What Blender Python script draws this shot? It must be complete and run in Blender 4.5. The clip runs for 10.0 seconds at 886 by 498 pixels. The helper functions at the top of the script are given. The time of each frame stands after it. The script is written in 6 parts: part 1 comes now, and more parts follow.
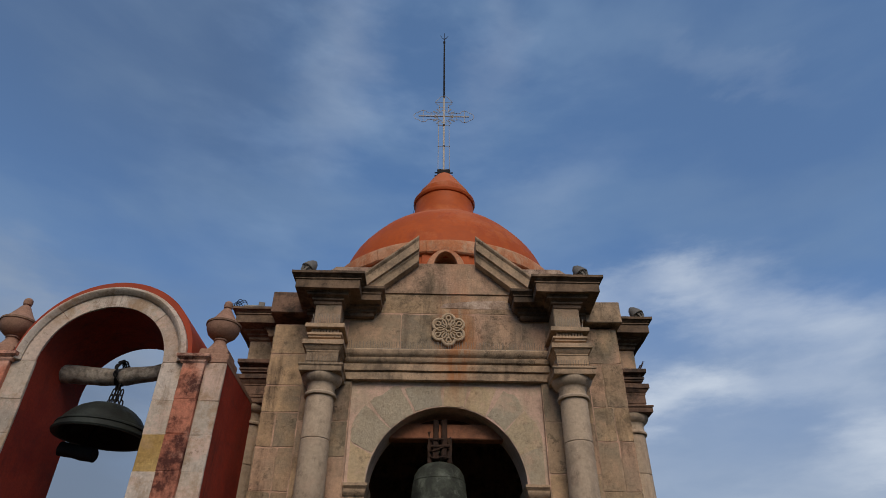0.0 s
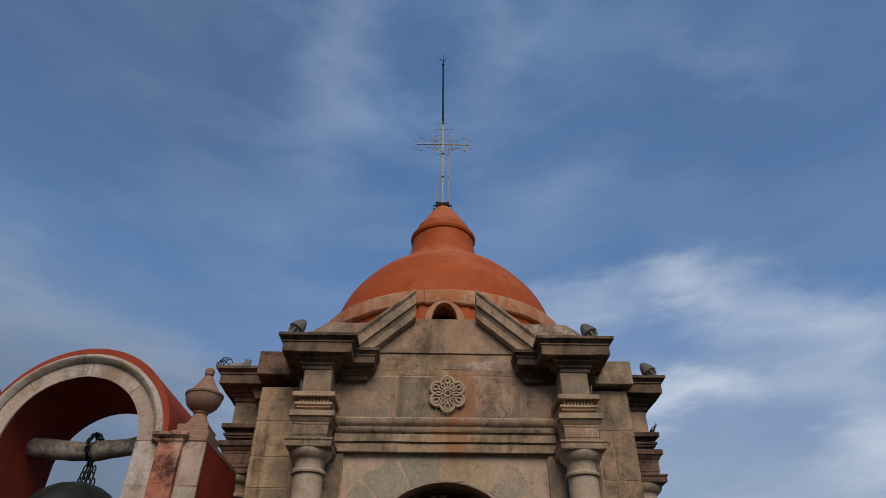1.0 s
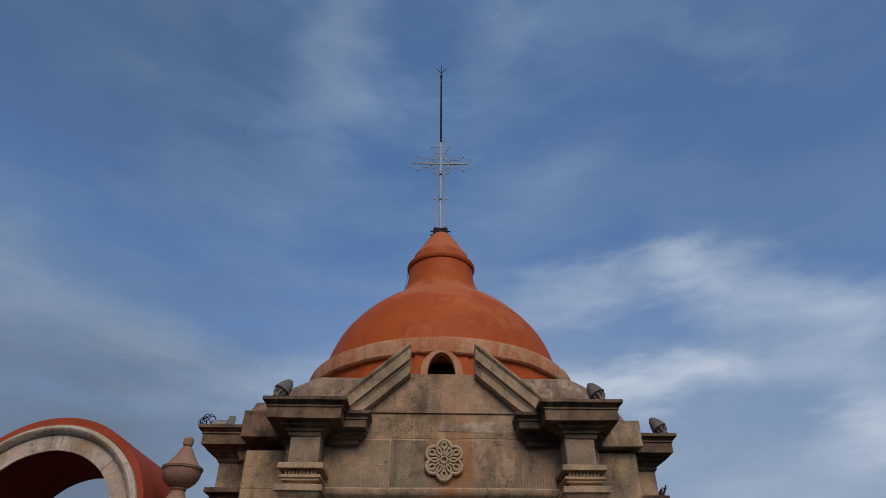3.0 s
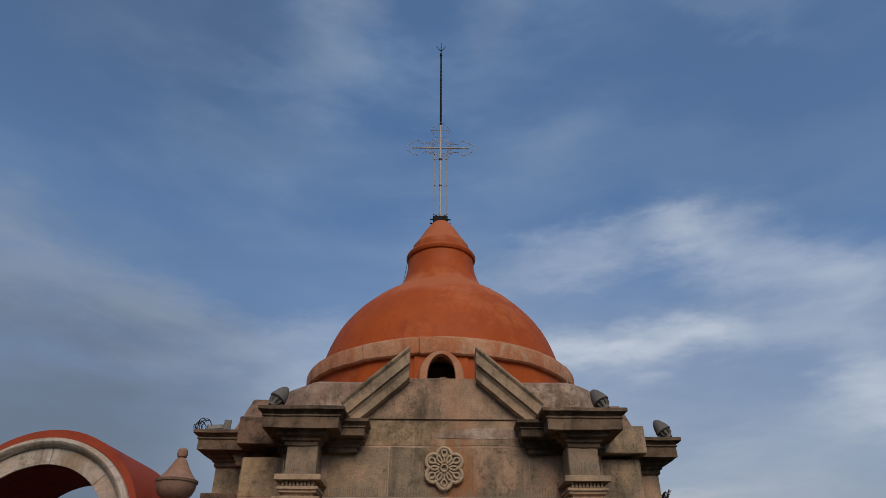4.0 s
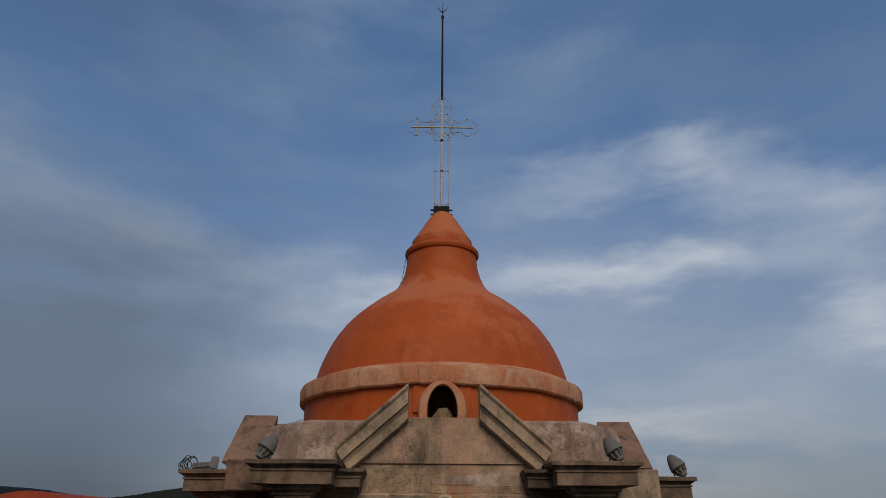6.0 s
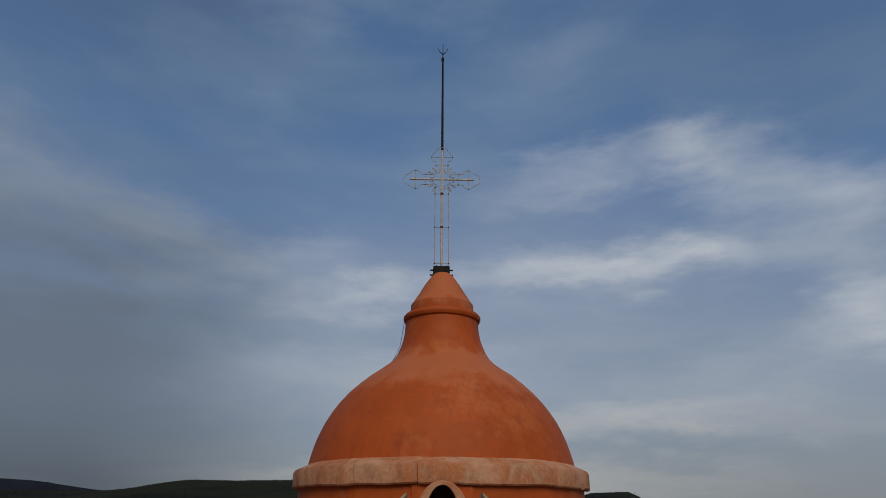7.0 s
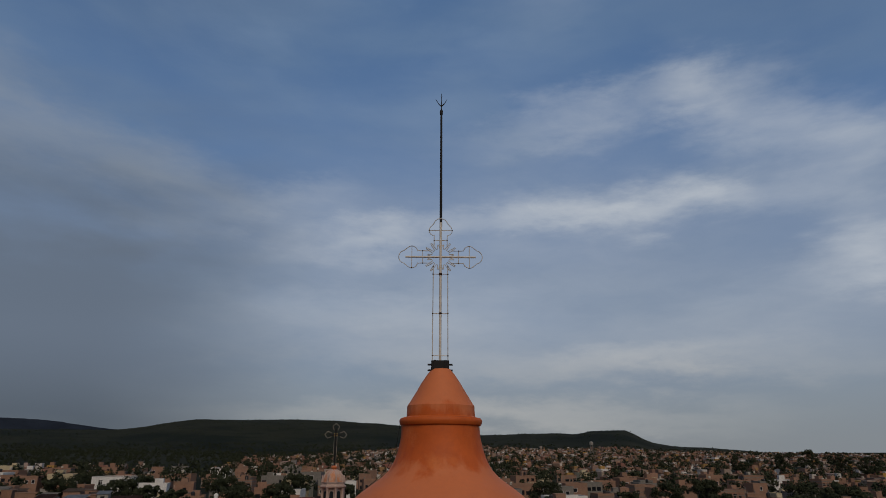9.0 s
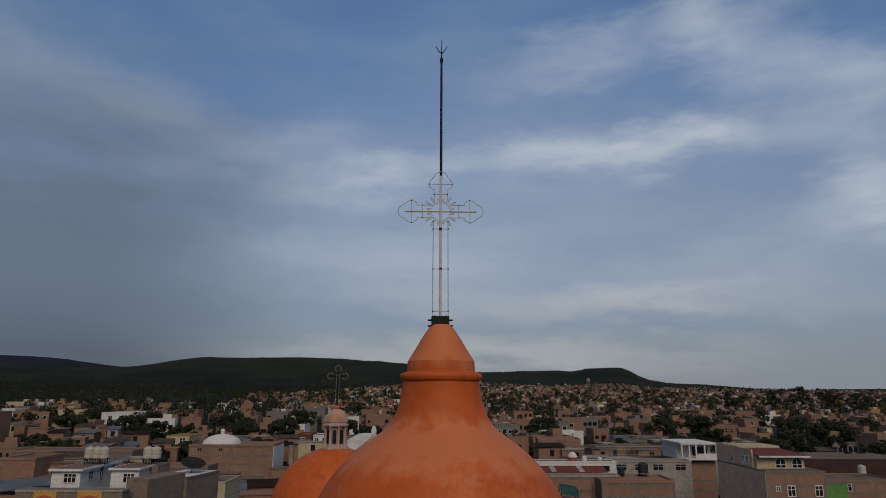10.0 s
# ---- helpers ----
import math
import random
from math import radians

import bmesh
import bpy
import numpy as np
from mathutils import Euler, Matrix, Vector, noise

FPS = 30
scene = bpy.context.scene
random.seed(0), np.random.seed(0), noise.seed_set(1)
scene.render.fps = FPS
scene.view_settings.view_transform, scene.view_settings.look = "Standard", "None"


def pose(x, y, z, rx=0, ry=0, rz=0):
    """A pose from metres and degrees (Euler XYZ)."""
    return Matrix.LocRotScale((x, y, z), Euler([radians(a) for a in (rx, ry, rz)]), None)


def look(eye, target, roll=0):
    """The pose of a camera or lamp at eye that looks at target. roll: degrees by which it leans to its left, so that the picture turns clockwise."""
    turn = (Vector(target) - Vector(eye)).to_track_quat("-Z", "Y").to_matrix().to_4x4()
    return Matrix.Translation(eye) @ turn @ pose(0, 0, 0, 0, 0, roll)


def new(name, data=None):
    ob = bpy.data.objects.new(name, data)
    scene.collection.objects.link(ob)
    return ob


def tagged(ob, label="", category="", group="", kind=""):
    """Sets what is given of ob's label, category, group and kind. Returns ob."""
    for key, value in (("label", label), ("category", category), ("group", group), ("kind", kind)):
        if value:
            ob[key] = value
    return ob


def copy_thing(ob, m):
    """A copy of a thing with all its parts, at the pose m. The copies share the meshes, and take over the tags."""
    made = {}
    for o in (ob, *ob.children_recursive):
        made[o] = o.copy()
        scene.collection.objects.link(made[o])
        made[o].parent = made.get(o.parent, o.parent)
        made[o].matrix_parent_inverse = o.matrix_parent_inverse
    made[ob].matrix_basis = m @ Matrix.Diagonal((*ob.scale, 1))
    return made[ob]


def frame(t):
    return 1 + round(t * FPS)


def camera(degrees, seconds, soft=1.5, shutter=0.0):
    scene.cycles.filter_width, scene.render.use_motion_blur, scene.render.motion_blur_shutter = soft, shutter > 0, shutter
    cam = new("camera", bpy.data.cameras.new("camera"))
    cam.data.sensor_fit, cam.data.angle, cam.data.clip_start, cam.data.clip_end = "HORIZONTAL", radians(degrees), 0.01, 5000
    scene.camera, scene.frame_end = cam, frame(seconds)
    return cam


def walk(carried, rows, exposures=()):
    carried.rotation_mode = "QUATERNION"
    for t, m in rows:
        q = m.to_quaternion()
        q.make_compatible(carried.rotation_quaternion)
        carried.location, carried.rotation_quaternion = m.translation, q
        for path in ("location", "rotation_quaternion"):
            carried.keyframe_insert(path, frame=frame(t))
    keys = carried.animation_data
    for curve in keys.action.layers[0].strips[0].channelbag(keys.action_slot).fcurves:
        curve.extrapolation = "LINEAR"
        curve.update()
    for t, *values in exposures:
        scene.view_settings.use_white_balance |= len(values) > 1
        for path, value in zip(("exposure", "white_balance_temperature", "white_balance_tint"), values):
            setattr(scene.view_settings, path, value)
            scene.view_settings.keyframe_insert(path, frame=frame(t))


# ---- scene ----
cam = camera(69.4, 10.0, soft=0.9)
PATH = [
    (0, (-0.229, -10.610, -0.502), (-0.193, -8.970, 0.641), 0.3),
    (0.5, (-0.221, -10.588, -0.091), (-0.185, -8.948, 1.052), 0.2),
    (1, (-0.204, -10.535, 0.447), (-0.169, -8.894, 1.591), 0.2),
    (1.5, (-0.192, -10.504, 0.821), (-0.157, -8.864, 1.965), 0.2),
    (2, (-0.190, -10.504, 1.046), (-0.154, -8.863, 2.189), 0.2),
    (2.5, (-0.170, -10.527, 1.253), (-0.135, -8.879, 2.385), 0.2),
    (4, (-0.153, -10.531, 2.014), (-0.118, -8.804, 3.023), 0.1),
    (4.5, (-0.150, -10.514, 2.344), (-0.115, -8.759, 3.302), 0.2),
    (5, (-0.144, -10.480, 2.668), (-0.110, -8.698, 3.574), 0.1),
    (6.3, (-0.175, -10.393, 3.761), (-0.138, -8.554, 4.546), 0.3),
    (6.5, (-0.180, -10.458, 3.989), (-0.142, -8.618, 4.771), 0.3),
    (7, (-0.182, -10.417, 4.705), (-0.144, -8.576, 5.486), 0.3),
    (7.5, (-0.169, -10.371, 5.400), (-0.133, -8.524, 6.165), 0.2),
    (8, (-0.158, -10.401, 6.016), (-0.123, -8.537, 6.742), 0.2),
    (8.5, (-0.158, -10.332, 6.631), (-0.122, -8.452, 7.313), 0.2),
    (9, (-0.150, -10.376, 7.206), (-0.114, -8.474, 7.823), 0.2),
    (9.5, (-0.145, -10.291, 7.464), (-0.109, -8.364, 7.999), 0.2),
    (10, (-0.149, -10.289, 7.467), (-0.112, -8.338, 7.905), 0.2),
]
walk(cam, [(t, look(eye, target, roll)) for t, eye, target, roll in PATH],
     exposures=((0, 0.2, 6500, 10), (1, 0.16, 6400, 10), (2.5, 0.07, 6300, 10), (4, 0.04, 6550, 10), (6.5, -0.12, 6750, 10), (8, -0.22, 7150, 10), (9, -0.18, 6800, 10), (10, -0.12, 6600, 10)))

# ---- world and light ----
world = bpy.data.worlds.new("world")
scene.world = world
world.use_nodes = True
SUN_ELEV, SUN_AZ = 42.0, 173.0   # degrees; azimuth clockwise from +y


def sky_nodes(nt):
    """Dusk sky: thin veils overhead, a grey bank to the west, bright torn streaks to the east, haze low down."""
    n, l = nt.nodes, nt.links
    n.clear()
    out = n.new("ShaderNodeOutputWorld")
    bg = n.new("ShaderNodeBackground")
    sky = n.new("ShaderNodeTexSky")
    sky.sky_type, sky.sun_disc = "NISHITA", False
    sky.sun_elevation, sky.sun_rotation = radians(SUN_ELEV), radians(SUN_AZ)
    sky.air_density, sky.dust_density, sky.ozone_density = 1.0, 0.5, 2.5
    co = n.new("ShaderNodeTexCoord")
    sep = n.new("ShaderNodeSeparateXYZ")
    l.new(co.outputs["Generated"], sep.inputs[0])

    def put(node, i, v):
        if isinstance(v, (int, float, tuple)):
            node.inputs[i].default_value = v
        else:
            l.new(v, node.inputs[i])

    def op(kind, a, b=0.0):
        m = n.new("ShaderNodeMath")
        m.operation = kind
        put(m, 0, a)
        put(m, 1, b)
        return m.outputs[0]

    def ramp(v, lo, hi):
        m = n.new("ShaderNodeMapRange")
        m.interpolation_type = "SMOOTHSTEP"
        put(m, 0, v)
        m.inputs[1].default_value, m.inputs[2].default_value = lo, hi
        return m.outputs[0]

    def bump(v, mid, half):
        return op("MULTIPLY", ramp(v, mid - half, mid), op("SUBTRACT", 1.0, ramp(v, mid, mid + half)))

    def mix(f, a, b):
        m = n.new("ShaderNodeMix")
        m.data_type = "RGBA"
        put(m, 0, f)
        put(m, 6, a)
        put(m, 7, b)
        return m.outputs[2]

    elev = op("MULTIPLY", op("ARCSINE", sep.outputs["Z"]), 57.2958)
    bear = op("MULTIPLY", op("ARCTAN2", sep.outputs["X"], sep.outputs["Y"]), 57.2958)
    plane = n.new("ShaderNodeCombineXYZ")
    put(plane, 0, op("MULTIPLY", bear, 0.035))
    put(plane, 1, op("MULTIPLY", op("SUBTRACT", elev, op("MULTIPLY", bear, -0.02)), 0.10))

    def fbm(scale, seed, detail=7, rough=0.5, dist=0.1):
        t = n.new("ShaderNodeTexNoise")
        t.inputs["Scale"].default_value, t.inputs["Detail"].default_value = scale, detail
        t.inputs["Roughness"].default_value, t.inputs["Distortion"].default_value = rough, dist
        mp = n.new("ShaderNodeMapping")
        mp.inputs["Location"].default_value = (seed, seed * 0.7, seed * 1.3)
        l.new(plane.outputs[0], mp.inputs[0])
        l.new(mp.outputs[0], t.inputs["Vector"])
        return t.outputs["Fac"]

    wob = op("MULTIPLY", op("SUBTRACT", fbm(1.6, 7.0), 0.5), 16.0)
    e2 = op("ADD", elev, wob)
    broad, torn, veil = fbm(1.1, 2.0), fbm(2.6, 11.0, 8, 0.52, 0.15), fbm(1.3, 5.3, 7, 0.5, 0.2)
    # blue by height above the horizon, half from the physical sky
    base = n.new("ShaderNodeValToRGB")
    el = base.color_ramp.elements
    for i, (p, c) in enumerate(BLUES):
        e = el[i] if i < 2 else el.new(p)
        e.position, e.color = p, (*c, 1)
    put(base, 0, op("DIVIDE", elev, 90.0))
    tint = n.new("ShaderNodeMix")
    tint.data_type, tint.blend_type = "RGBA", "MIX"
    tint.inputs[0].default_value = 0.75
    scale = n.new("ShaderNodeVectorMath")
    scale.operation = "SCALE"
    scale.inputs["Scale"].default_value = 1.0 / SKY_STRENGTH
    l.new(base.outputs[0], scale.inputs[0])
    l.new(sky.outputs[0], tint.inputs[6])
    l.new(scale.outputs[0], tint.inputs[7])
    c = tint.outputs[2]
    k = 1.0 / SKY_STRENGTH
    col = lambda r, g, b: (r * k, g * k, b * k, 1)
    c = mix(op("MULTIPLY", ramp(veil, 0.40, 0.70), 0.45), c, col(0.165, 0.255, 0.395))
    west = ramp(op("MULTIPLY", op("ADD", bear, op("MULTIPLY", wob, 0.6)), -1.0), 7.0, 28.0)
    low = op("SUBTRACT", 1.0, ramp(e2, 12.0, 30.0))
    bank = op("MULTIPLY", op("MULTIPLY", west, low), ramp(broad, 0.16, 0.46))
    c = mix(op("MULTIPLY", bank, 0.92), c, col(0.104, 0.143, 0.203))
    c = mix(op("MULTIPLY", op("MULTIPLY", west, ramp(elev, 24.0, 48.0)), 0.5), c, col(0.075, 0.115, 0.20))
    c = mix(op("MULTIPLY", op("SUBTRACT", 1.0, ramp(e2, 6.0, 34.0)), 0.36), c, col(0.205, 0.25, 0.33))
    floor_ = op("MULTIPLY", op("SUBTRACT", 1.0, ramp(elev, -1.0, 10.0)), 0.8)
    c = mix(floor_, c, mix(west, col(0.245, 0.272, 0.295), col(0.070, 0.087, 0.105)))
    # torn cloud strokes, ragged by the same wind
    place = n.new("ShaderNodeCombineXYZ")
    put(place, 0, op("ADD", bear, op("MULTIPLY", op("SUBTRACT", fbm(2.3, 23.0, 6, 0.55), 0.5), 13.0)))
    put(place, 1, op("ADD", elev, op("ADD", op("MULTIPLY", op("SUBTRACT", fbm(2.0, 31.0, 6, 0.5), 0.5), 6.5), op("MULTIPLY", op("SUBTRACT", fbm(8.0, 37.0, 7, 0.62), 0.5), 3.2))))
    total = None
    for az, el_, length, width, tilt, amount in STROKES + WISPS:
        mp = n.new("ShaderNodeMapping")
        mp.vector_type = "TEXTURE"
        mp.inputs["Location"].default_value = (az, el_, 0)
        mp.inputs["Rotation"].default_value = (0, 0, radians(tilt))
        mp.inputs["Scale"].default_value = (length, width, 1)
        l.new(place.outputs[0], mp.inputs[0])
        away = n.new("ShaderNodeVectorMath")
        away.operation = "LENGTH"
        l.new(mp.outputs[0], away.inputs[0])
        one = op("MULTIPLY", op("SUBTRACT", 1.0, ramp(away.outputs["Value"], 0.0, 2.0)), amount)
        total = one if total is None else op("ADD", total, one)
    body = op("MULTIPLY", total, op("ADD", 0.08, op("MULTIPLY", op("ADD", op("MULTIPLY", torn, 0.5), op("MULTIPLY", fbm(5.0, 13.0, 9, 0.6, 0.4), 0.5)), 1.85)))
    body = op("MINIMUM", body, 0.92)
    white = mix(west, col(0.50, 0.56, 0.645), col(0.30, 0.345, 0.40))
    white = mix(op("SUBTRACT", 1.0, ramp(elev, 4.0, 14.0)), white, mix(west, col(0.47, 0.485, 0.495), col(0.24, 0.265, 0.285)))
    c = mix(body, c, white)
    wisp = op("MULTIPLY", op("MULTIPLY", ramp(fbm(2.2, 17.0, 8, 0.52, 0.15), 0.42, 0.74), ramp(e2, 22.0, 40.0)), bump(bear, -6.0, 40.0))
    c = mix(op("MULTIPLY", wisp, 0.30), c, col(0.25, 0.35, 0.51))
    high = op("MULTIPLY", ramp(bear, 12.0, 36.0), ramp(e2, 26.0, 38.0))
    c = mix(op("MULTIPLY", high, 0.40), c, col(0.085, 0.15, 0.285))
    l.new(c, bg.inputs[0])
    bg.inputs[1].default_value = SKY_STRENGTH
    l.new(bg.outputs[0], out.inputs[0])


SKY_STRENGTH = 0.10
# bearing, height, half length, half width, tilt (degrees), amount
STROKES = [(8.5, 20.0, 6.0, 1.1, 4, 0.28), (15.5, 20.7, 6.5, 1.8, -3, 0.38), (22.0, 21.2, 5.5, 1.8, 1, 0.38), (28.5, 20.8, 4.2, 1.9, -10, 0.38), (16.7, 29.2, 9.5, 1.7, 5, 0.36), (24.9, 29.6, 3.2, 2.2, -30, 0.20), (32.0, 26.2, 7.0, 2.4, -20, 0.44), (36.4, 19.5, 4.5, 3.2, -66, 0.36),
           (37.0, 14.2, 5.0, 1.7, 6, 0.60), (28.0, 10.2, 11.5, 2.4, 4, 0.26), (17.0, 7.4, 15.0, 1.4, -1, 0.48), (-6.0, 18.4, 7.4, 1.5, 12, 0.46), (-15.0, 20.3, 6.5, 1.8, 12, 0.34), (-25.7, 22.6, 5.5, 2.4, -16, 0.36),
           (-36.0, 24.4, 5.0, 3.0, -6, 0.44), (-6.2, 11.2, 11.0, 3.0, 1, 0.38), (5.0, 3.3, 15.0, 1.1, -1, 0.56)]
WISPS = [(6.0, 15.0, 16.0, 6.0, 0, 0.10), (2.0, 25.0, 16.0, 6.0, 0, 0.08), (-12.0, 50.0, 7.8, 4.0, 77, 0.19), (35.2, 45.3, 6.1, 1.0, -31, 0.12), (14.0, 40.0, 6.0, 2.5, 20, 0.10), (13.0, 17.0, 20.0, 8.0, 3, 0.16), (8.0, 52.0, 3.0, 6.0, -20, 0.12)]
BLUES = [(0.0, (0.21, 0.26, 0.36)), (0.12, (0.20, 0.275, 0.42)), (0.28, (0.098, 0.20, 0.41)), (0.45, (0.077, 0.166, 0.35)), (0.60, (0.078, 0.155, 0.31)), (1.0, (0.075, 0.14, 0.27))]
sky_nodes(world.node_tree)

sun_data = bpy.data.lights.new("sun", "SUN")
sun_data.energy, sun_data.angle, sun_data.color = 1.9, radians(38), (1.0, 0.85, 0.69)
sun = new("sun", sun_data)
sa, se = radians(SUN_AZ), radians(SUN_ELEV)
sun.matrix_world = look(Vector((math.sin(sa) * math.cos(se), math.cos(sa) * math.cos(se), math.sin(se))) * 60, (0, 0, 0))

# ---- materials ----


def material(name, stops, scale=1.5, rough=0.85, bump=0.25, fine=18.0, streaks=0.0, streak_col=(0.03, 0.025, 0.02), vary=0.0,
             stain=0.0, stain_col=(0.05, 0.045, 0.035), metal=0.0, coords="Object", isle=False, spec=0.3, rust=0.0, smear=0.0, smear_col=(0.5, 0.33, 0.23), grit=0.55, blot_scale=1.9, blot_at=0.50, pits=0.0, pit_col=(0.05, 0.04, 0.03), paled=()):
    """Weathered surface: broad patches between the stop colours, fine grain, upright run marks, stains and relief."""
    m = bpy.data.materials.new(name)
    m.use_nodes = True
    nt = m.node_tree
    n, l = nt.nodes, nt.links
    b = n["Principled BSDF"]
    co = n.new("ShaderNodeTexCoord")
    src = n.new("ShaderNodeNewGeometry").outputs["Position"] if coords == "World" else co.outputs[coords]
    add = n.new("ShaderNodeVectorMath")
    l.new(src, add.inputs[0])
    rnd = None
    if vary or isle:
        if isle:
            rnd = n.new("ShaderNodeNewGeometry").outputs["Random Per Island"]
        else:
            rnd = n.new("ShaderNodeObjectInfo").outputs["Random"]
        sc = n.new("ShaderNodeVectorMath")
        sc.operation = "SCALE"
        sc.inputs[0].default_value = (37.0, 21.0, 53.0)
        l.new(rnd, sc.inputs["Scale"])
        if coords == "Object":
            l.new(sc.outputs[0], add.inputs[1])
    vec = add.outputs[0]

    def tex(s, d=6, r=0.6, stretch=None, dist=0.0):
        v = vec
        if stretch:
            mp = n.new("ShaderNodeMapping")
            mp.inputs["Scale"].default_value = stretch
            l.new(vec, mp.inputs[0])
            v = mp.outputs[0]
        t = n.new("ShaderNodeTexNoise")
        t.inputs["Scale"].default_value, t.inputs["Detail"].default_value, t.inputs["Roughness"].default_value = s, d, r
        t.inputs["Distortion"].default_value = dist
        l.new(v, t.inputs["Vector"])
        return t.outputs["Fac"]

    def rng(v, a, c_, lo=0.0, hi=1.0):
        q = n.new("ShaderNodeMapRange")
        q.inputs[1].default_value, q.inputs[2].default_value, q.inputs[3].default_value, q.inputs[4].default_value = a, c_, lo, hi
        l.new(v, q.inputs[0])
        return q.outputs[0]

    def blend(f, a, c_, mode="MIX"):
        q = n.new("ShaderNodeMix")
        q.data_type, q.blend_type = "RGBA", mode
        if isinstance(f, float):
            q.inputs[0].default_value = f
        else:
            l.new(f, q.inputs[0])
        for i, v in ((6, a), (7, c_)):
            if isinstance(v, tuple):
                q.inputs[i].default_value = (*v, 1)
            else:
                l.new(v, q.inputs[i])
        return q.outputs[2]

    def maths(op, a, c_):
        q = n.new("ShaderNodeMath")
        q.operation = op
        for i, v in ((0, a), (1, c_)):
            if isinstance(v, float):
                q.inputs[i].default_value = v
            else:
                l.new(v, q.inputs[i])
        return q.outputs[0]

    broad = tex(scale, 5, 0.6, dist=0.3)
    if rnd is not None and vary:
        broad = maths("ADD", maths("MULTIPLY", broad, 1.0 - vary), maths("MULTIPLY", rnd, vary))
        lo, hi = (0.3 * (1 - vary)), (0.7 * (1 - vary) + vary)
    else:
        lo, hi = 0.3, 0.7
    cr = n.new("ShaderNodeValToRGB")
    el = cr.color_ramp.elements
    for i, s in enumerate(stops):
        e = el[i] if i < 2 else el.new(1.0)
        e.position, e.color = i / max(1, len(stops) - 1), (*s, 1)
    l.new(rng(broad, lo, hi), cr.inputs[0])
    col = cr.outputs[0]
    grain = tex(fine, 6, 0.7)
    col = blend(float(grit), col, blend(rng(grain, 0.32, 0.70), (0.50, 0.50, 0.50), (1.32, 1.32, 1.32)), "MULTIPLY")
    if smear:
        # mortar washed over the joints
        wash = tex(2.6, 12, 0.72)
        col = blend(maths("MULTIPLY", rng(wash, 0.52, 0.62), float(smear)), col, smear_col)
    if streaks:
        run = tex(1.0, 9, 0.68, (6.0, 6.0, 0.8), 0.25)
        patch = tex(1.1, 6, 0.6)
        f = maths("MULTIPLY", maths("MULTIPLY", rng(run, 0.50, 0.68), rng(patch, 0.44, 0.60)), float(streaks))
        col = blend(f, col, streak_col)
    if stain:
        blot = tex(blot_scale, 14, 0.76)
        col = blend(maths("MULTIPLY", rng(blot, blot_at, blot_at + 0.12), float(stain)), col, stain_col)
    for z0, z1, z2, z3, amount, tone in paled:
        # paler between two heights: sky sheen and dust painted in, with ragged dripping edges
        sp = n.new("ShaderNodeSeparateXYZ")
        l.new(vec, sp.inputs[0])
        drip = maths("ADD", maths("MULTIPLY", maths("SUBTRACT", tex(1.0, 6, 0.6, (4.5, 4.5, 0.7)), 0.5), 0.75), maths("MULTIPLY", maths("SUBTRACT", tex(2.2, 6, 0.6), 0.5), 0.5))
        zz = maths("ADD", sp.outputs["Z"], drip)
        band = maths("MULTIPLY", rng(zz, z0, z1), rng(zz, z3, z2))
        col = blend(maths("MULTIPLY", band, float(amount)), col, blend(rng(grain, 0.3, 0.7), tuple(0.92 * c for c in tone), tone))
    if pits:
        # pocks, lichen flecks and flaked spots
        speck = tex(9.0, 10, 0.8)
        where = tex(1.7, 5, 0.65)
        col = blend(maths("MULTIPLY", maths("MULTIPLY", rng(speck, 0.545, 0.60), rng(where, 0.38, 0.58)), float(pits)), col, pit_col)
        flake = tex(6.5, 10, 0.8, (1.3, 1.3, 0.8))
        col = blend(maths("MULTIPLY", rng(flake, 0.585, 0.64), float(pits) * 0.6), col, tuple(min(0.8, 1.25 * c) for c in stops[1]))
    if rust:
        # one rusty run down the middle of the front, fed from the pediment
        pos = n.new("ShaderNodeNewGeometry").outputs["Position"]
        sp = n.new("ShaderNodeSeparateXYZ")
        l.new(pos, sp.inputs[0])
        side = maths("ABSOLUTE", maths("SUBTRACT", maths("ADD", sp.outputs["X"], maths("MULTIPLY", maths("SUBTRACT", tex(2.2, 4, 0.5), 0.5), 0.35)), 0.13), 0.0)
        f = maths("MULTIPLY", rng(side, 0.32, 0.04), rng(tex(1.0, 9, 0.7, (9.0, 9.0, 1.1)), 0.36, 0.54))
        f = maths("MULTIPLY", f, rng(sp.outputs["Y"], -2.6, -2.75))
        f = maths("MULTIPLY", f, maths("MULTIPLY", rng(sp.outputs["Z"], 2.2, 2.7), rng(sp.outputs["Z"], 4.3, 3.6, 0.25, 1.0)))
        col = blend(maths("MULTIPLY", f, float(rust)), col, (0.40, 0.16, 0.06))
    l.new(col, b.inputs["Base Color"])
    b.inputs["Metallic"].default_value = metal
    b.inputs["Specular IOR Level"].default_value = spec
    l.new(rng(grain, 0.2, 0.8, max(0.05, rough - 0.1), min(1.0, rough + 0.1)), b.inputs["Roughness"])
    if bump:
        bp = n.new("ShaderNodeBump")
        bp.inputs["Strength"].default_value, bp.inputs["Distance"].default_value = bump, 0.02
        l.new(maths("ADD", maths("MULTIPLY", broad, 0.6), maths("ADD", grain, tex(fine * 3.5, 4, 0.7))), bp.inputs["Height"])
        l.new(bp.outputs[0], b.inputs["Normal"])
    return m


def glass_material(name, col):
    m = bpy.data.materials.new(name)
    m.use_nodes = True
    b = m.node_tree.nodes["Principled BSDF"]
    b.inputs["Base Color"].default_value, b.inputs["Roughness"].default_value = (*col, 1), 0.25
    b.inputs["Specular IOR Level"].default_value = 0.35
    return m


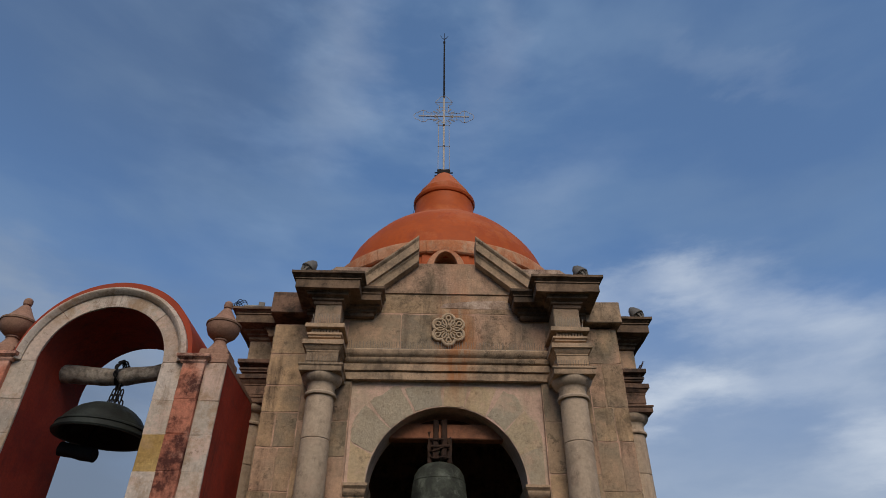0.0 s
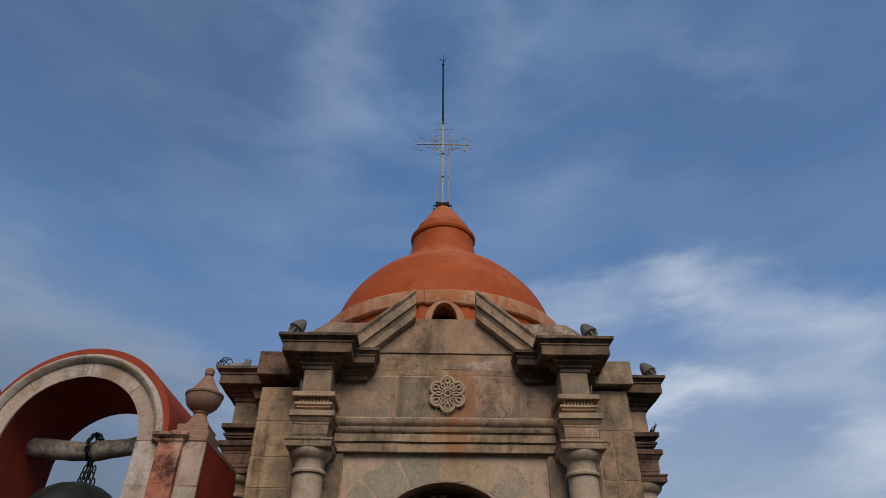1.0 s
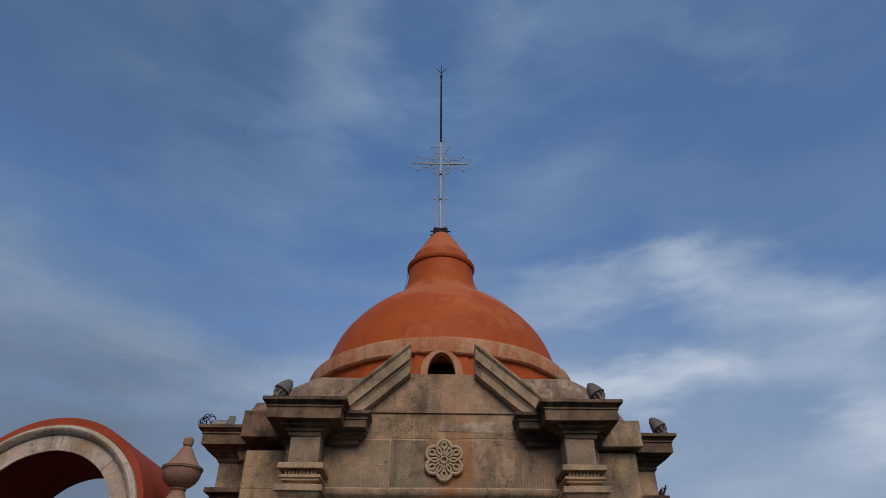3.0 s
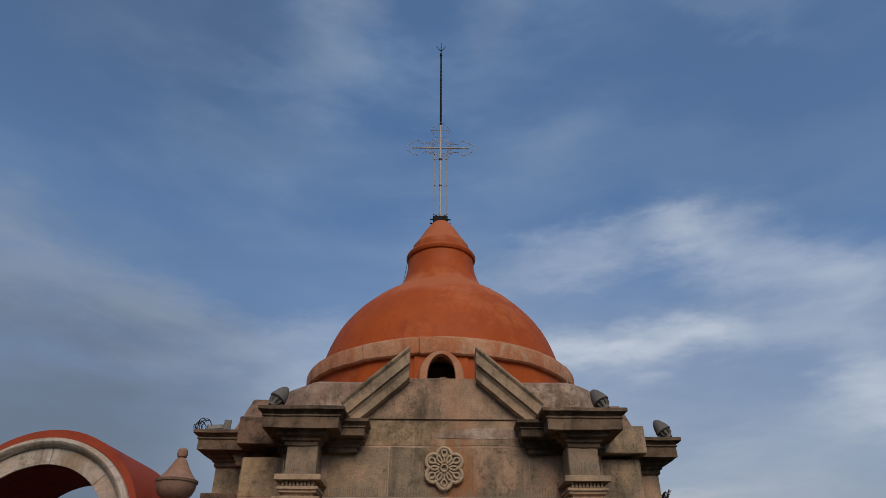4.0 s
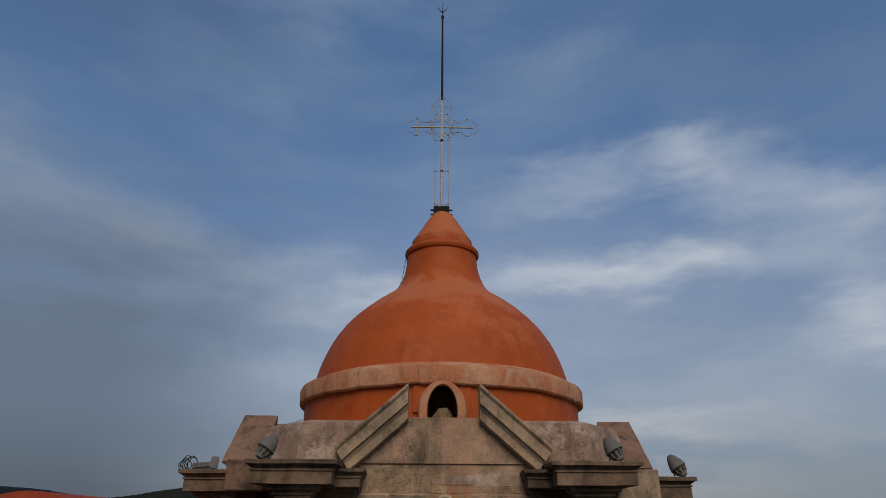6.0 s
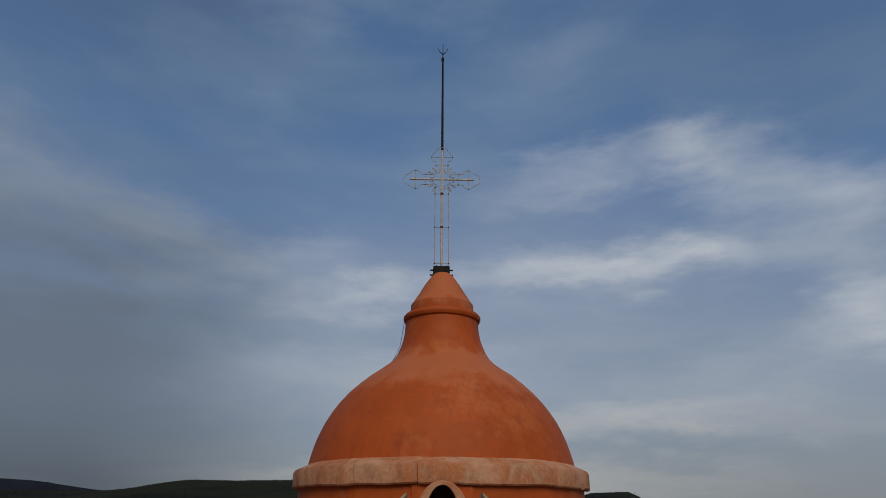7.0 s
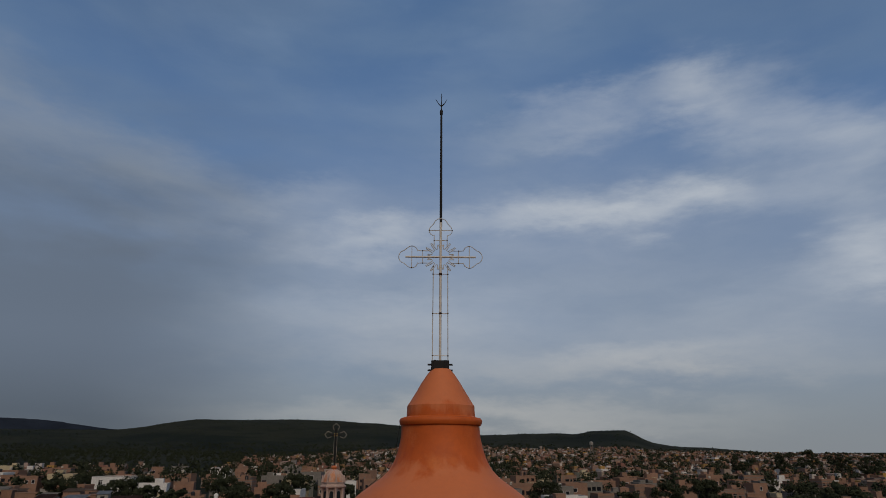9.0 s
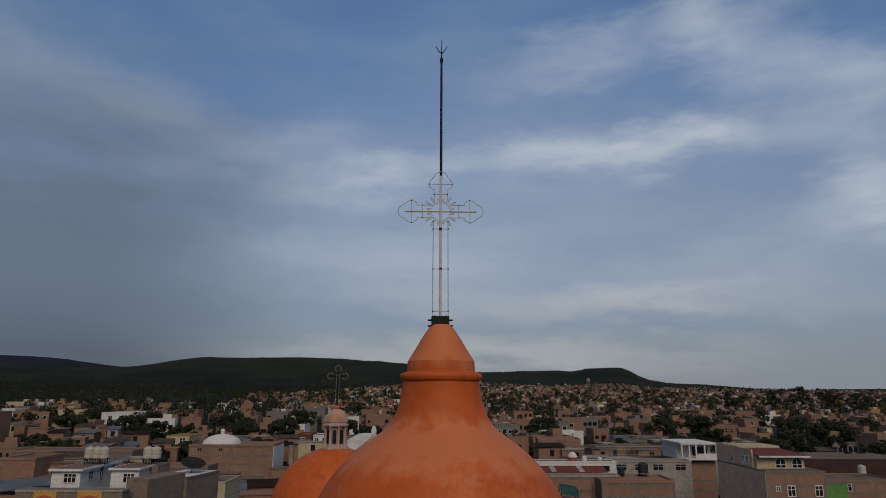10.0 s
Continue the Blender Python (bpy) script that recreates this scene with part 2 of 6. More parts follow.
STONE = material("ashlar", [(0.22, 0.17, 0.12), (0.43, 0.30, 0.19), (0.32, 0.25, 0.17), (0.52, 0.335, 0.225), (0.28, 0.225, 0.155), (0.56, 0.385, 0.225), (0.23, 0.165, 0.11), (0.42, 0.295, 0.20)], 1.1, 0.9, 0.5, 30, coords="World",
                 streaks=0.9, streak_col=(0.07, 0.05, 0.036), vary=0.5, stain=0.8, stain_col=(0.105, 0.078, 0.05), rust=0.9, smear=0.62, smear_col=(0.60, 0.385, 0.245), grit=0.45, blot_scale=1.0, blot_at=0.51, pits=0.6)
MORTAR = material("pink_mortar", [(0.38, 0.25, 0.175), (0.62, 0.40, 0.29), (0.30, 0.215, 0.145), (0.56, 0.41, 0.28)], 1.5, 0.95, 0.4, 24, coords="World", streaks=0.6,
                  streak_col=(0.18, 0.11, 0.07), stain=0.6, stain_col=(0.30, 0.22, 0.145), rust=0.7, grit=0.34, pits=0.4, pit_col=(0.16, 0.11, 0.075))
PLASTER = material("pink_arch_plaster", [(0.48, 0.325, 0.24), (0.64, 0.445, 0.34), (0.53, 0.41, 0.30), (0.66, 0.47, 0.36)], 1.8, 0.95, 0.4, 24, coords="World", streaks=0.6, streak_col=(0.24, 0.15, 0.10), stain=0.5, stain_col=(0.36, 0.27, 0.185),
                   rust=0.6, grit=0.34, pits=0.4, pit_col=(0.2, 0.14, 0.10))
MOULD = material("carved_stone", [(0.28, 0.21, 0.14), (0.52, 0.365, 0.235), (0.38, 0.285, 0.19), (0.60, 0.43, 0.28)], 1.1, 0.9, 0.4, 30, coords="World", streaks=0.9,
                 streak_col=(0.07, 0.052, 0.038), stain=0.7, stain_col=(0.10, 0.073, 0.05), rust=0.85, smear=0.5, smear_col=(0.54, 0.365, 0.235), grit=0.45, pits=0.6, blot_scale=1.1, blot_at=0.505)
CORNICE = material("sooty_cornice_stone", [(0.06, 0.044, 0.032), (0.23, 0.155, 0.10), (0.12, 0.082, 0.055), (0.33, 0.225, 0.145)], 1.4, 0.92, 0.4, 26, coords="World", streaks=0.95,
                   streak_col=(0.028, 0.022, 0.018), stain=0.8, stain_col=(0.04, 0.031, 0.024), pits=0.5, pit_col=(0.02, 0.017, 0.014), grit=0.4, blot_scale=1.5, blot_at=0.49)
COLUMN = material("column_stone", [(0.38, 0.30, 0.215), (0.54, 0.42, 0.30), (0.46, 0.36, 0.26)], 1.2, 0.9, 0.35, 26, coords="World", streaks=0.5, streak_col=(0.12, 0.09, 0.065), vary=0.4,
                  stain=0.5, stain_col=(0.19, 0.145, 0.10), smear=0.3, pits=0.35, pit_col=(0.10, 0.075, 0.055), grit=0.32)
# dark stone: real stains, plus shade of the side faces and interior in the colour
WORN_SHADED = material("weathered_shaded_stone", [(0.13, 0.082, 0.057), (0.23, 0.14, 0.095), (0.31, 0.19, 0.125)], 1.8, 0.92, 0.5, 20, coords="World", streaks=0.9,
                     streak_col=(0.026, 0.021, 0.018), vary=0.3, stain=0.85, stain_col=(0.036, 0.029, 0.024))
# the shoulder and cone bands paint in sky sheen and dust on up-facing slopes
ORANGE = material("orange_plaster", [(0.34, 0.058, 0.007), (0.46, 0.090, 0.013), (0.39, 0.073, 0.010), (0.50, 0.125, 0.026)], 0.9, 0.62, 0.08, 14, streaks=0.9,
                  streak_col=(0.30, 0.048, 0.010), stain=0.35, stain_col=(0.60, 0.21, 0.085), grit=0.18, paled=((6.36, 6.60, 6.98, 7.14, 0.72, (0.52, 0.165, 0.066)), (7.84, 7.97, 9.5, 9.9, 0.66, (0.53, 0.17, 0.068))), blot_scale=1.1, blot_at=0.545, spec=0.25)
BAND = material("faded_band_plaster", [(0.44, 0.20, 0.10), (0.56, 0.29, 0.165), (0.48, 0.17, 0.07), (0.52, 0.33, 0.20)], 2.2, 0.88, 0.3, 30, streaks=0.75,
                streak_col=(0.22, 0.115, 0.065), stain=0.6, stain_col=(0.56, 0.37, 0.245), grit=0.35, blot_scale=2.4, pits=0.5, pit_col=(0.20, 0.11, 0.07))
RED = material("oxblood_plaster", [(0.27, 0.026, 0.014), (0.40, 0.046, 0.022), (0.33, 0.046, 0.023)], 1.2, 0.85, 0.15, 30, streaks=0.8,
               streak_col=(0.03, 0.012, 0.011), stain=0.35, stain_col=(0.10, 0.026, 0.019))
VAULT = material("deep_red_render", [(0.28, 0.042, 0.018), (0.37, 0.062, 0.026), (0.33, 0.05, 0.021)], 1.1, 0.8, 0.1, 30, streaks=0.5, streak_col=(0.17, 0.03, 0.016), grit=0.25, stain=0.3,
                 stain_col=(0.25, 0.09, 0.05))
OCHRE = material("ochre_quarry_stone", [(0.40, 0.25, 0.08), (0.54, 0.37, 0.14), (0.46, 0.31, 0.12)], 2.0, 0.9, 0.45, 26, coords="World", streaks=0.5, streak_col=(0.24, 0.14, 0.07), stain=0.4, stain_col=(0.30, 0.19, 0.10), smear=0.3, pits=0.5)
PALE = material("pale_quarry_stone", [(0.40, 0.335, 0.26), (0.60, 0.50, 0.40), (0.50, 0.43, 0.35), (0.66, 0.57, 0.48), (0.56, 0.42, 0.33), (0.40, 0.35, 0.29), (0.58, 0.465, 0.37)], 1.6, 0.9, 0.45, 26, streaks=0.85,
                streak_col=(0.20, 0.13, 0.08), vary=0.6, stain=0.7, stain_col=(0.36, 0.225, 0.12), blot_at=0.50, smear=0.7, smear_col=(0.70, 0.50, 0.40), grit=0.45, coords="World", pits=0.55, pit_col=(0.17, 0.10, 0.06))
PINKSTONE = material("pink_quarry_stone", [(0.42, 0.13, 0.075), (0.60, 0.24, 0.15), (0.72, 0.45, 0.33)], 2.6, 0.9, 0.5, 24, streaks=0.9,
                     streak_col=(0.10, 0.03, 0.022), vary=0.3, stain=0.92, stain_col=(0.06, 0.018, 0.014), blot_scale=2.2, blot_at=0.475, smear=0.6, smear_col=(0.72, 0.47, 0.36), coords="World")
TERRACOTTA = material("terracotta_stone", [(0.30, 0.17, 0.115), (0.40, 0.235, 0.16)], 2.0, 0.85, 0.2, 30, streaks=0.4, streak_col=(0.14, 0.08, 0.06))
# bronze of the hanging bell, darkened to include the shade under its arch
SHADED_BRONZE = material("shaded_bronze", [(0.012, 0.014, 0.012), (0.024, 0.029, 0.025), (0.045, 0.055, 0.047)], 3.0, 0.65, 0.2, 40, metal=0.3, stain=0.4, stain_col=(0.07, 0.085, 0.072))
VOUSSOIR = material("grey_arch_stone", [(0.30, 0.265, 0.20), (0.46, 0.385, 0.275), (0.36, 0.325, 0.25), (0.62, 0.46, 0.27), (0.40, 0.34, 0.25)], 2.0, 0.9, 0.6, 26, coords="World", streaks=0.4, streak_col=(0.15, 0.12, 0.085),
                    vary=0.7, stain=0.35, stain_col=(0.26, 0.19, 0.12), smear=0.5, smear_col=(0.66, 0.45, 0.32), rust=0.4, grit=0.45, pits=0.5, pit_col=(0.15, 0.11, 0.075))
BRONZE = material("patinated_bronze", [(0.022, 0.024, 0.019), (0.045, 0.05, 0.038), (0.10, 0.115, 0.088)], 4.0, 0.75, 0.4, 40, metal=0.15, stain=0.7,
                  stain_col=(0.17, 0.19, 0.15), blot_scale=7.0, blot_at=0.53, streaks=0.7, streak_col=(0.12, 0.14, 0.11))
BLACK = material("black_iron", [(0.012, 0.012, 0.013), (0.020, 0.018, 0.017)], 4, 0.75, 0.0, 50, spec=0.15, grit=0.1)
WHITE_IRON = material("cream_painted_iron", [(0.50, 0.45, 0.385), (0.64, 0.59, 0.52)], 4, 0.5, 0.08, 50, stain=0.5, stain_col=(0.34, 0.24, 0.16), blot_scale=5.0)
WIRE_IRON = material("worn_grey_wire", [(0.40, 0.36, 0.31), (0.56, 0.52, 0.46)], 6, 0.55, 0.0, 50, stain=0.4, stain_col=(0.24, 0.17, 0.12), blot_scale=6.0)
TIMBER = material("weathered_timber", [(0.20, 0.172, 0.14), (0.52, 0.455, 0.375), (0.31, 0.265, 0.215), (0.64, 0.575, 0.485)], 5, 0.9, 0.9, 26, stain=0.5, stain_col=(0.085, 0.068, 0.055), blot_scale=5.0, grit=0.9)
RED_TIMBER = material("rusty_red_timber", [(0.26, 0.10, 0.05), (0.44, 0.19, 0.10)], 3, 0.85, 0.4, 20, stain=0.4)
RUSTY = material("rusted_iron", [(0.018, 0.012, 0.009), (0.055, 0.028, 0.017), (0.028, 0.017, 0.012)], 6, 0.85, 0.5, 40, stain=0.5, stain_col=(0.015, 0.012, 0.011))
LAMP_GREY = material("grey_lamp_casting", [(0.105, 0.10, 0.09), (0.20, 0.188, 0.168)], 3, 0.6, 0.15, 40, stain=0.3)
SPIKE = material("dull_steel_wire", [(0.20, 0.17, 0.13), (0.28, 0.24, 0.19)], 5, 0.5, 0.0, 40, metal=0.3)
STRAW = material("nest_straw", [(0.16, 0.11, 0.065), (0.30, 0.21, 0.13)], 6, 0.95, 0.6, 40)
LENS = glass_material("lamp_glass", (0.05, 0.05, 0.05))

# ---- mesh helpers ----


def shade(me, angle=35):
    me.shade_smooth()
    me.set_sharp_from_angle(angle=radians(angle))


def mesh_of(name, bm, mat, smooth=True):
    bmesh.ops.recalc_face_normals(bm, faces=bm.faces)
    me = bpy.data.meshes.new(name)
    bm.to_mesh(me)
    bm.free()
    me.materials.append(mat)
    if smooth and len(me.polygons):
        shade(me)
    return me


def part(name, bm, mat, parent=None, label="", m=None):
    """Links a bmesh, or a mesh that was built before, as one object under its thing."""
    me = mesh_of(name, bm, mat) if isinstance(bm, bmesh.types.BMesh) else bm
    ob = new(name, me)
    if parent:
        ob.parent = parent
    if m is not None:
        ob.matrix_basis = m
    if label:
        ob["label"] = label
    return ob


def thing(name, label, category, group="", m=None):
    ob = tagged(new(name), label, category, group)
    ob.empty_display_size = 0.2
    if m is not None:
        ob.matrix_basis = m
    return ob


def box(bm, x0, x1, y0, y1, z0, z1, bevel=0.0):
    v = [bm.verts.new((x, y, z)) for z in (z0, z1) for x, y in ((x0, y0), (x1, y0), (x1, y1), (x0, y1))]
    f = [bm.faces.new([v[i] for i in q]) for q in ((3, 2, 1, 0), (4, 5, 6, 7), (0, 1, 5, 4), (1, 2, 6, 5), (2, 3, 7, 6), (3, 0, 4, 7))]
    if bevel:
        e = {k for q in f for k in q.edges}
        bmesh.ops.bevel(bm, geom=list(e), offset=bevel, segments=1, affect="EDGES")
    return bm


def new_box(x0, x1, y0, y1, z0, z1, bevel=0.0):
    return box(bmesh.new(), x0, x1, y0, y1, z0, z1, bevel)


def lathe(profile, segs=48, bm=None, cx=0.0, cy=0.0, cap=True):
    """Turns (radius, z) pairs round the upright axis at cx, cy."""
    bm = bm or bmesh.new()
    rings = []
    for r, z in profile:
        rings.append([bm.verts.new((cx + r * math.cos(2 * math.pi * i / segs), cy + r * math.sin(2 * math.pi * i / segs), z)) for i in range(segs)])
    for a, b in zip(rings, rings[1:]):
        for i in range(segs):
            bm.faces.new((a[i], a[(i + 1) % segs], b[(i + 1) % segs], b[i]))
    if cap:
        bm.faces.new(rings[0][::-1])
        bm.faces.new(rings[-1])
    return bm


def loft_rect(levels, bm=None):
    """Stacks rectangles (x0, x1, y0, y1, z) into one moulded block."""
    bm = bm or bmesh.new()
    rings = [[bm.verts.new(p) for p in ((x0, y0, z), (x1, y0, z), (x1, y1, z), (x0, y1, z))] for x0, x1, y0, y1, z in levels]
    for a, b in zip(rings, rings[1:]):
        for i in range(4):
            bm.faces.new((a[i], a[(i + 1) % 4], b[(i + 1) % 4], b[i]))
    bm.faces.new(rings[0][::-1])
    bm.faces.new(rings[-1])
    return bm


def prism(poly, y0, y1, bm=None):
    """Pushes an (x, z) outline through from y0 to y1."""
    bm = bm or bmesh.new()
    a = [bm.verts.new((x, y0, z)) for x, z in poly]
    b = [bm.verts.new((x, y1, z)) for x, z in poly]
    n = len(poly)
    bm.faces.new(a)
    bm.faces.new(b[::-1])
    for i in range(n):
        bm.faces.new((a[i], b[i], b[(i + 1) % n], a[(i + 1) % n]))
    return bm


def tube(points, r, bm=None, segs=6, closed=False, r_end=None):
    """A round bar along the points."""
    bm = bm or bmesh.new()
    pts = [Vector(p) for p in points]
    n = len(pts)
    rings = []
    for i, p in enumerate(pts):
        a = pts[(i - 1) % n] if (closed or i) else p
        b = pts[(i + 1) % n] if (closed or i < n - 1) else p
        d = (b - a).normalized()
        u = d.orthogonal().normalized() if not rings else (keep - d * keep.dot(d)).normalized()
        keep = u
        w = d.cross(u)
        rr = r if r_end is None else r + (r_end - r) * i / (n - 1)
        rings.append([bm.verts.new(p + rr * (math.cos(2 * math.pi * k / segs) * u + math.sin(2 * math.pi * k / segs) * w)) for k in range(segs)])
    pairs = list(zip(rings, rings[1:])) + ([(rings[-1], rings[0])] if closed else [])
    for a, b in pairs:
        for k in range(segs):
            bm.faces.new((a[k], a[(k + 1) % segs], b[(k + 1) % segs], b[k]))
    if not closed:
        bm.faces.new(rings[0][::-1])
        bm.faces.new(rings[-1])
    return bm


def roughen(bm, amount, scale=3.0, seed=0.0):
    for v in bm.verts:
        v.co += noise.noise_vector(v.co * scale + Vector((seed, seed * 1.7, 0))) * amount
    return bm


def dense_box(x0, x1, y0, y1, z0, z1, step=0.12, amount=0.01, bevel=0.02, seed=0.0):
    """A block with worn faces and edges."""
    bm = new_box(x0, x1, y0, y1, z0, z1, bevel)
    cuts = max(1, min(10, int(max(x1 - x0, y1 - y0, z1 - z0) / step)))
    bmesh.ops.subdivide_edges(bm, edges=[e for e in bm.edges if e.calc_length() > step], cuts=min(cuts, 5), use_grid_fill=True)
    return roughen(bm, amount, 4.0, seed)

def smooth(a, b, v):
    t = min(1.0, max(0.0, (v - a) / (b - a)))
    return t * t * (3 - 2 * t)


# ---- bell tower ----
W = -2.86                      # front wall plane
CX = 0.0                       # the facade's middle
SIDE_W, SIDE_E, MID = 2.46, 2.385, -0.34   # side wall planes, middle of the tower
tower = thing("bell_tower", "weathered stone bell tower with broken pediments and an orange dome", "bell tower")
cache = {}


def once(key, build, mat):
    if key not in cache:
        cache[key] = mesh_of(key, build(), mat)
    return cache[key]


def along_x(profile, x0, x1, bm=None):
    """Pushes a (y, z) outline along x."""
    bm = bm or bmesh.new()
    a = [bm.verts.new((x0, y, z)) for y, z in profile]
    b = [bm.verts.new((x1, y, z)) for y, z in profile]
    n = len(profile)
    bm.faces.new(a[::-1])
    bm.faces.new(b)
    for i in range(n):
        bm.faces.new((a[i], a[(i + 1) % n], b[(i + 1) % n], b[i]))
    return bm


ARCH_R, ARCH_Z, BASE_Z = 0.97, 1.54, -3.2


def arch_line(r, zc, n=24, cx=0.0):
    return [(cx + r * math.cos(math.pi * i / n), zc + r * math.sin(math.pi * i / n)) for i in range(n + 1)]


def wall_bm():
    return prism([(-1.86, BASE_Z), (-1.22, BASE_Z), (-1.22, 2.83), (1.22, 2.83), (1.22, BASE_Z), (1.86, BASE_Z), (1.86, 4.0), (1.05, 4.1), (0.40, 4.60),
                  (-0.40, 4.60), (-1.05, 4.1), (-1.86, 4.0)], 0.012, 0.52)


def panel_bm(blind):
    ring = arch_line(ARCH_R, ARCH_Z)
    poly = [(-1.22, BASE_Z), (-1.22, 2.83), (1.22, 2.83), (1.22, BASE_Z), (ARCH_R, BASE_Z), *ring, (-ARCH_R, BASE_Z)]
    bm = prism(poly, 0.055, 0.52)
    # unseen backing closes the arch and keeps daylight out of the belfry
    if blind:
        prism([(-ARCH_R, BASE_Z), *ring[::-1], (ARCH_R, BASE_Z)], 0.42, 0.5, bm)
    return bm


def stone_bm(w, h, d=0.03, seed=0.0):
    if d > 0.012:
        return roughen(new_box(-w / 2, w / 2, -d, d * 0.6, -h / 2, h / 2, 0.007), 0.009, 5.0, seed)
    # bedded almost flush: uneven outline, worn corners
    rim = []
    for (x0, z0), (x1, z1) in zip(((-1, -1), (1, -1), (1, 1), (-1, 1)), ((1, -1), (1, 1), (-1, 1), (-1, -1))):
        for k in range(5):
            u = 0.04 + 0.92 * k / 4
            x, z = (x0 + (x1 - x0) * u) * w / 2, (z0 + (z1 - z0) * u) * h / 2
            q = noise.noise_vector(Vector((x * 9, seed, z * 9))) * 0.011
            rim.append((x + q.x, z + q.z))
    bm = prism(rim, -d, d * 0.6)
    for v in bm.verts:
        if v.co.y < 0:
            v.co.x, v.co.z = v.co.x * (1 - 0.006 / w), v.co.z * (1 - 0.006 / h)
    return bm


def stone_poly(poly, y0, y1, seed=0.0):
    bm = prism(poly, y0, y1)
    front = min(bm.faces, key=lambda q: q.calc_center_median().y)
    bmesh.ops.bevel(bm, geom=list(front.edges), offset=0.004, segments=1, affect="EDGES")
    return roughen(bm, 0.004, 5.0, seed)


def facade_stones(parent, m, rnd):
    """Ashlar of one face: pilaster strips, the course behind the rosette, frieze and tympanum."""
    for z0, z1, xs in ((3.225, 3.79, (-1.33, -0.62, -0.02, 0.36, 1.02, 1.34)), (3.80, 4.10, (-0.98, 0.04, 0.98))):
        for a, b in zip(xs, xs[1:]):
            w = b - a - 0.0005
            part("stone", stone_bm(w, z1 - z0 - 0.004, 0.004, rnd.random() * 50), STONE_MAT, parent, m=m @ pose((a + b) / 2, 0.012, (z0 + z1) / 2))
    part("stone", stone_poly([(-1.0, 4.106), (1.0, 4.106), (0.40, 4.605), (-0.40, 4.605)], -0.012, 0.5, 3.0), STONE_MAT, parent, m=m)
    for s in (-1, 1):
        z = 2.82
        while z > -1.4:
            h = rnd.uniform(0.42, 0.62)
            for a, b in ((1.23, 1.50), (1.51, 1.85)):
                part("stone", stone_bm(b - a - 0.004, h - 0.013, 0.006, rnd.random() * 50), STONE_MAT, parent, m=m @ pose(s * (a + b) / 2, 0.012, z - h / 2))
            z -= h


def facade_voussoirs(parent, m, rnd):
    """Irregular arch stones, bedded flush in pink plaster."""
    cuts = [0, 0.40, 0.74, 1.05, 1.34, 1.62, 2.0, 2.36, 2.74, math.pi]
    for k, (a, b) in enumerate(zip(cuts, cuts[1:])):
        r0, r1 = ARCH_R + rnd.uniform(0.006, 0.02), ARCH_R + rnd.uniform(0.30, 0.47)
        a, b = a + rnd.uniform(0.004, 0.014), b - rnd.uniform(0.004, 0.014)
        fan = rnd.uniform(-0.03, 0.04)
        side = np.linspace(0, 1, 6)
        outline = [(r0, a + (b - a) * u) for u in side] + [(r0 + (r1 - r0) * u, b + fan * u) for u in side[1:]]
        outline += [(r1 + rnd.uniform(-0.04, 0.03), b + fan - (b - a + 2 * fan) * u) for u in side[1:]] + [(r1 + (r0 - r1) * u, a - fan * (1 - u)) for u in side[1:-1]]
        poly = []
        for r, t in outline:
            x, z = r * math.cos(t), ARCH_Z + r * math.sin(t)
            q = noise.noise_vector(Vector((x * 5, z * 5, k * 3.1))) * 0.02
            poly.append((min(1.18, max(-1.18, x + q.x)), min(2.78, z + q.y)))
        part("voussoir", stone_poly(poly[::-1], 0.049, 0.40, rnd.random() * 9), VOUSSOIR, parent, m=m)
    for s in (-1, 1):
        z = 1.48
        while z > -1.3:
            h = rnd.uniform(0.4, 0.55)
            w = 0.24
            part("stone", stone_bm(w - 0.02, h - 0.03, 0.006, rnd.random() * 9), STONE_MAT, parent, m=m @ pose(s * (ARCH_R + w / 2 + 0.006), 0.058, z - h / 2))
            z -= h


STONE_MAT = STONE


def rosette_bm():
    """Carved flower: a sunk six-lobed disc with a thick rim, looped petals and a hexagonal eye."""
    bm = bmesh.new()
    n = 96
    rim = []
    for i in range(n):
        t = 2 * math.pi * i / n
        r = 0.175 + 0.062 * abs(math.cos(3 * (t - math.pi / 2))) ** 0.8
        rim.append((r * math.cos(t), r * math.sin(t)))
    prism(rim, -0.022, 0.03, bm)
    tube([(x * 0.955, -0.034, z * 0.955) for x, z in rim], 0.021, bm, 8, True)
    for k in range(6):
        t = math.pi / 2 + k * math.pi / 3
        for off, r0, r1, w, th in ((0.0, 0.125, 0.198, 0.036, 0.0125), (math.pi / 6, 0.062, 0.150, 0.024, 0.0125)):
            loop = []
            for j in range(20):
                p = 2 * math.pi * j / 20
                rr = (r0 + r1) / 2 + (r1 - r0) / 2 * math.cos(p)
                ss = w * math.sin(p) * (0.62 + 0.38 * (rr - r0) / (r1 - r0))
                c, s = math.cos(t + off), math.sin(t + off)
                loop.append((rr * c - ss * s, -0.042, rr * s + ss * c))
            tube(loop, th, bm, 6, True)
        tube([(0.062 * math.cos(t), -0.04, 0.062 * math.sin(t)), (0.118 * math.cos(t), -0.04, 0.118 * math.sin(t))], 0.011, bm, 6)
    hexa = [(0.042 * math.cos(k * math.pi / 3), -0.048, 0.042 * math.sin(k * math.pi / 3)) for k in range(6)]
    tube(hexa, 0.014, bm, 6, True)
    return bm


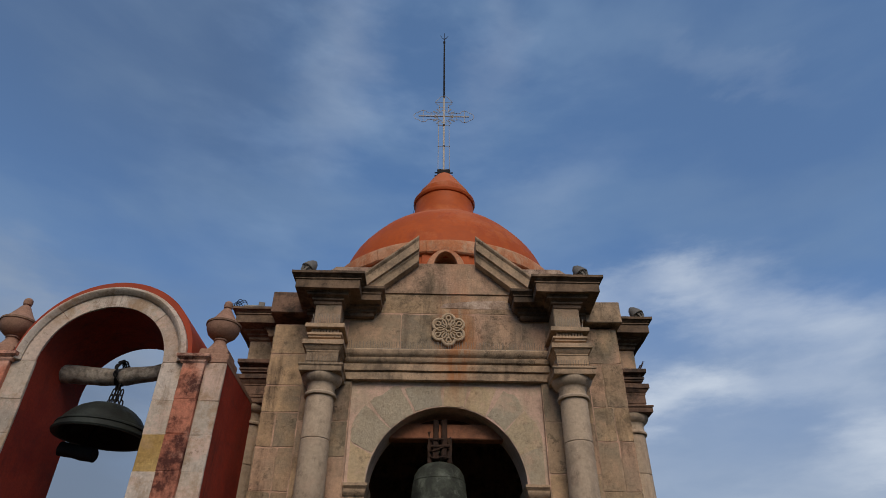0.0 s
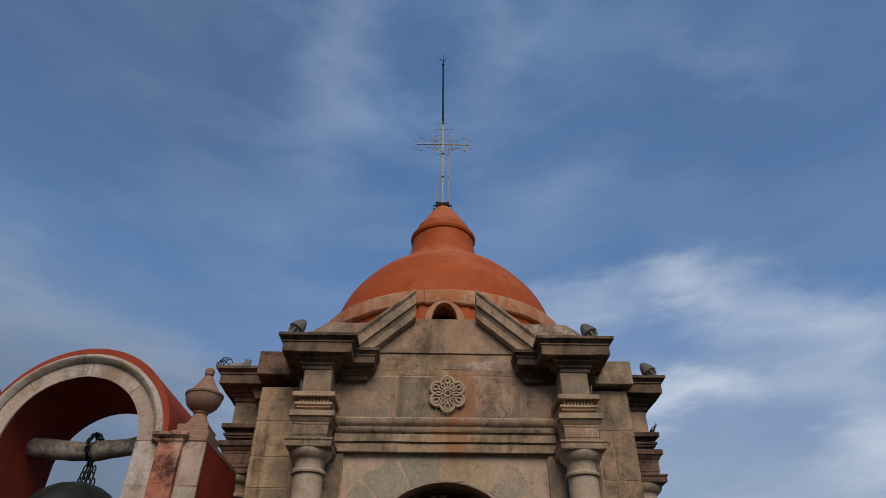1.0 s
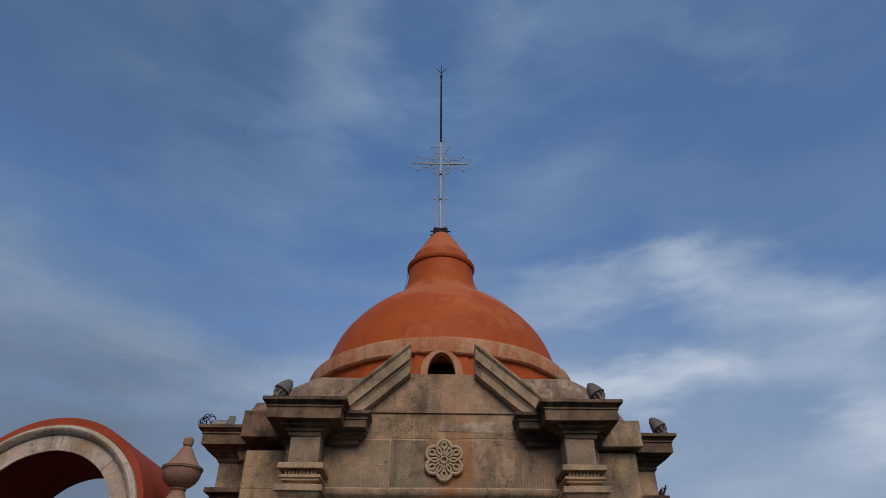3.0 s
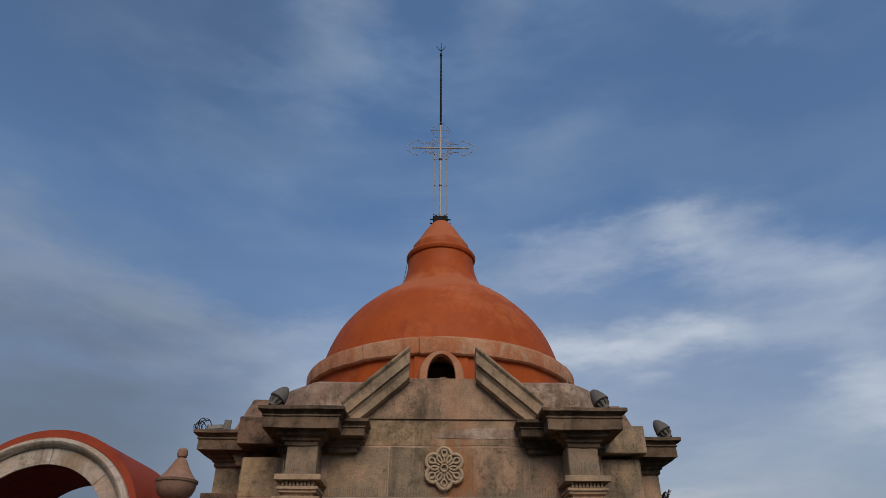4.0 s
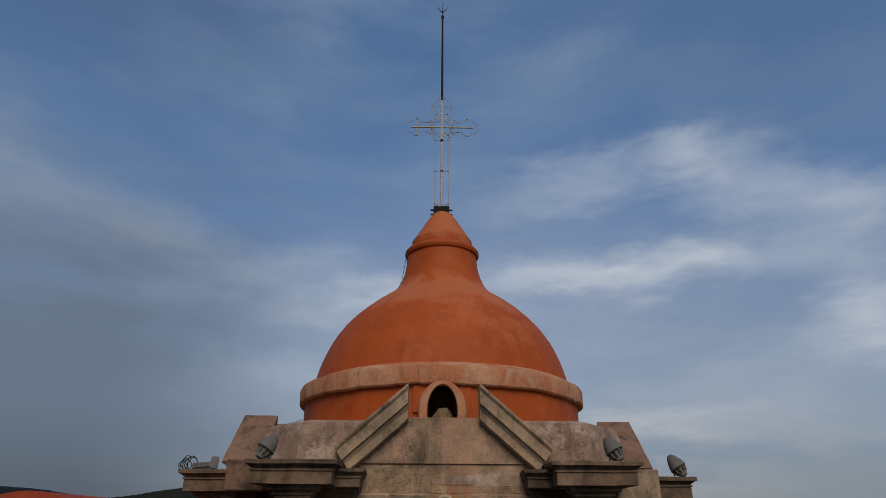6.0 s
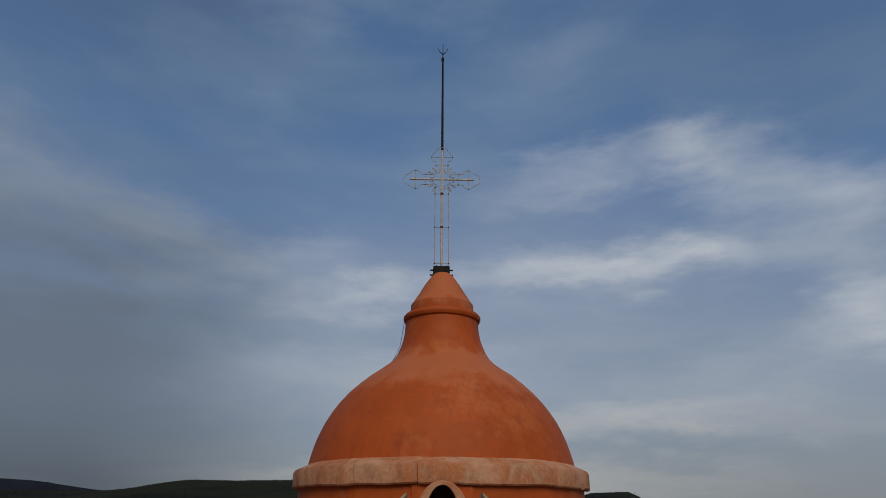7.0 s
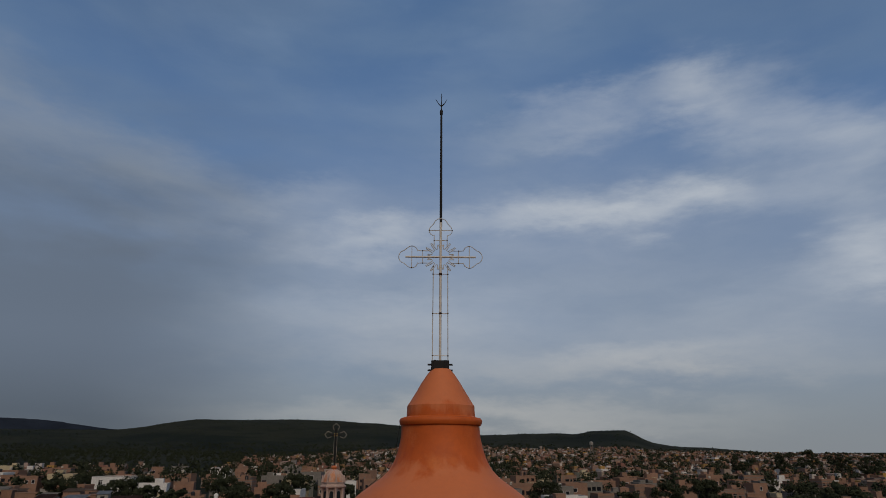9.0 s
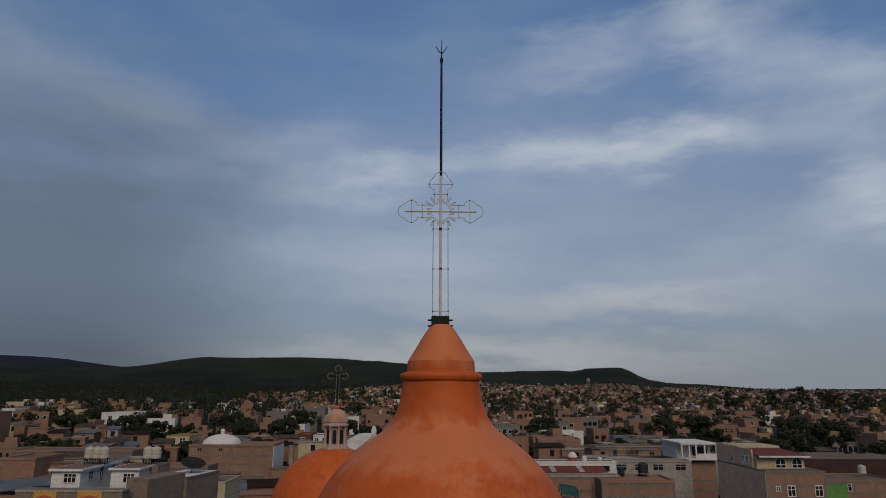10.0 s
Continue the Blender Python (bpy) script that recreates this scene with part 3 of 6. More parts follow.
def cornice_bm():
    """Boxed-out entablature top over a column."""
    c = 1.585
    lv = [(0.17, -0.36, 3.70), (0.185, -0.375, 3.712), (0.185, -0.375, 3.752), (0.21, -0.40, 3.764), (0.21, -0.40, 3.79), (0.24, -0.43, 3.808), (0.268, -0.458, 3.812), (0.268, -0.458, 3.84),
          (0.29, -0.475, 3.846), (0.29, -0.475, 3.858), (0.42, -0.545, 3.862), (0.42, -0.545, 3.985), (0.436, -0.56, 3.988), (0.436, -0.56, 4.004), (0.418, -0.543, 4.007), (0.418, -0.543, 4.014),
          (0.438, -0.565, 4.03), (0.462, -0.592, 4.048), (0.478, -0.608, 4.051), (0.478, -0.608, 4.086), (0.455, -0.585, 4.096)]
    bm = loft_rect([(c - p, c + p, y, 0.3, z) for p, y, z in lv])
    bmesh.ops.subdivide_edges(bm, edges=[e for e in bm.edges if e.calc_length() > 0.3], cuts=6, use_grid_fill=True)
    return roughen(roughen(bm, 0.005, 3.0, 2.0), 0.0045, 13.0, 3.0)


def ressaut_bm():
    lv = [(0.02, -0.06, 3.70), (0.035, -0.075, 3.712), (0.035, -0.075, 3.752), (0.06, -0.10, 3.764), (0.06, -0.10, 3.79), (0.09, -0.13, 3.808), (0.115, -0.15, 3.812), (0.115, -0.15, 3.84),
          (0.13, -0.265, 3.85), (0.13, -0.265, 3.935), (0.145, -0.28, 3.938), (0.145, -0.28, 3.952), (0.13, -0.267, 3.955), (0.15, -0.29, 3.98), (0.175, -0.315, 3.996), (0.175, -0.315, 4.03)]
    bm = loft_rect([(1.03 - p, 1.9, y, 0.3, z) for p, y, z in lv])
    bmesh.ops.subdivide_edges(bm, edges=[e for e in bm.edges if e.calc_length() > 0.3], cuts=6, use_grid_fill=True)
    return roughen(roughen(bm, 0.005, 3.0, 7.0), 0.0045, 13.0, 4.0)


def rake_bm(out=0.62):
    """One half of the broken pediment's sloping cornice: a moulded section pushed down the slope, cut upright at its head."""
    bm = bmesh.new()
    sl = math.atan(0.86)
    head, dx, nrm = Vector((0.41, 4.95)), Vector((math.cos(sl), -math.sin(sl))), Vector((-math.sin(sl), -math.cos(sl)))
    section = [(0.0, 0.10), (0.0, -0.36), (0.022, -0.36), (0.034, -0.345), (0.045, -0.325), (0.055, -0.31), (0.16, -0.30), (0.168, -0.235), (0.185, -0.23), (0.20, -0.205),
               (0.21, -0.20), (0.285, -0.19), (0.30, -0.12), (0.30, 0.10)]
    rings = []
    for k in range(7):
        ring = []
        for d, y in section:
            o = head + nrm * d
            s0 = (0.41 - o.x) / dx.x
            q = o + dx * (s0 + (1.06 + d * 0.1 - s0) * k / 6)
            ring.append(bm.verts.new((q.x, y * out if y < 0 else y, q.y)))
        rings.append(ring)
    n = len(section)
    for a, b in zip(rings, rings[1:]):
        for i in range(n):
            bm.faces.new((a[i], a[(i + 1) % n], b[(i + 1) % n], b[i]))
    bm.faces.new(rings[0][::-1])
    bm.faces.new(rings[-1])
    return roughen(roughen(bm, 0.004, 4.0, 5.0), 0.003, 14.0, 2.0)


def block_bm():
    """Architrave block, its flared slab and the toothed cornice above it."""
    c = 1.57
    lv = [(0.19, -0.39, 2.855), (0.19, -0.39, 2.90), (0.197, -0.397, 2.905), (0.197, -0.397, 3.02), (0.205, -0.405, 3.025), (0.205, -0.405, 3.045), (0.218, -0.418, 3.055), (0.24, -0.44, 3.10),
          (0.258, -0.462, 3.106), (0.258, -0.462, 3.165), (0.245, -0.45, 3.172), (0.168, -0.368, 3.176), (0.168, -0.368, 3.215)]
    bm = loft_rect([(c - p, c + p, y, 0.2, z) for p, y, z in lv])
    lv = [(0.168, -0.368, 3.215), (0.205, -0.405, 3.22), (0.205, -0.405, 3.245), (0.222, -0.425, 3.25), (0.222, -0.425, 3.278), (0.165, -0.365, 3.282), (0.165, -0.365, 3.335), (0.25, -0.46, 3.34),
          (0.25, -0.46, 3.39), (0.24, -0.45, 3.397)]
    loft_rect([(c - p, c + p, y, 0.2, z) for p, y, z in lv], bm)
    bmesh.ops.subdivide_edges(bm, edges=[e for e in bm.edges if e.calc_length() > 0.3], cuts=4)
    return roughen(bm, 0.004, 6.0, 3.0)


def teeth_bm():
    bm = bmesh.new()
    for i in range(9):
        x = 1.57 - 0.16 + 0.04 * i
        box(bm, x - 0.013, x + 0.013, -0.405, -0.36, 3.286, 3.332)
    return bm


def capital_bm():
    return lathe([(0.168, 2.50), (0.195, 2.505), (0.20, 2.525), (0.19, 2.545), (0.172, 2.55), (0.168, 2.62), (0.175, 2.64), (0.182, 2.655), (0.20, 2.665), (0.235, 2.70),
                  (0.25, 2.735), (0.25, 2.76)], 40, None, 1.57, -0.19)


def abacus_bm():
    return roughen(loft_rect([(1.57 - p, 1.57 + p, -0.19 - p, 0.05, z) for p, z in ((0.255, 2.76), (0.26, 2.77), (0.26, 2.82), (0.275, 2.835), (0.275, 2.855))]), 0.004, 5)


def spikes_bm(x0, x1, y0, y1, z, rnd, n, h=0.12):
    """Upright wires of a bird guard."""
    bm = bmesh.new()
    for i in range(n):
        x = x0 + (x1 - x0) * (i + 0.5) / n
        tube([(x, y0, z), (x + rnd.uniform(-0.012, 0.012), y1 + rnd.uniform(-0.015, 0.01), z + h * rnd.uniform(0.85, 1.1))], 0.0038, bm, 4)
    box(bm, x0, x1, y0 - 0.006, y0 + 0.006, z, z + 0.008)
    return bm


def facade(m, seed, front):
    rnd = random.Random(seed)
    # walls and panels off the front are coloured dark to deepen the belfry's shade
    wall = part("facade_wall", once("wall%d" % front, wall_bm, MORTAR if front else WORN_SHADED), None, tower, "pink mortar wall behind the ashlar" if front else "dark wall behind the ashlar, belfry shade in its colour", m)
    panel = part("arch_panel", once("panel%d" % front, lambda: panel_bm(not front), PLASTER if front else WORN_SHADED), None, tower, "pink plaster panel round the bell arch" if front else "dark panel closing the arch, belfry shade in its colour", m)
    facade_stones(wall, Matrix(), rnd)
    facade_voussoirs(panel, Matrix(), rnd)
    band = along_x([(0.1, 2.83), (-0.03, 2.83), (-0.03, 2.925), (-0.018, 2.932), (-0.055, 2.945), (-0.055, 3.03), (-0.038, 3.038), (-0.07, 3.055), (-0.085, 3.085), (-0.085, 3.108), (-0.075, 3.114),
                    (-0.10, 3.135), (-0.12, 3.165), (-0.12, 3.205), (-0.105, 3.22), (0.1, 3.225)], -1.34, 1.34)
    bmesh.ops.subdivide_edges(band, edges=[e for e in band.edges if e.calc_length() > 1], cuts=14)
    part("entablature_band", roughen(band, 0.005, 4.0, seed), MOULD, tower, "moulded entablature with rust runs", m)
    part("bird_guard", spikes_bm(-1.3, 1.3, -0.085, -0.10, 3.222, rnd, 84, 0.10), SPIKE, tower, "row of thin bird spikes", m)
    if front:
        part("rosette", rosette_bm(), CARVED, tower, "carved six-lobed stone flower", m @ pose(0.02, 0, 3.545))
    for s in (-1, 1):
        flip = m @ Matrix.Diagonal((s, 1, 1, 1))
        column = part("column", once("capital", capital_bm, COLUMN), None, tower, "round stone column with a plain ringed capital", flip)
        zs = [2.50, 1.98, 1.10, 0.2, -0.7, -1.6]
        for a, b in zip(zs, zs[1:]):
            f0, f1 = 0.168 + 0.007 * (2.5 - a), 0.168 + 0.007 * (2.5 - b)
            prof = [(f1 - 0.006, b + 0.002), (f1, b + 0.01), (f0, a - 0.01), (f0 - 0.006, a - 0.002)]
            part("drum", once("drum%.1f" % a, lambda: lathe(prof, 40, None, 1.57, -0.19), COLUMN), None, column)
        # side faces use the darker stone: part stain, part shade set in the colour
        part("abacus", once("abacus%d" % front, abacus_bm, MOULD if front else WORN_SHADED), None, column)
        part("entablature_block", once("block%d" % front, block_bm, MOULD if front else WORN_SHADED), None, tower, "stepped stone block with small teeth", flip)
        part("tooth_course", once("teeth%d" % front, teeth_bm, MOULD if front else WORN_SHADED), None, tower, "", flip)
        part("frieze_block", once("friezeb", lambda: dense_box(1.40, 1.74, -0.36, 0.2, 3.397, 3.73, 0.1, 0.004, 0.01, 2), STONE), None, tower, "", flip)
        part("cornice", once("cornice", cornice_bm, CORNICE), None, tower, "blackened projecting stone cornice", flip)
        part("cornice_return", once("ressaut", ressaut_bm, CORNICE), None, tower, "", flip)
        part("raking_cornice", once("rake%d" % front, lambda: rake_bm(0.62 if front else 1.05), MOULD if front else WORN_SHADED), None, tower, "sloping cornice of the broken pediment", flip)
        part("impost", once("impost", lambda: loft_rect([(x0, 1.215, y, 0.5, z) for x0, y, z in
             ((0.97, 0.04, 1.43), (0.96, 0.02, 1.45), (0.95, 0.0, 1.48), (0.95, 0.0, 1.50), (0.93, -0.03, 1.53), (0.93, -0.03, 1.56))]), MOULD), None, tower, "", flip)
        if front:
            part("bird_guard", spikes_bm(1.385, 1.755, -0.42, -0.425, 3.397, rnd, 15, 0.145), SPIKE, tower, "row of thin bird spikes", flip)
            part("bird_guard", spikes_bm(1.36, 1.78, -0.41, -0.43, 2.857, rnd, 13, 0.09), SPIKE, tower, "row of thin bird spikes", flip)
        elif seed == 12:
            part("bird_guard", spikes_bm(1.34, 1.80, -0.40, -0.46, 3.397, rnd, 30, 0.13), RUSTY, tower, "tangled dark bird wires", flip)


CARVED = material("carved_rosette_stone", [(0.46, 0.34, 0.22), (0.60, 0.46, 0.31)], 3, 0.9, 0.3, 40, streaks=0.4, streak_col=(0.2, 0.13, 0.08), stain=0.35, stain_col=(0.26, 0.19, 0.12))
RAISE = Matrix.Translation((0, 0, -0.058)) @ Matrix.Diagonal((1, 1, 1.018, 1))   # storey height
facade(RAISE @ pose(CX, W, 0), 11, True)
facade(RAISE @ pose(SIDE_E, MID - 0.09, -0.08, 0, 0, 90), 12, False)
facade(RAISE @ pose(-SIDE_W, MID - 0.12, -0.03, 0, 0, -90), 13, False)
facade(RAISE @ pose(CX, MID + 2.52, 0, 0, 0, 180), 14, False)


def corner_pier(sx, sy, seed):
    rnd = random.Random(seed)
    x0, x1 = 1.80, 2.375
    y0, y1 = 1.80, 2.34
    m = RAISE @ Matrix.Translation((CX, MID, 0)) @ Matrix.Diagonal((sx, -sy, 1, 1))
    core = part("corner_pier", once("pier", lambda: new_box(x0, x1 - 0.012, -y1 + 0.012, -y0, BASE_Z, 3.70), MORTAR), None, tower, "ashlar corner pier", m)
    z = 3.70
    while z > -1.5:
        h = rnd.choice((0.36, 0.44, 0.52, 0.60))
        split = rnd.choice((0.0, 0.0, 0.45, 0.6))
        w = x1 - 1.86
        spans = [(1.86, x1)] if not split else [(1.86, 1.86 + w * split - 0.005), (1.86 + w * split + 0.005, x1)]
        for a, b in spans:
            part("stone", stone_bm(b - a - 0.006, h - 0.013, 0.006, rnd.random() * 60), STONE, core, m=pose((a + b) / 2, -y1 + 0.012, z - h / 2))
        part("stone", stone_bm(y1 - 1.86, h - 0.013, 0.006, rnd.random() * 60), STONE, core, m=pose(x1 - 0.012, -(y1 + 1.86) / 2, z - h / 2, 0, 0, 90))
        z -= h
    part("pier_cap", once("piercap%d" % (sx > 0), lambda: dense_box(1.86, 2.44, -2.45, -1.80, 3.765, 4.085, 0.16, 0.005, 0.008, 4), MOULD if sx > 0 else WORN_SHADED), None, tower,
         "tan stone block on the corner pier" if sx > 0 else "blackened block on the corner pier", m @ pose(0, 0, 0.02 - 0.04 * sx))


for k, (sx, sy) in enumerate(((-1, 1), (1, 1), (-1, -1), (1, -1))):
    corner_pier(sx, sy, 20 + k)

# roof base, drum and dome
DX, DY = 0.015, -0.38          # the dome's axis


def parapet_bm():
    """Rendered masonry base under the drum, flush with the front wall, its corners cut off."""
    def ring(ax, ay, c, z):
        return [(x, y, z) for x, y in ((-ax + c, -ay), (ax - c, -ay), (ax, -ay + c), (ax, ay - c), (ax - c, ay), (-ax + c, ay), (-ax, ay - c), (-ax, -ay + c))]
    bm = bmesh.new()
    rings = [[bm.verts.new(p) for p in ring(*q)] for q in ((2.18, 2.565, 0.48, 3.9), (2.16, 2.55, 0.50, 4.47), (2.14, 2.54, 0.52, 4.575), (2.09, 2.49, 0.55, 4.61), (1.4, 1.4, 0.55, 4.635))]
    for a, b in zip(rings, rings[1:]):
        for i in range(8):
            bm.faces.new((a[i], a[(i + 1) % 8], b[(i + 1) % 8], b[i]))
    bm.faces.new(rings[0][::-1])
    bm.faces.new(rings[-1])
    bmesh.ops.subdivide_edges(bm, edges=[e for e in bm.edges if e.calc_length() > 0.3], cuts=9, use_grid_fill=True)
    return roughen(roughen(bm, 0.018, 1.8, 1.0), 0.008, 7.0, 2.0)


PARAPET = material("stained_parapet_render", [(0.27, 0.185, 0.13), (0.43, 0.305, 0.22), (0.34, 0.22, 0.16), (0.52, 0.41, 0.31)], 2.2, 0.92, 0.6, 24, coords="World", streaks=1.0,
                   streak_col=(0.085, 0.055, 0.04), stain=0.75, stain_col=(0.17, 0.115, 0.08), smear=0.8, smear_col=(0.60, 0.47, 0.37), blot_scale=1.4, blot_at=0.49, pits=0.6, pit_col=(0.07, 0.05, 0.036), grit=0.38)
part("roof_base", parapet_bm(), PARAPET, tower, "stained pinkish parapet under the drum", pose(DX, MID + 0.05, 0))
# ceiling tone includes the shade inside the belfry
part("belfry_ceiling", new_box(-2.0, 2.0, -2.0, 2.0, 3.4, 3.7), WORN_SHADED, tower, "", pose(CX, MID, 0))


def drum_bm():
    """Drum wall with an oval opening to the front."""
    segs, zs = 96, (4.5, 5.14)
    bm = bmesh.new()
    for i in range(segs):
        a0, a1 = 2 * math.pi * i / segs, 2 * math.pi * (i + 1) / segs
        am = (a0 + a1) / 2
        if abs(((am + math.pi / 2 + math.pi) % (2 * math.pi)) - math.pi) < 0.14:
            continue
        v = [bm.verts.new((2.06 * math.cos(a), 2.06 * math.sin(a), z)) for a, z in ((a0, zs[0]), (a1, zs[0]), (a1, zs[1]), (a0, zs[1]))]
        bm.faces.new(v)
    bmesh.ops.remove_doubles(bm, verts=bm.verts, dist=1e-4)
    return bm


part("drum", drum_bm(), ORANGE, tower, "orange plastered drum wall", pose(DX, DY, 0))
rnd = random.Random(61)
edges = [2 * math.pi * (k + rnd.uniform(-0.25, 0.25)) / 15 - 1.72 for k in range(15)]
for k, a0 in enumerate(edges):
    a1 = edges[(k + 1) % 15] + (2 * math.pi if k == 14 else 0)
    out = rnd.uniform(-0.008, 0.012)
    bm = bmesh.new()
    rows = []
    for a in np.linspace(a0 + 0.0012, a1 - 0.0012, 14):
        low = 5.095 + 0.022 * noise.noise(Vector((a * 5, 1.7, 0))) + rnd.uniform(-0.004, 0.004)
        prof = [(2.04, low), (2.11 + out, low), (2.128 + out, low + 0.018), (2.134 + out, 5.295), (2.115 + out, 5.335), (2.06, 5.365), (1.99, 5.395), (1.93, 5.43)]
        rows.append([bm.verts.new((r * math.cos(a), r * math.sin(a), z)) for r, z in prof])
    for p, q in zip(rows, rows[1:]):
        for i in range(7):
            bm.faces.new((p[i], p[i + 1], q[i + 1], q[i]))
    bm.faces.new(rows[0]), bm.faces.new(rows[-1])
    part("band_stone", roughen(bm, 0.006, 3.0, k), BAND, tower, "faded peeling band stone round the dome's foot" if k == 0 else "", pose(DX, DY, 0))
DOME = [(1.965, 5.34), (1.948, 5.45), (1.925, 5.55), (1.895, 5.66), (1.855, 5.78), (1.805, 5.90), (1.74, 6.03), (1.655, 6.17), (1.555, 6.31), (1.44, 6.45), (1.30, 6.59), (1.15, 6.715),
        (1.0, 6.82), (0.865, 6.915), (0.77, 7.01), (0.705, 7.11), (0.655, 7.22), (0.615, 7.34), (0.588, 7.48), (0.58, 7.66)]


def dome_bm():
    bm = lathe(DOME, 96, cap=False)
    return roughen(bm, 0.012, 1.6, 4.0)


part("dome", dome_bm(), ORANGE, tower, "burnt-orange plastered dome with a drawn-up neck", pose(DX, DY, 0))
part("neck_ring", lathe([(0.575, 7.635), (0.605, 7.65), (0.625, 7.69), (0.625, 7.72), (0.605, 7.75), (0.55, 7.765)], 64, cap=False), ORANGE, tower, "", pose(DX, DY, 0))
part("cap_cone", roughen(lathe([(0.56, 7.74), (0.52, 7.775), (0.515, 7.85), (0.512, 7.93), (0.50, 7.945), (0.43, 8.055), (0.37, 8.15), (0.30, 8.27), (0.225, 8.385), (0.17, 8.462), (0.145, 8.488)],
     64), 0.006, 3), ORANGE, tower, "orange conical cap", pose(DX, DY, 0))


def oculus_bm():
    """Rounded frame of the opening in the drum."""
    bm = bmesh.new()
    n = 40
    rings = []
    for r0, r1, y in ((0.34, 0.40, 0.5), (0.185, 0.325, 0.05), (0.18, 0.32, 0.0), (0.19, 0.328, -0.03), (0.28, 0.362, -0.03), (0.30, 0.378, 0.0), (0.30, 0.378, 0.26)):
        rings.append([bm.verts.new((r0 * math.cos(2 * math.pi * i / n), y, r1 * math.sin(2 * math.pi * i / n))) for i in range(n)])
    for a, b in zip(rings, rings[1:]):
        for i in range(n):
            bm.faces.new((a[i], a[(i + 1) % n], b[(i + 1) % n], b[i]))
    return bm


part("oculus_frame", oculus_bm(), BAND, tower, "peach plaster surround of the oval opening", pose(DX - 0.025, -2.50, 4.76))
infill = prism([(-0.36, 4.5), (0.36, 4.5), (0.36, 5.12), (-0.36, 5.12), (-0.36, 4.785), *[(-0.29 * math.cos(t), 4.785 + 0.36 * math.sin(t)) for t in np.linspace(0, math.pi, 15)],
                *[(0.29 * math.cos(t), 4.785 - 0.28 * math.sin(t)) for t in np.linspace(0.05, math.pi, 15)]], -2.435, -2.34)
part("drum_infill", infill, ORANGE, tower, "", pose(DX - 0.025, 0, -0.025))
# back of the oval opening, coloured dark to stand for its inner shade
part("drum_back", prism([(-0.3, 4.5), (0.3, 4.5), (0.3, 5.14), (-0.3, 5.14)], -1.55, -1.5), WORN_SHADED, tower, "", pose(DX, DY + 0.05, 0))
nest = thing("nest_debris", "straw and rubble nest in the oval opening", "nest", m=pose(DX - 0.015, -2.27, 4.44))
bm = bmesh.new()
bmesh.ops.create_icosphere(bm, subdivisions=4, radius=0.24)
for v in bm.verts:
    v.co = Vector((v.co.x * 0.75, v.co.y * 0.9, max(-0.02, v.co.z) * 1.7)) + noise.noise_vector(v.co * 14) * 0.035
part("straw_heap", bm, STRAW, nest)
bm = bmesh.new()
bmesh.ops.create_icosphere(bm, subdivisions=2, radius=0.1)
for v in bm.verts:
    v.co = Vector((v.co.x * 1.2, v.co.y, v.co.z * 0.8)) + noise.noise_vector(v.co * 11) * 0.03
part("rubble", bm, CARVED, nest, "pale broken lump", pose(-0.02, -0.22, 0.13))

# tower shaft and church body below
part("shaft", new_box(CX - 2.4, CX + 2.4, MID - 2.42, MID + 2.42, -11, BASE_Z + 0.02), STONE, tower, "plain lower shaft")
church = thing("church_nave", "long plastered church nave with a flat roof", "church")
part("wall", new_box(-15.5, -2.40, -2.1, 42, -11, -3.6), PALE, church)
# roof colour chosen dark so little light bounces up onto the soffits
part("roof", new_box(-15.7, -2.38, -2.3, 42.2, -3.6, -3.3), CORNICE, church, "unseen roof kept dark to cut bounced light")

# ---- iron cross and lightning rod ----
cross = thing("iron_cross", "cream-painted wrought-iron cross with trefoil ends on the cap", "cross", m=pose(DX - 0.015, DY, 10.31) @ Matrix.Diagonal((0.99, 1, 0.97, 1)))
part("post", tube([(0, 0, -1.92), (0, 0, 0.62)], 0.0205, None, 10), WHITE_IRON, cross)
part("crossbar", tube([(-0.58, 0, 0), (0.58, 0, 0)], 0.0155, None, 10), WHITE_IRON, cross)
WIRE = 0.0066


def lobe_outline(flip):
    """Trefoil outline of one arm, drawn along +x."""
    pts = [(0.17, 0.108)]
    pts += [(0.345, 0.108), (0.36, 0.112)]
    pts += [(0.475 + 0.095 * math.cos(t), 0.097 + 0.095 * math.sin(t)) for t in np.linspace(math.pi * 0.97, math.pi * 0.28, 9)]
    pts += [(0.572 + 0.118 * math.cos(t), 0.118 * math.sin(t)) for t in np.linspace(math.pi * 0.42, 0, 8)]
    return pts + [(x, -y) for x, y in pts[-2::-1]]


for name, ang in (("arm_outline", 0), ("arm_outline", 180), ("head_outline", 90)):
    a = radians(ang)
    pts = [(x * math.cos(a) - y * math.sin(a), 0, x * math.sin(a) + y * math.cos(a)) for x, y in lobe_outline(1)]
    part(name, tube(pts, WIRE, None, 6), WIRE_IRON, cross, "thin grey wire outline")
    for d, hw in ((0.475, 0.192), (0.295, 0.108)):
        p, q = [(d * math.cos(a) - y * math.sin(a), 0, d * math.sin(a) + y * math.cos(a)) for y in (-hw, hw)]
        part("tie_bar", tube([p, q], 0.006, None, 6), WIRE_IRON, cross)
        for e in (p, q):
            bm = bmesh.new()
            bmesh.ops.create_icosphere(bm, subdivisions=2, radius=0.0115)
            part("knob", bm, RUSTY, cross, "rusty joint", pose(*e))
for x in (-0.118, 0.118):
    part("side_wire", tube([(x, 0, -0.17), (x * 1.05, 0, -1.90)], 0.0072, None, 6), WIRE_IRON, cross)
    for z in (-0.17, -0.30, -0.97, -1.66):
        bm = bmesh.new()
        bmesh.ops.create_icosphere(bm, subdivisions=2, radius=0.013)
        part("knob", bm, RUSTY, cross, "rusty joint", pose(x * 1.03, 0, z))
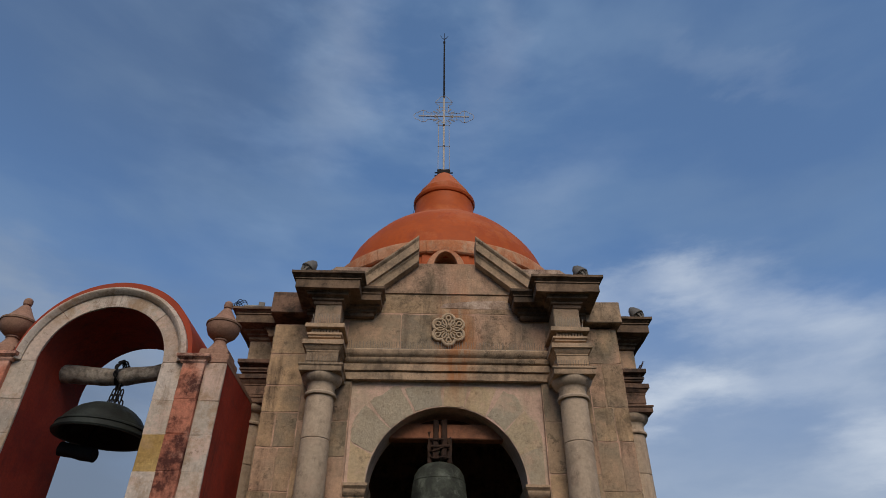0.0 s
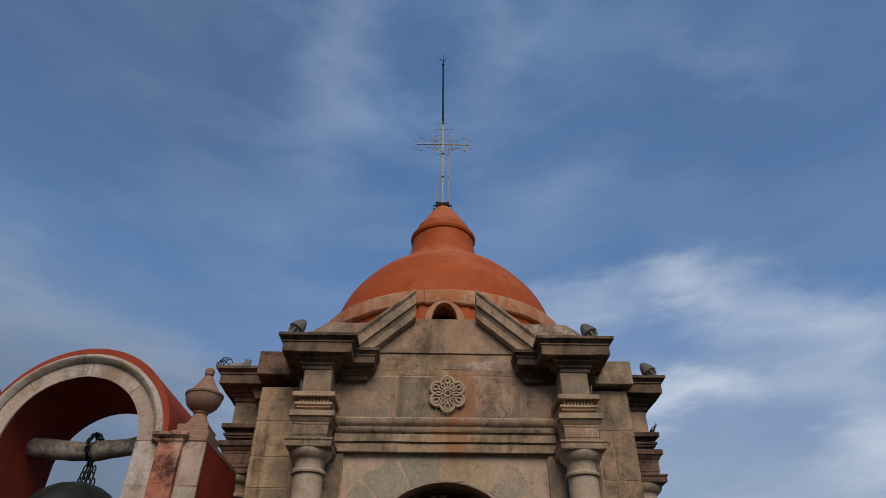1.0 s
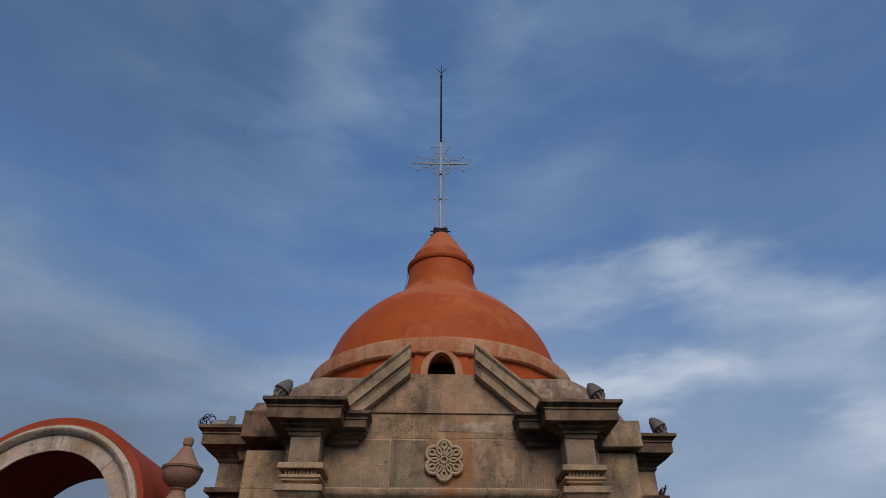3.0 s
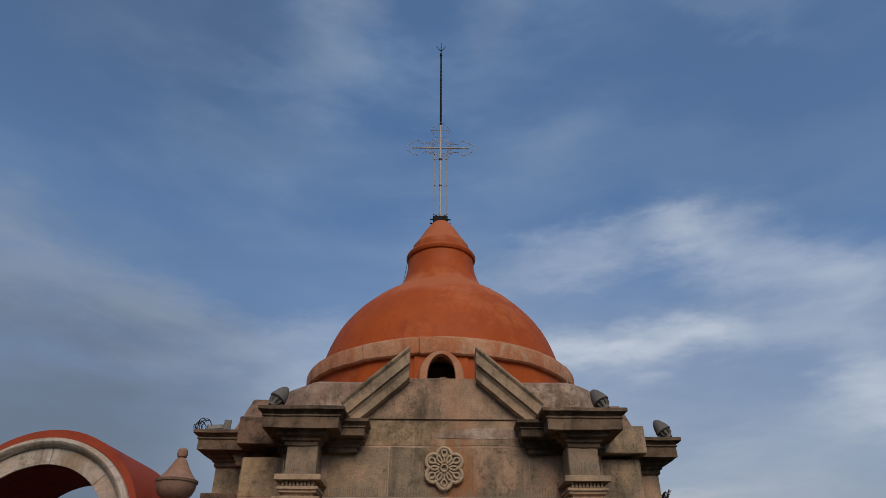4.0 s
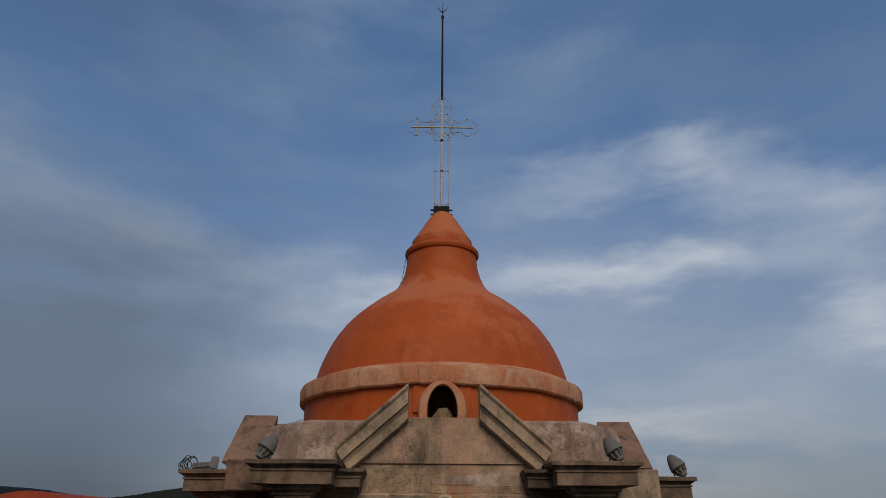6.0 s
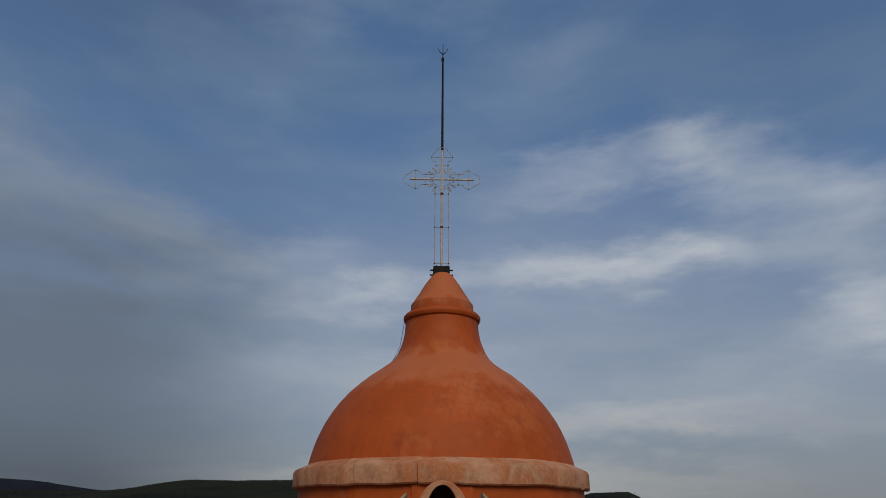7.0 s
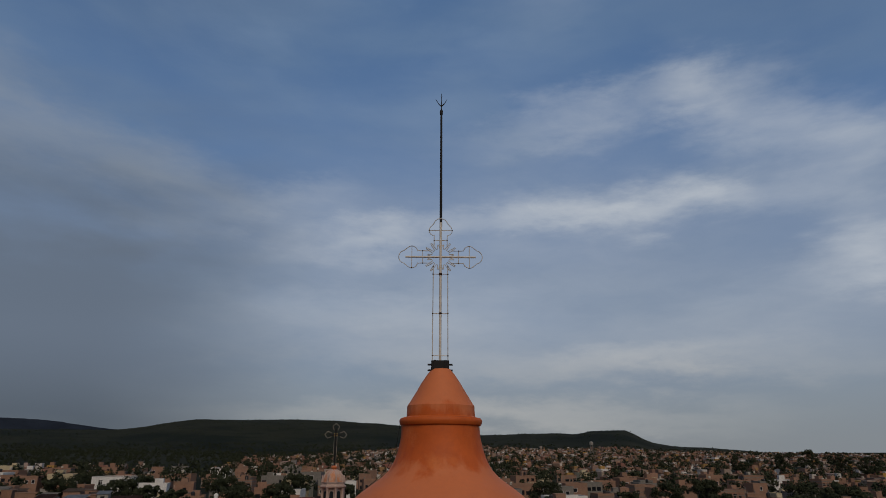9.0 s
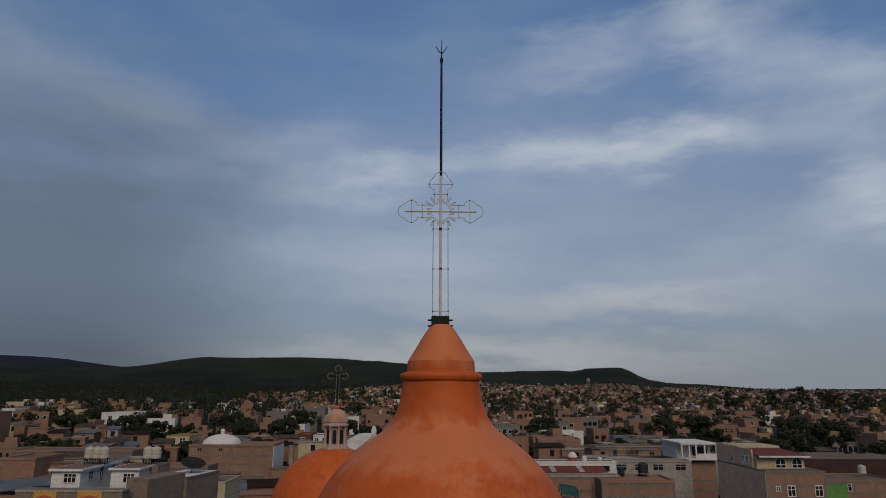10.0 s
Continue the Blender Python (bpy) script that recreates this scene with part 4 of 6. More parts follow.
for z in (-0.30, -0.97, -1.66):
    part("tie_bar", tube([(-0.125, 0, z), (0.125, 0, z)], 0.006, None, 6), WHITE_IRON, cross)
star = []
for i in range(16):
    t = 2 * math.pi * (i + 0.5) / 16
    long = 0.29 if i % 4 in (1, 2) else 0.22
    for d, r in ((-0.11, 0.15), (-0.03, long), (0.03, long), (0.11, 0.15)):
        star.append((r * math.cos(t + d), 0, r * math.sin(t + d)))
part("ray_ring", tube(star, WIRE, None, 6, True), WIRE_IRON, cross, "wire star behind the crossing")
part("collar", new_box(-0.026, 0.026, -0.03, 0.03, -0.32, -0.28, 0.008), RUSTY, cross)
part("collar", new_box(-0.024, 0.024, -0.03, 0.03, -0.98, -0.955, 0.006), RUSTY, cross)
bracket = part("base_bracket", new_box(-0.14, 0.14, -0.095, 0.095, -1.96, -1.745, 0.01), BLACK, cross, "black iron clamp on the cap")
for x in (-0.15, 0.15):
    for z in (-1.81, -1.90):
        part("bolt", tube([(x - 0.045, -0.05, z), (x + 0.045, -0.05, z)], 0.015, None, 8), BLACK, bracket)
    part("clamp_lug", new_box(x * 0.55 - 0.02, x * 0.55 + 0.02, -0.10, -0.085, -1.94, -1.74, 0.004), BLACK, bracket)
rod = thing("lightning_rod", "thin black lightning rod with a forked tip", "lightning rod", m=pose(DX - 0.012, DY + 0.03, 10.855) @ Matrix.Diagonal((1, 1, 0.956, 1)))
part("mast", tube([(0, 0, 0), (0.0, 0, 2.26)], 0.023, None, 10, r_end=0.018), BLACK, rod)
part("tip", tube([(0, 0, 2.24), (0.004, 0, 2.64)], 0.0105, None, 6, r_end=0.005), BLACK, rod)
part("sleeve", lathe([(0.024, 2.20), (0.028, 2.22), (0.028, 2.27), (0.018, 2.29)], 10), BLACK, rod)
for s in (-1, 1):
    part("prong", tube([(0, 0, 2.37), (s * 0.05, 0, 2.42), (s * 0.10, 0, 2.52)], 0.0105, None, 6, r_end=0.005), BLACK, rod)

turn_c = radians(168)
cable = [(DX + r * math.cos(turn_c), DY + r * math.sin(turn_c), z) for r, z in [(0.63, 7.70), (0.69, 7.30), (0.82, 7.03), (1.02, 6.84), (1.33, 6.59), (1.58, 6.31), (1.77, 6.0), (1.90, 5.68), (1.99, 5.41), (2.145, 5.32), (2.145, 5.08)]]
tagged(part("conductor_cable", tube(cable + [(DX - 2.27, -0.60, 4.86), (DX - 2.40, -0.92, 4.72)], 0.004, None, 5), BLACK), "thin dark conductor cable down the dome", "cable")

# ---- bell in the tower arch ----
BELL = [(0.04, 0.0), (0.12, -0.012), (0.20, -0.04), (0.265, -0.09), (0.305, -0.16), (0.325, -0.25), (0.34, -0.40), (0.37, -0.55), (0.42, -0.68), (0.47, -0.76), (0.48, -0.80), (0.42, -0.80), (0.30, -0.55),
        (0.24, -0.2), (0.1, -0.08)]
bell = thing("tower_bell", "green-patinated bronze bell hung in the tower arch", "bell", m=pose(-0.085, -2.50, 1.875))
part("bell_body", lathe(BELL, 48), BRONZE, bell)
part("crown_ring", lathe([(0.318, -0.225), (0.326, -0.23), (0.328, -0.245), (0.322, -0.25)], 48, cap=False), BRONZE, bell)
for x in (-0.08, 0.0, 0.08):
    part("crown_loop", tube([(x - 0.03, 0, -0.02), (x - 0.035, 0, 0.09), (x, 0, 0.14), (x + 0.035, 0, 0.09), (x + 0.03, 0, -0.02)], 0.022, None, 8), BRONZE, bell)
for x in (-0.045, 0.06):
    part("strap", roughen(dense_box(x - 0.035, x + 0.035, -0.13, 0.11, 0.02, 0.52, 0.04, 0.004, 0.01), 0.017, 12, x * 50), RUSTY, bell, "rusted iron hanging strap")
part("strap_bolt", tube([(-0.11, -0.13, 0.17), (0.13, -0.13, 0.18)], 0.021, None, 8), RUSTY, bell)
for k, z in enumerate((0.06, 0.13, 0.24)):
    turns = [(0.13 * math.cos(t), -0.03 + 0.115 * math.sin(t), z + 0.03 * math.sin(t + k * 2) + 0.012 * math.sin(4 * t)) for t in np.linspace(0, 2 * math.pi, 22)[:-1]]
    part("wire_binding", tube(turns, 0.011, None, 6, True), RUSTY, bell, "rusted wire binding")
for x, z in ((-0.115, 0.10), (0.13, 0.12)):
    part("strap_hook", roughen(dense_box(x - 0.028, x + 0.028, -0.08, 0.06, -0.03, z + 0.28, 0.03, 0.004, 0.01), 0.022, 11, x * 30), RUSTY, bell, "flaking rusted hook")
beam = tagged(part("bell_beam", dense_box(-0.95, 0.95, -0.10, 0.08, 0, 0.19, 0.15, 0.006, 0.012), RED_TIMBER, m=pose(-0.02, -2.48, 2.16)),
              "rust-red timber beam across the tower arch", "beam")

# ---- bell arch beside the tower ----
AX, YF, YI, YB = -4.104, -3.60, -2.42, -2.12
RI, RO, SPR = 0.735, 1.0, 2.69
arch = thing("bell_arch", "oxblood plastered bell arch faced with pale and pink stone", "bell arch")
ring_in = arch_line(RI, SPR, 28)
ring_out = arch_line(RO, SPR, 28)
body = prism([(1.485, -3.3), (1.485, 2.70), *[p for p in ring_out if p[0] <= RO], (-1.485, 2.70), (-1.485, -3.3), (-RI, -3.3), *ring_in[::-1], (RI, -3.3)], YF + 0.02, YI)
part("arch_body", body, RED, arch, "oxblood red plaster body", pose(AX, 0, 0))
shell = [((RO + 0.045 + 0.045 * math.sin(t)) * math.cos(t), SPR + 0.005 + (RO + 0.045 + 0.045 * math.sin(t)) * math.sin(t)) for t in np.linspace(0, math.pi, 33)]
shell += arch_line(RO + 0.002, SPR + 0.005, 32)[::-1]
part("vault", prism(shell, YF + 0.015, YB - 0.01), VAULT, arch, "orange-red rendered vault", pose(AX, 0, 0))
rnd = random.Random(5)
cuts = [0.0, 0.80, 1.55, 2.35, math.pi]
COURSES = [2.69, 2.225, 1.83, 1.43, 0.98, 0.55, 0.10, -0.38, -0.85, -1.32, -1.8, -2.3, -2.75, -3.2]   # joints of the piers
for a, b in zip(cuts, cuts[1:]):
    ts = np.linspace(a + 0.002, b - 0.002, 14)
    poly = [(RI * math.cos(t), SPR + RI * math.sin(t)) for t in ts] + [(0.908 * math.cos(t), SPR + 0.908 * math.sin(t)) for t in ts[::-1]]
    part("voussoir", stone_poly(poly[::-1], YF, YF + 0.03, rnd.random()), PALE, arch, m=pose(AX, 0, 0))
    prof = [(0.905, 0.0), (0.905, -0.022), (0.916, -0.03), (0.923, -0.045), (0.93, -0.05), (0.942, -0.066), (0.96, -0.072), (0.975, -0.062), (0.982, -0.045), (1.0, -0.035), (1.0, 0.03)]
    bm = bmesh.new()
    rows = [[bm.verts.new((r * math.cos(t), YF + y, SPR + r * math.sin(t))) for r, y in prof] for t in ts]
    for p, q in zip(rows, rows[1:]):
        for i in range(len(prof) - 1):
            bm.faces.new((p[i], p[i + 1], q[i + 1], q[i]))
    bm.faces.new(rows[0]), bm.faces.new(rows[-1])
    part("archivolt", bm, PALE, arch, m=pose(AX, 0, 0))
for s in (-1, 1):
    part("pier_back", new_box(1.0, 1.485, YI, YB, -3.3, 2.70), RED, arch, "oxblood red plaster body", Matrix.Translation((AX, 0, 0)) @ Matrix.Diagonal((s, 1, 1, 1)))
    for a, b, out, mat, seed in ((RI, 1.0, 0.0, PALE, 1), (1.004, 1.245, 0.05, PINKSTONE, 2), (1.25, 1.485, 0.0, PALE, 3)):
        r2 = random.Random(seed * 7 + s)
        for z0, z1 in zip(COURSES, COURSES[1:]):
            tone = OCHRE if mat is PALE and seed == 1 and s > 0 and z0 == 1.83 else mat
            part("stone", stone_bm(b - a + 0.008, z0 - z1 + 0.004, 0.02 + out + r2.uniform(0, 0.004), r2.random() * 40), tone, arch, m=pose(AX + s * (a + b) / 2, YF + 0.02, (z0 + z1) / 2))
    part("impost", loft_rect([(1.115 - p, 1.115 + p, YF - y, YF + 0.2, z) for p, y, z in ((0.135, 0.055, 2.66), (0.15, 0.07, 2.68), (0.15, 0.07, 2.70), (0.19, 0.11, 2.73), (0.19, 0.11, 2.765))]),
         PINKSTONE, arch, "pink moulded impost", Matrix.Translation((AX, 0, 0)) @ Matrix.Diagonal((s, 1, 1, 1)))
    part("pier_top", new_box(1.18, 1.49, YF - 0.01, YB, 2.69, 2.755, 0.01), TERRACOTTA, arch, "pink stone slab on the pier", Matrix.Translation((AX, 0, 0)) @ Matrix.Diagonal((s, 1, 1, 1)))


def finial(x, y, z):
    f = thing("urn_finial", "terracotta-pink stone urn finial with a ball tip", "finial", "finials on the bell arch", pose(x, y, z))
    part("base_block", new_box(-0.21, 0.21, -0.21, 0.21, -0.085, 0.0, 0.012), TERRACOTTA, f)
    part("plinth", new_box(-0.17, 0.17, -0.17, 0.17, 0.0, 0.085, 0.012), TERRACOTTA, f)
    part("foot", lathe([(0.16, 0.085), (0.155, 0.10), (0.12, 0.14), (0.085, 0.20), (0.07, 0.245), (0.085, 0.255), (0.085, 0.27), (0.07, 0.28)], 28), TERRACOTTA, f)
    part("bowl", lathe([(0.07, 0.275), (0.12, 0.295), (0.17, 0.34), (0.197, 0.40), (0.205, 0.455)], 36), TERRACOTTA, f)
    part("rim", lathe([(0.205, 0.455), (0.215, 0.46), (0.215, 0.485), (0.20, 0.49)], 36), WORN_SHADED, f, "darkened rim band")
    part("lid", lathe([(0.20, 0.49), (0.175, 0.51), (0.13, 0.57), (0.085, 0.645), (0.055, 0.70), (0.04, 0.715)], 36), TERRACOTTA, f)
    part("ball", lathe([(0.03, 0.71), (0.05, 0.73), (0.056, 0.765), (0.05, 0.80), (0.03, 0.82), (0.01, 0.825)], 20), TERRACOTTA, f)
    return f


fin = finial(AX + 1.275, -3.36, 2.83)
copy_thing(fin, pose(AX - 1.275, -3.36, 2.83))
log = tagged(part("bell_log", roughen(tube([(-0.80 + 0.1 * k, 0, 0.03 * math.cos(k * 0.42) - 0.005) for k in range(17)], 0.116, None, 22, r_end=0.10), 0.014, 7), TIMBER,
             m=pose(AX - 0.02, -2.97, 2.80, 0, -2, 0)), "weathered grey timber log across the bell arch", "beam")
hung = thing("hanging_bell", "wide dark-green bronze bell hung by chains", "bell", m=pose(AX - 0.025, -2.97, 2.395) @ pose(0, 0, 0, 0, 2, 0) @ pose(0, 0, 0, 1, 0, 0) @ Matrix.Diagonal((1.06, 1.06, 1.06, 1)))
part("bell_body", lathe([(0.03, 0.0), (0.14, -0.008), (0.23, -0.035), (0.31, -0.08), (0.38, -0.14), (0.43, -0.205), (0.465, -0.27), (0.495, -0.325), (0.515, -0.365), (0.505, -0.385), (0.47, -0.38), (0.40, -0.25), (0.25, -0.10), (0.05, -0.05)], 56),
     SHADED_BRONZE, hung)
part("rim_band", lathe([(0.468, -0.265), (0.484, -0.275), (0.494, -0.295), (0.488, -0.305)], 56, cap=False), SHADED_BRONZE, hung)
part("clapper_rod", tube([(0, 0, -0.06), (-0.2, 0.02, -0.58)], 0.025, None, 8), BLACK, hung)
bm = bmesh.new()
tube([(-0.19 + 0.05 * k, 0, 0.02 - 0.004 * k) for k in range(9)], 0.078, bm, 18)
part("clapper", roughen(bm, 0.008, 9), BLACK, hung, "heavy black clapper", pose(-0.20, 0.0, -0.55, 0, 4, 0))
rnd = random.Random(31)
for x, lean, count in ((-0.03, 0.25, 4), (0.02, 0.1, 5), (0.07, -0.2, 5), (0.12, -0.35, 3)):
    for k in range(count):
        turn_l = 90 * (k % 2) + rnd.uniform(-25, 25)
        pts = [(0.020 * math.cos(t), 0, 0.042 * math.sin(t)) for t in np.linspace(0, 2 * math.pi, 11)[:-1]]
        part("chain_link", tube(pts, 0.0085, None, 5, True), BLACK, hung, "", pose(x + lean * k * 0.045, -0.02, 0.02 + k * 0.066, 0, lean * 20, turn_l))
for x, tip in ((-0.012, 7), (0.02, -5)):
    ring_m = pose(x, -0.02, 0.39, 4, 0, tip)
    for k in range(18):
        t = k * math.pi / 9 + rnd.uniform(-0.06, 0.06)
        pts = [(0.016 * math.cos(q), 0, 0.033 * math.sin(q)) for q in np.linspace(0, 2 * math.pi, 9)[:-1]]
        part("chain_link", tube(pts, 0.009, None, 5, True), BLACK, hung, "", ring_m @ pose(rnd.uniform(-0.01, 0.01), 0.136 * math.cos(t), 0.136 * math.sin(t), math.degrees(t), 0, 0) @ pose(0, 0, 0, 0, 0, 55 * (k % 2) + 15))

# ---- floodlights on the cornices ----


def floodlight(m, label, lean=0):
    f = thing("floodlight", label, "floodlight", "floodlights on the cornices", m)
    for s in (-1, 1):
        part("bracket", tube([(s * 0.07, 0, 0.0), (s * 0.085, 0, 0.12), (s * 0.085, 0, 0.16)], 0.010, None, 6), LAMP_GREY, f)
    part("foot", new_box(-0.085, 0.085, -0.05, 0.05, 0.0, 0.014, 0.004), LAMP_GREY, f)
    head = Matrix.Translation((0, 0, 0.145)) @ pose(0, 0, 0, -16, lean, 0)
    housing = part("housing", lathe([(0.03, -0.13), (0.055, -0.12), (0.07, -0.05), (0.085, 0.0), (0.09, 0.02)], 20), LAMP_GREY, f, "", head)
    for k in range(10):
        a = 2 * math.pi * k / 10
        bm = prism([(0.035, -0.12), (0.10, -0.05), (0.105, 0.015), (0.06, 0.015)], -0.004, 0.004)
        part("fin", bm, LAMP_GREY, housing, m=pose(0, 0, 0, 0, 0, math.degrees(a)))
    part("hood", lathe([(0.112, 0.0), (0.12, 0.008), (0.117, 0.03), (0.098, 0.10), (0.068, 0.17), (0.03, 0.215), (0.01, 0.22)], 28), LAMP_GREY, f, "pale grey hood", head)
    part("cable", tube([(0.02, 0.04, 0.06), (0.08, 0.10, 0.03), (0.05, 0.16, 0.006), (0.12, 0.24, 0.006)], 0.007, None, 5), BLACK, f)
    f.scale = (0.84, 0.84, 0.84)
    return f


LAMP_WORDS = "grey finned floodlight tilted up on a stone cornice"
floodlight(pose(-1.90, -3.30, 4.095), LAMP_WORDS, 30)
floodlight(pose(1.83, -3.28, 4.095), LAMP_WORDS, -26)
floodlight(pose(2.86, -2.30, 4.015), LAMP_WORDS, -28)
flat = thing("floodlight", "small flat grey floodlight lying among loose cables on a cornice", "floodlight", "floodlights on the cornices", pose(-2.82, -2.36, 4.065, 0, 0, 12))
body = part("housing", new_box(-0.13, 0.13, -0.05, 0.06, 0.03, 0.10, 0.012), LAMP_GREY, flat, "", pose(0, 0, 0, -8, -6, 0))
part("flap", new_box(0.06, 0.15, -0.052, -0.035, 0.03, 0.17, 0.006), LAMP_GREY, body, "upright metal flap", pose(0, 0, 0, 0, 8, 0))
part("glass", new_box(-0.11, 0.05, -0.056, -0.045, 0.042, 0.088), LENS, body)
part("foot", new_box(-0.08, 0.08, -0.03, 0.03, 0.0, 0.035, 0.005), LAMP_GREY, flat)
rnd = random.Random(4)
for k in range(7):
    r, cx, a0 = rnd.uniform(0.04, 0.08), rnd.uniform(-0.26, -0.10), rnd.uniform(0, 6)
    loop = [(cx + r * math.cos(a0 + q), rnd.uniform(-0.03, 0.03), 0.012 + r * (0.9 + math.sin(a0 + q)) + 0.01 * math.sin(3 * q)) for q in np.linspace(0, 4.6, 14)]
    part("cable", tube(loop, 0.0055, None, 5), BLACK, flat)

# ---- ground, hills and town ----
GROUND = -11.0
built_before = set(scene.objects)
EYE_Z = 7.6


# skyline: bearing in degrees from +y, elevation in degrees
SKYLINE = [(-180, 0.6), (-60, 0.9), (-40, 0.95), (-33.4, 1.0), (-26.2, 1.12), (-18.2, 2.16), (-9.6, 2.34), (-4.0, 2.16), (-2.7, 2.02), (5.6, 1.28), (12.6, 1.50), (13.9, 1.42), (15.6, 1.72), (18.5, 1.80), (19.3, 1.32), (20.2, 0.82), (22.5, 0.50),
           (31, 0.10), (38, 0.22), (60, 0.3), (180, 0.6)]


def skyline(az):
    for (a, e), (b, g) in zip(SKYLINE, SKYLINE[1:]):
        if a <= az <= b:
            return e + (g - e) * smooth(a, b, az)
    return 0.6


RIDGE = 2600.0


def height(x, y):
    d = math.hypot(x, y)
    az = math.degrees(math.atan2(x, y))
    rise = 16.0 - 11.0 * smooth(-4, 16, -az) if az < 4 else 16.0
    z = GROUND + rise * smooth(260, 1500, d)
    top = EYE_Z + RIDGE * math.tan(radians(skyline(az) + 0.05 * noise.noise(Vector((az * 0.5, 3, 0)))))
    near = smooth(1350, RIDGE, d)
    z += (max(top, z) - z) * near
    z += 6.0 * near * (1 - near) * 4 * noise.noise(Vector((x * 0.004, y * 0.004, 1.0)))
    z -= (z + 20) * smooth(RIDGE + 200, RIDGE + 1400, d) * 0.9
    return z


bm = bmesh.new()
rad = [0, 30, 60, 100, 150, 220, 300, 400, 520, 650, 800, 950, 1100, 1250, 1350, 1450, 1550, 1650, 1750, 1850, 1950, 2050, 2150, 2250, 2350, 2450, 2550, 2600, 2700, 2900, 3300, 4000, 4700]
angs = [a for a in np.arange(-180, -50, 5.0)] + [a for a in np.arange(-50, 50, 0.75)] + [a for a in np.arange(50, 180, 5.0)]
rings = []
for r in rad[1:]:
    rings.append([bm.verts.new((r * math.sin(radians(a)), r * math.cos(radians(a)), height(r * math.sin(radians(a)), r * math.cos(radians(a))))) for a in angs])
mid = bm.verts.new((0, 0, GROUND))
n = len(angs)
for i in range(n):
    bm.faces.new((mid, rings[0][(i + 1) % n], rings[0][i]))
for a, b in zip(rings, rings[1:]):
    for i in range(n):
        bm.faces.new((a[i], a[(i + 1) % n], b[(i + 1) % n], b[i]))
SCRUB = material("dark_scrub_hillside", [(0.007, 0.0095, 0.0068), (0.0105, 0.0135, 0.0085), (0.022, 0.0235, 0.0135), (0.0085, 0.011, 0.0075)], 0.003, 0.95, 0.0, 0.03, coords="World", spec=0.04)
tagged(part("ground", bm, SCRUB), "dark scrub ground rising to low wooded hills", "ground", kind="structure")

# a farther ridge beyond the hills, distance haze put into its blue tone
FAR_RIDGE = material("hazed_distant_ridge", [(0.016, 0.021, 0.030), (0.022, 0.028, 0.038)], 0.002, 0.95, 0.0, 0.01, coords="World", spec=0.02)
bm = bmesh.new()
rows = []
for az in np.arange(-62, -14, 0.5):
    el = 1.22 + 0.60 * (1 - smooth(-31.0, -25.0, az)) - 0.4 * smooth(-25, -20, az) + 0.10 * noise.noise(Vector((az * 0.35, 8.0, 0))) + 0.03 * noise.noise(Vector((az * 1.6, 5.0, 0)))
    top = EYE_Z + 4250 * math.tan(radians(el))
    rows.append([bm.verts.new((d * math.sin(radians(az)), d * math.cos(radians(az)), z)) for d, z in ((3900, -60.0), (4080, top * 0.55 - 20), (4250, top), (4450, -60.0))])
for p, q in zip(rows, rows[1:]):
    for i in range(3):
        bm.faces.new((p[i], p[i + 1], q[i + 1], q[i]))
tagged(part("backdrop_ridge", bm, FAR_RIDGE), "distant mountain ridge, blue-grey haze in its colour", "mountain", kind="structure")

BRICK = material("common_brick", [(0.175, 0.098, 0.068), (0.26, 0.148, 0.10), (0.215, 0.128, 0.09), (0.30, 0.178, 0.122)], 0.35, 0.95, 0.0, 5.0, vary=0.35, streaks=0.5, coords="World", spec=0.04,
                 streak_col=(0.10, 0.07, 0.055), stain=0.3, stain_col=(0.17, 0.13, 0.105))
MIXED = material("mixed_house_walls", [(0.13, 0.07, 0.047), (0.22, 0.122, 0.083), (0.16, 0.095, 0.070), (0.30, 0.175, 0.12), (0.15, 0.086, 0.062), (0.30, 0.24, 0.195), (0.17, 0.10, 0.072),
                                       (0.60, 0.57, 0.53), (0.13, 0.118, 0.108), (0.20, 0.12, 0.085), (0.34, 0.20, 0.06), (0.14, 0.085, 0.062), (0.22, 0.13, 0.09), (0.40, 0.37, 0.33), (0.24, 0.10, 0.075), (0.16, 0.10, 0.074), (0.10, 0.07, 0.055)], 0.3, 0.95, 0.0, 2.0, isle=True,
                 vary=0.97, coords="World", spec=0.04, streaks=0.4, streak_col=(0.10, 0.075, 0.06))
CONCRETE = material("grey_concrete", [(0.11, 0.102, 0.09), (0.175, 0.16, 0.14), (0.14, 0.128, 0.115)], 0.3, 0.95, 0.05, 4, streaks=0.7, streak_col=(0.07, 0.065, 0.058), coords="World", spec=0.04)
WHITE_WALL = material("white_house_paint", [(0.50, 0.48, 0.45), (0.64, 0.62, 0.58)], 0.4, 0.85, 0.0, 4, streaks=0.4, streak_col=(0.33, 0.31, 0.29), coords="World", spec=0.04)
CREAM_WALL = material("cream_house_paint", [(0.36, 0.30, 0.19), (0.45, 0.38, 0.25)], 0.4, 0.85, 0.0, 4, streaks=0.4, streak_col=(0.30, 0.24, 0.16), coords="World", spec=0.04)
YELLOW_WALL = material("yellow_house_paint", [(0.40, 0.22, 0.05), (0.48, 0.28, 0.08)], 0.5, 0.85, 0.0, 4, streaks=0.3, streak_col=(0.36, 0.2, 0.06), coords="World", spec=0.04)
RED_ROOF = material("dull_red_roofing", [(0.12, 0.038, 0.032), (0.17, 0.055, 0.044)], 0.6, 0.8, 0.0, 6, streaks=0.4, streak_col=(0.09, 0.035, 0.03), coords="World", spec=0.04)
TANK_CREAM = material("cream_plastic_tank", [(0.36, 0.32, 0.26), (0.44, 0.40, 0.33)], 1.0, 0.6, 0.0, 8, streaks=0.4, streak_col=(0.22, 0.19, 0.15))
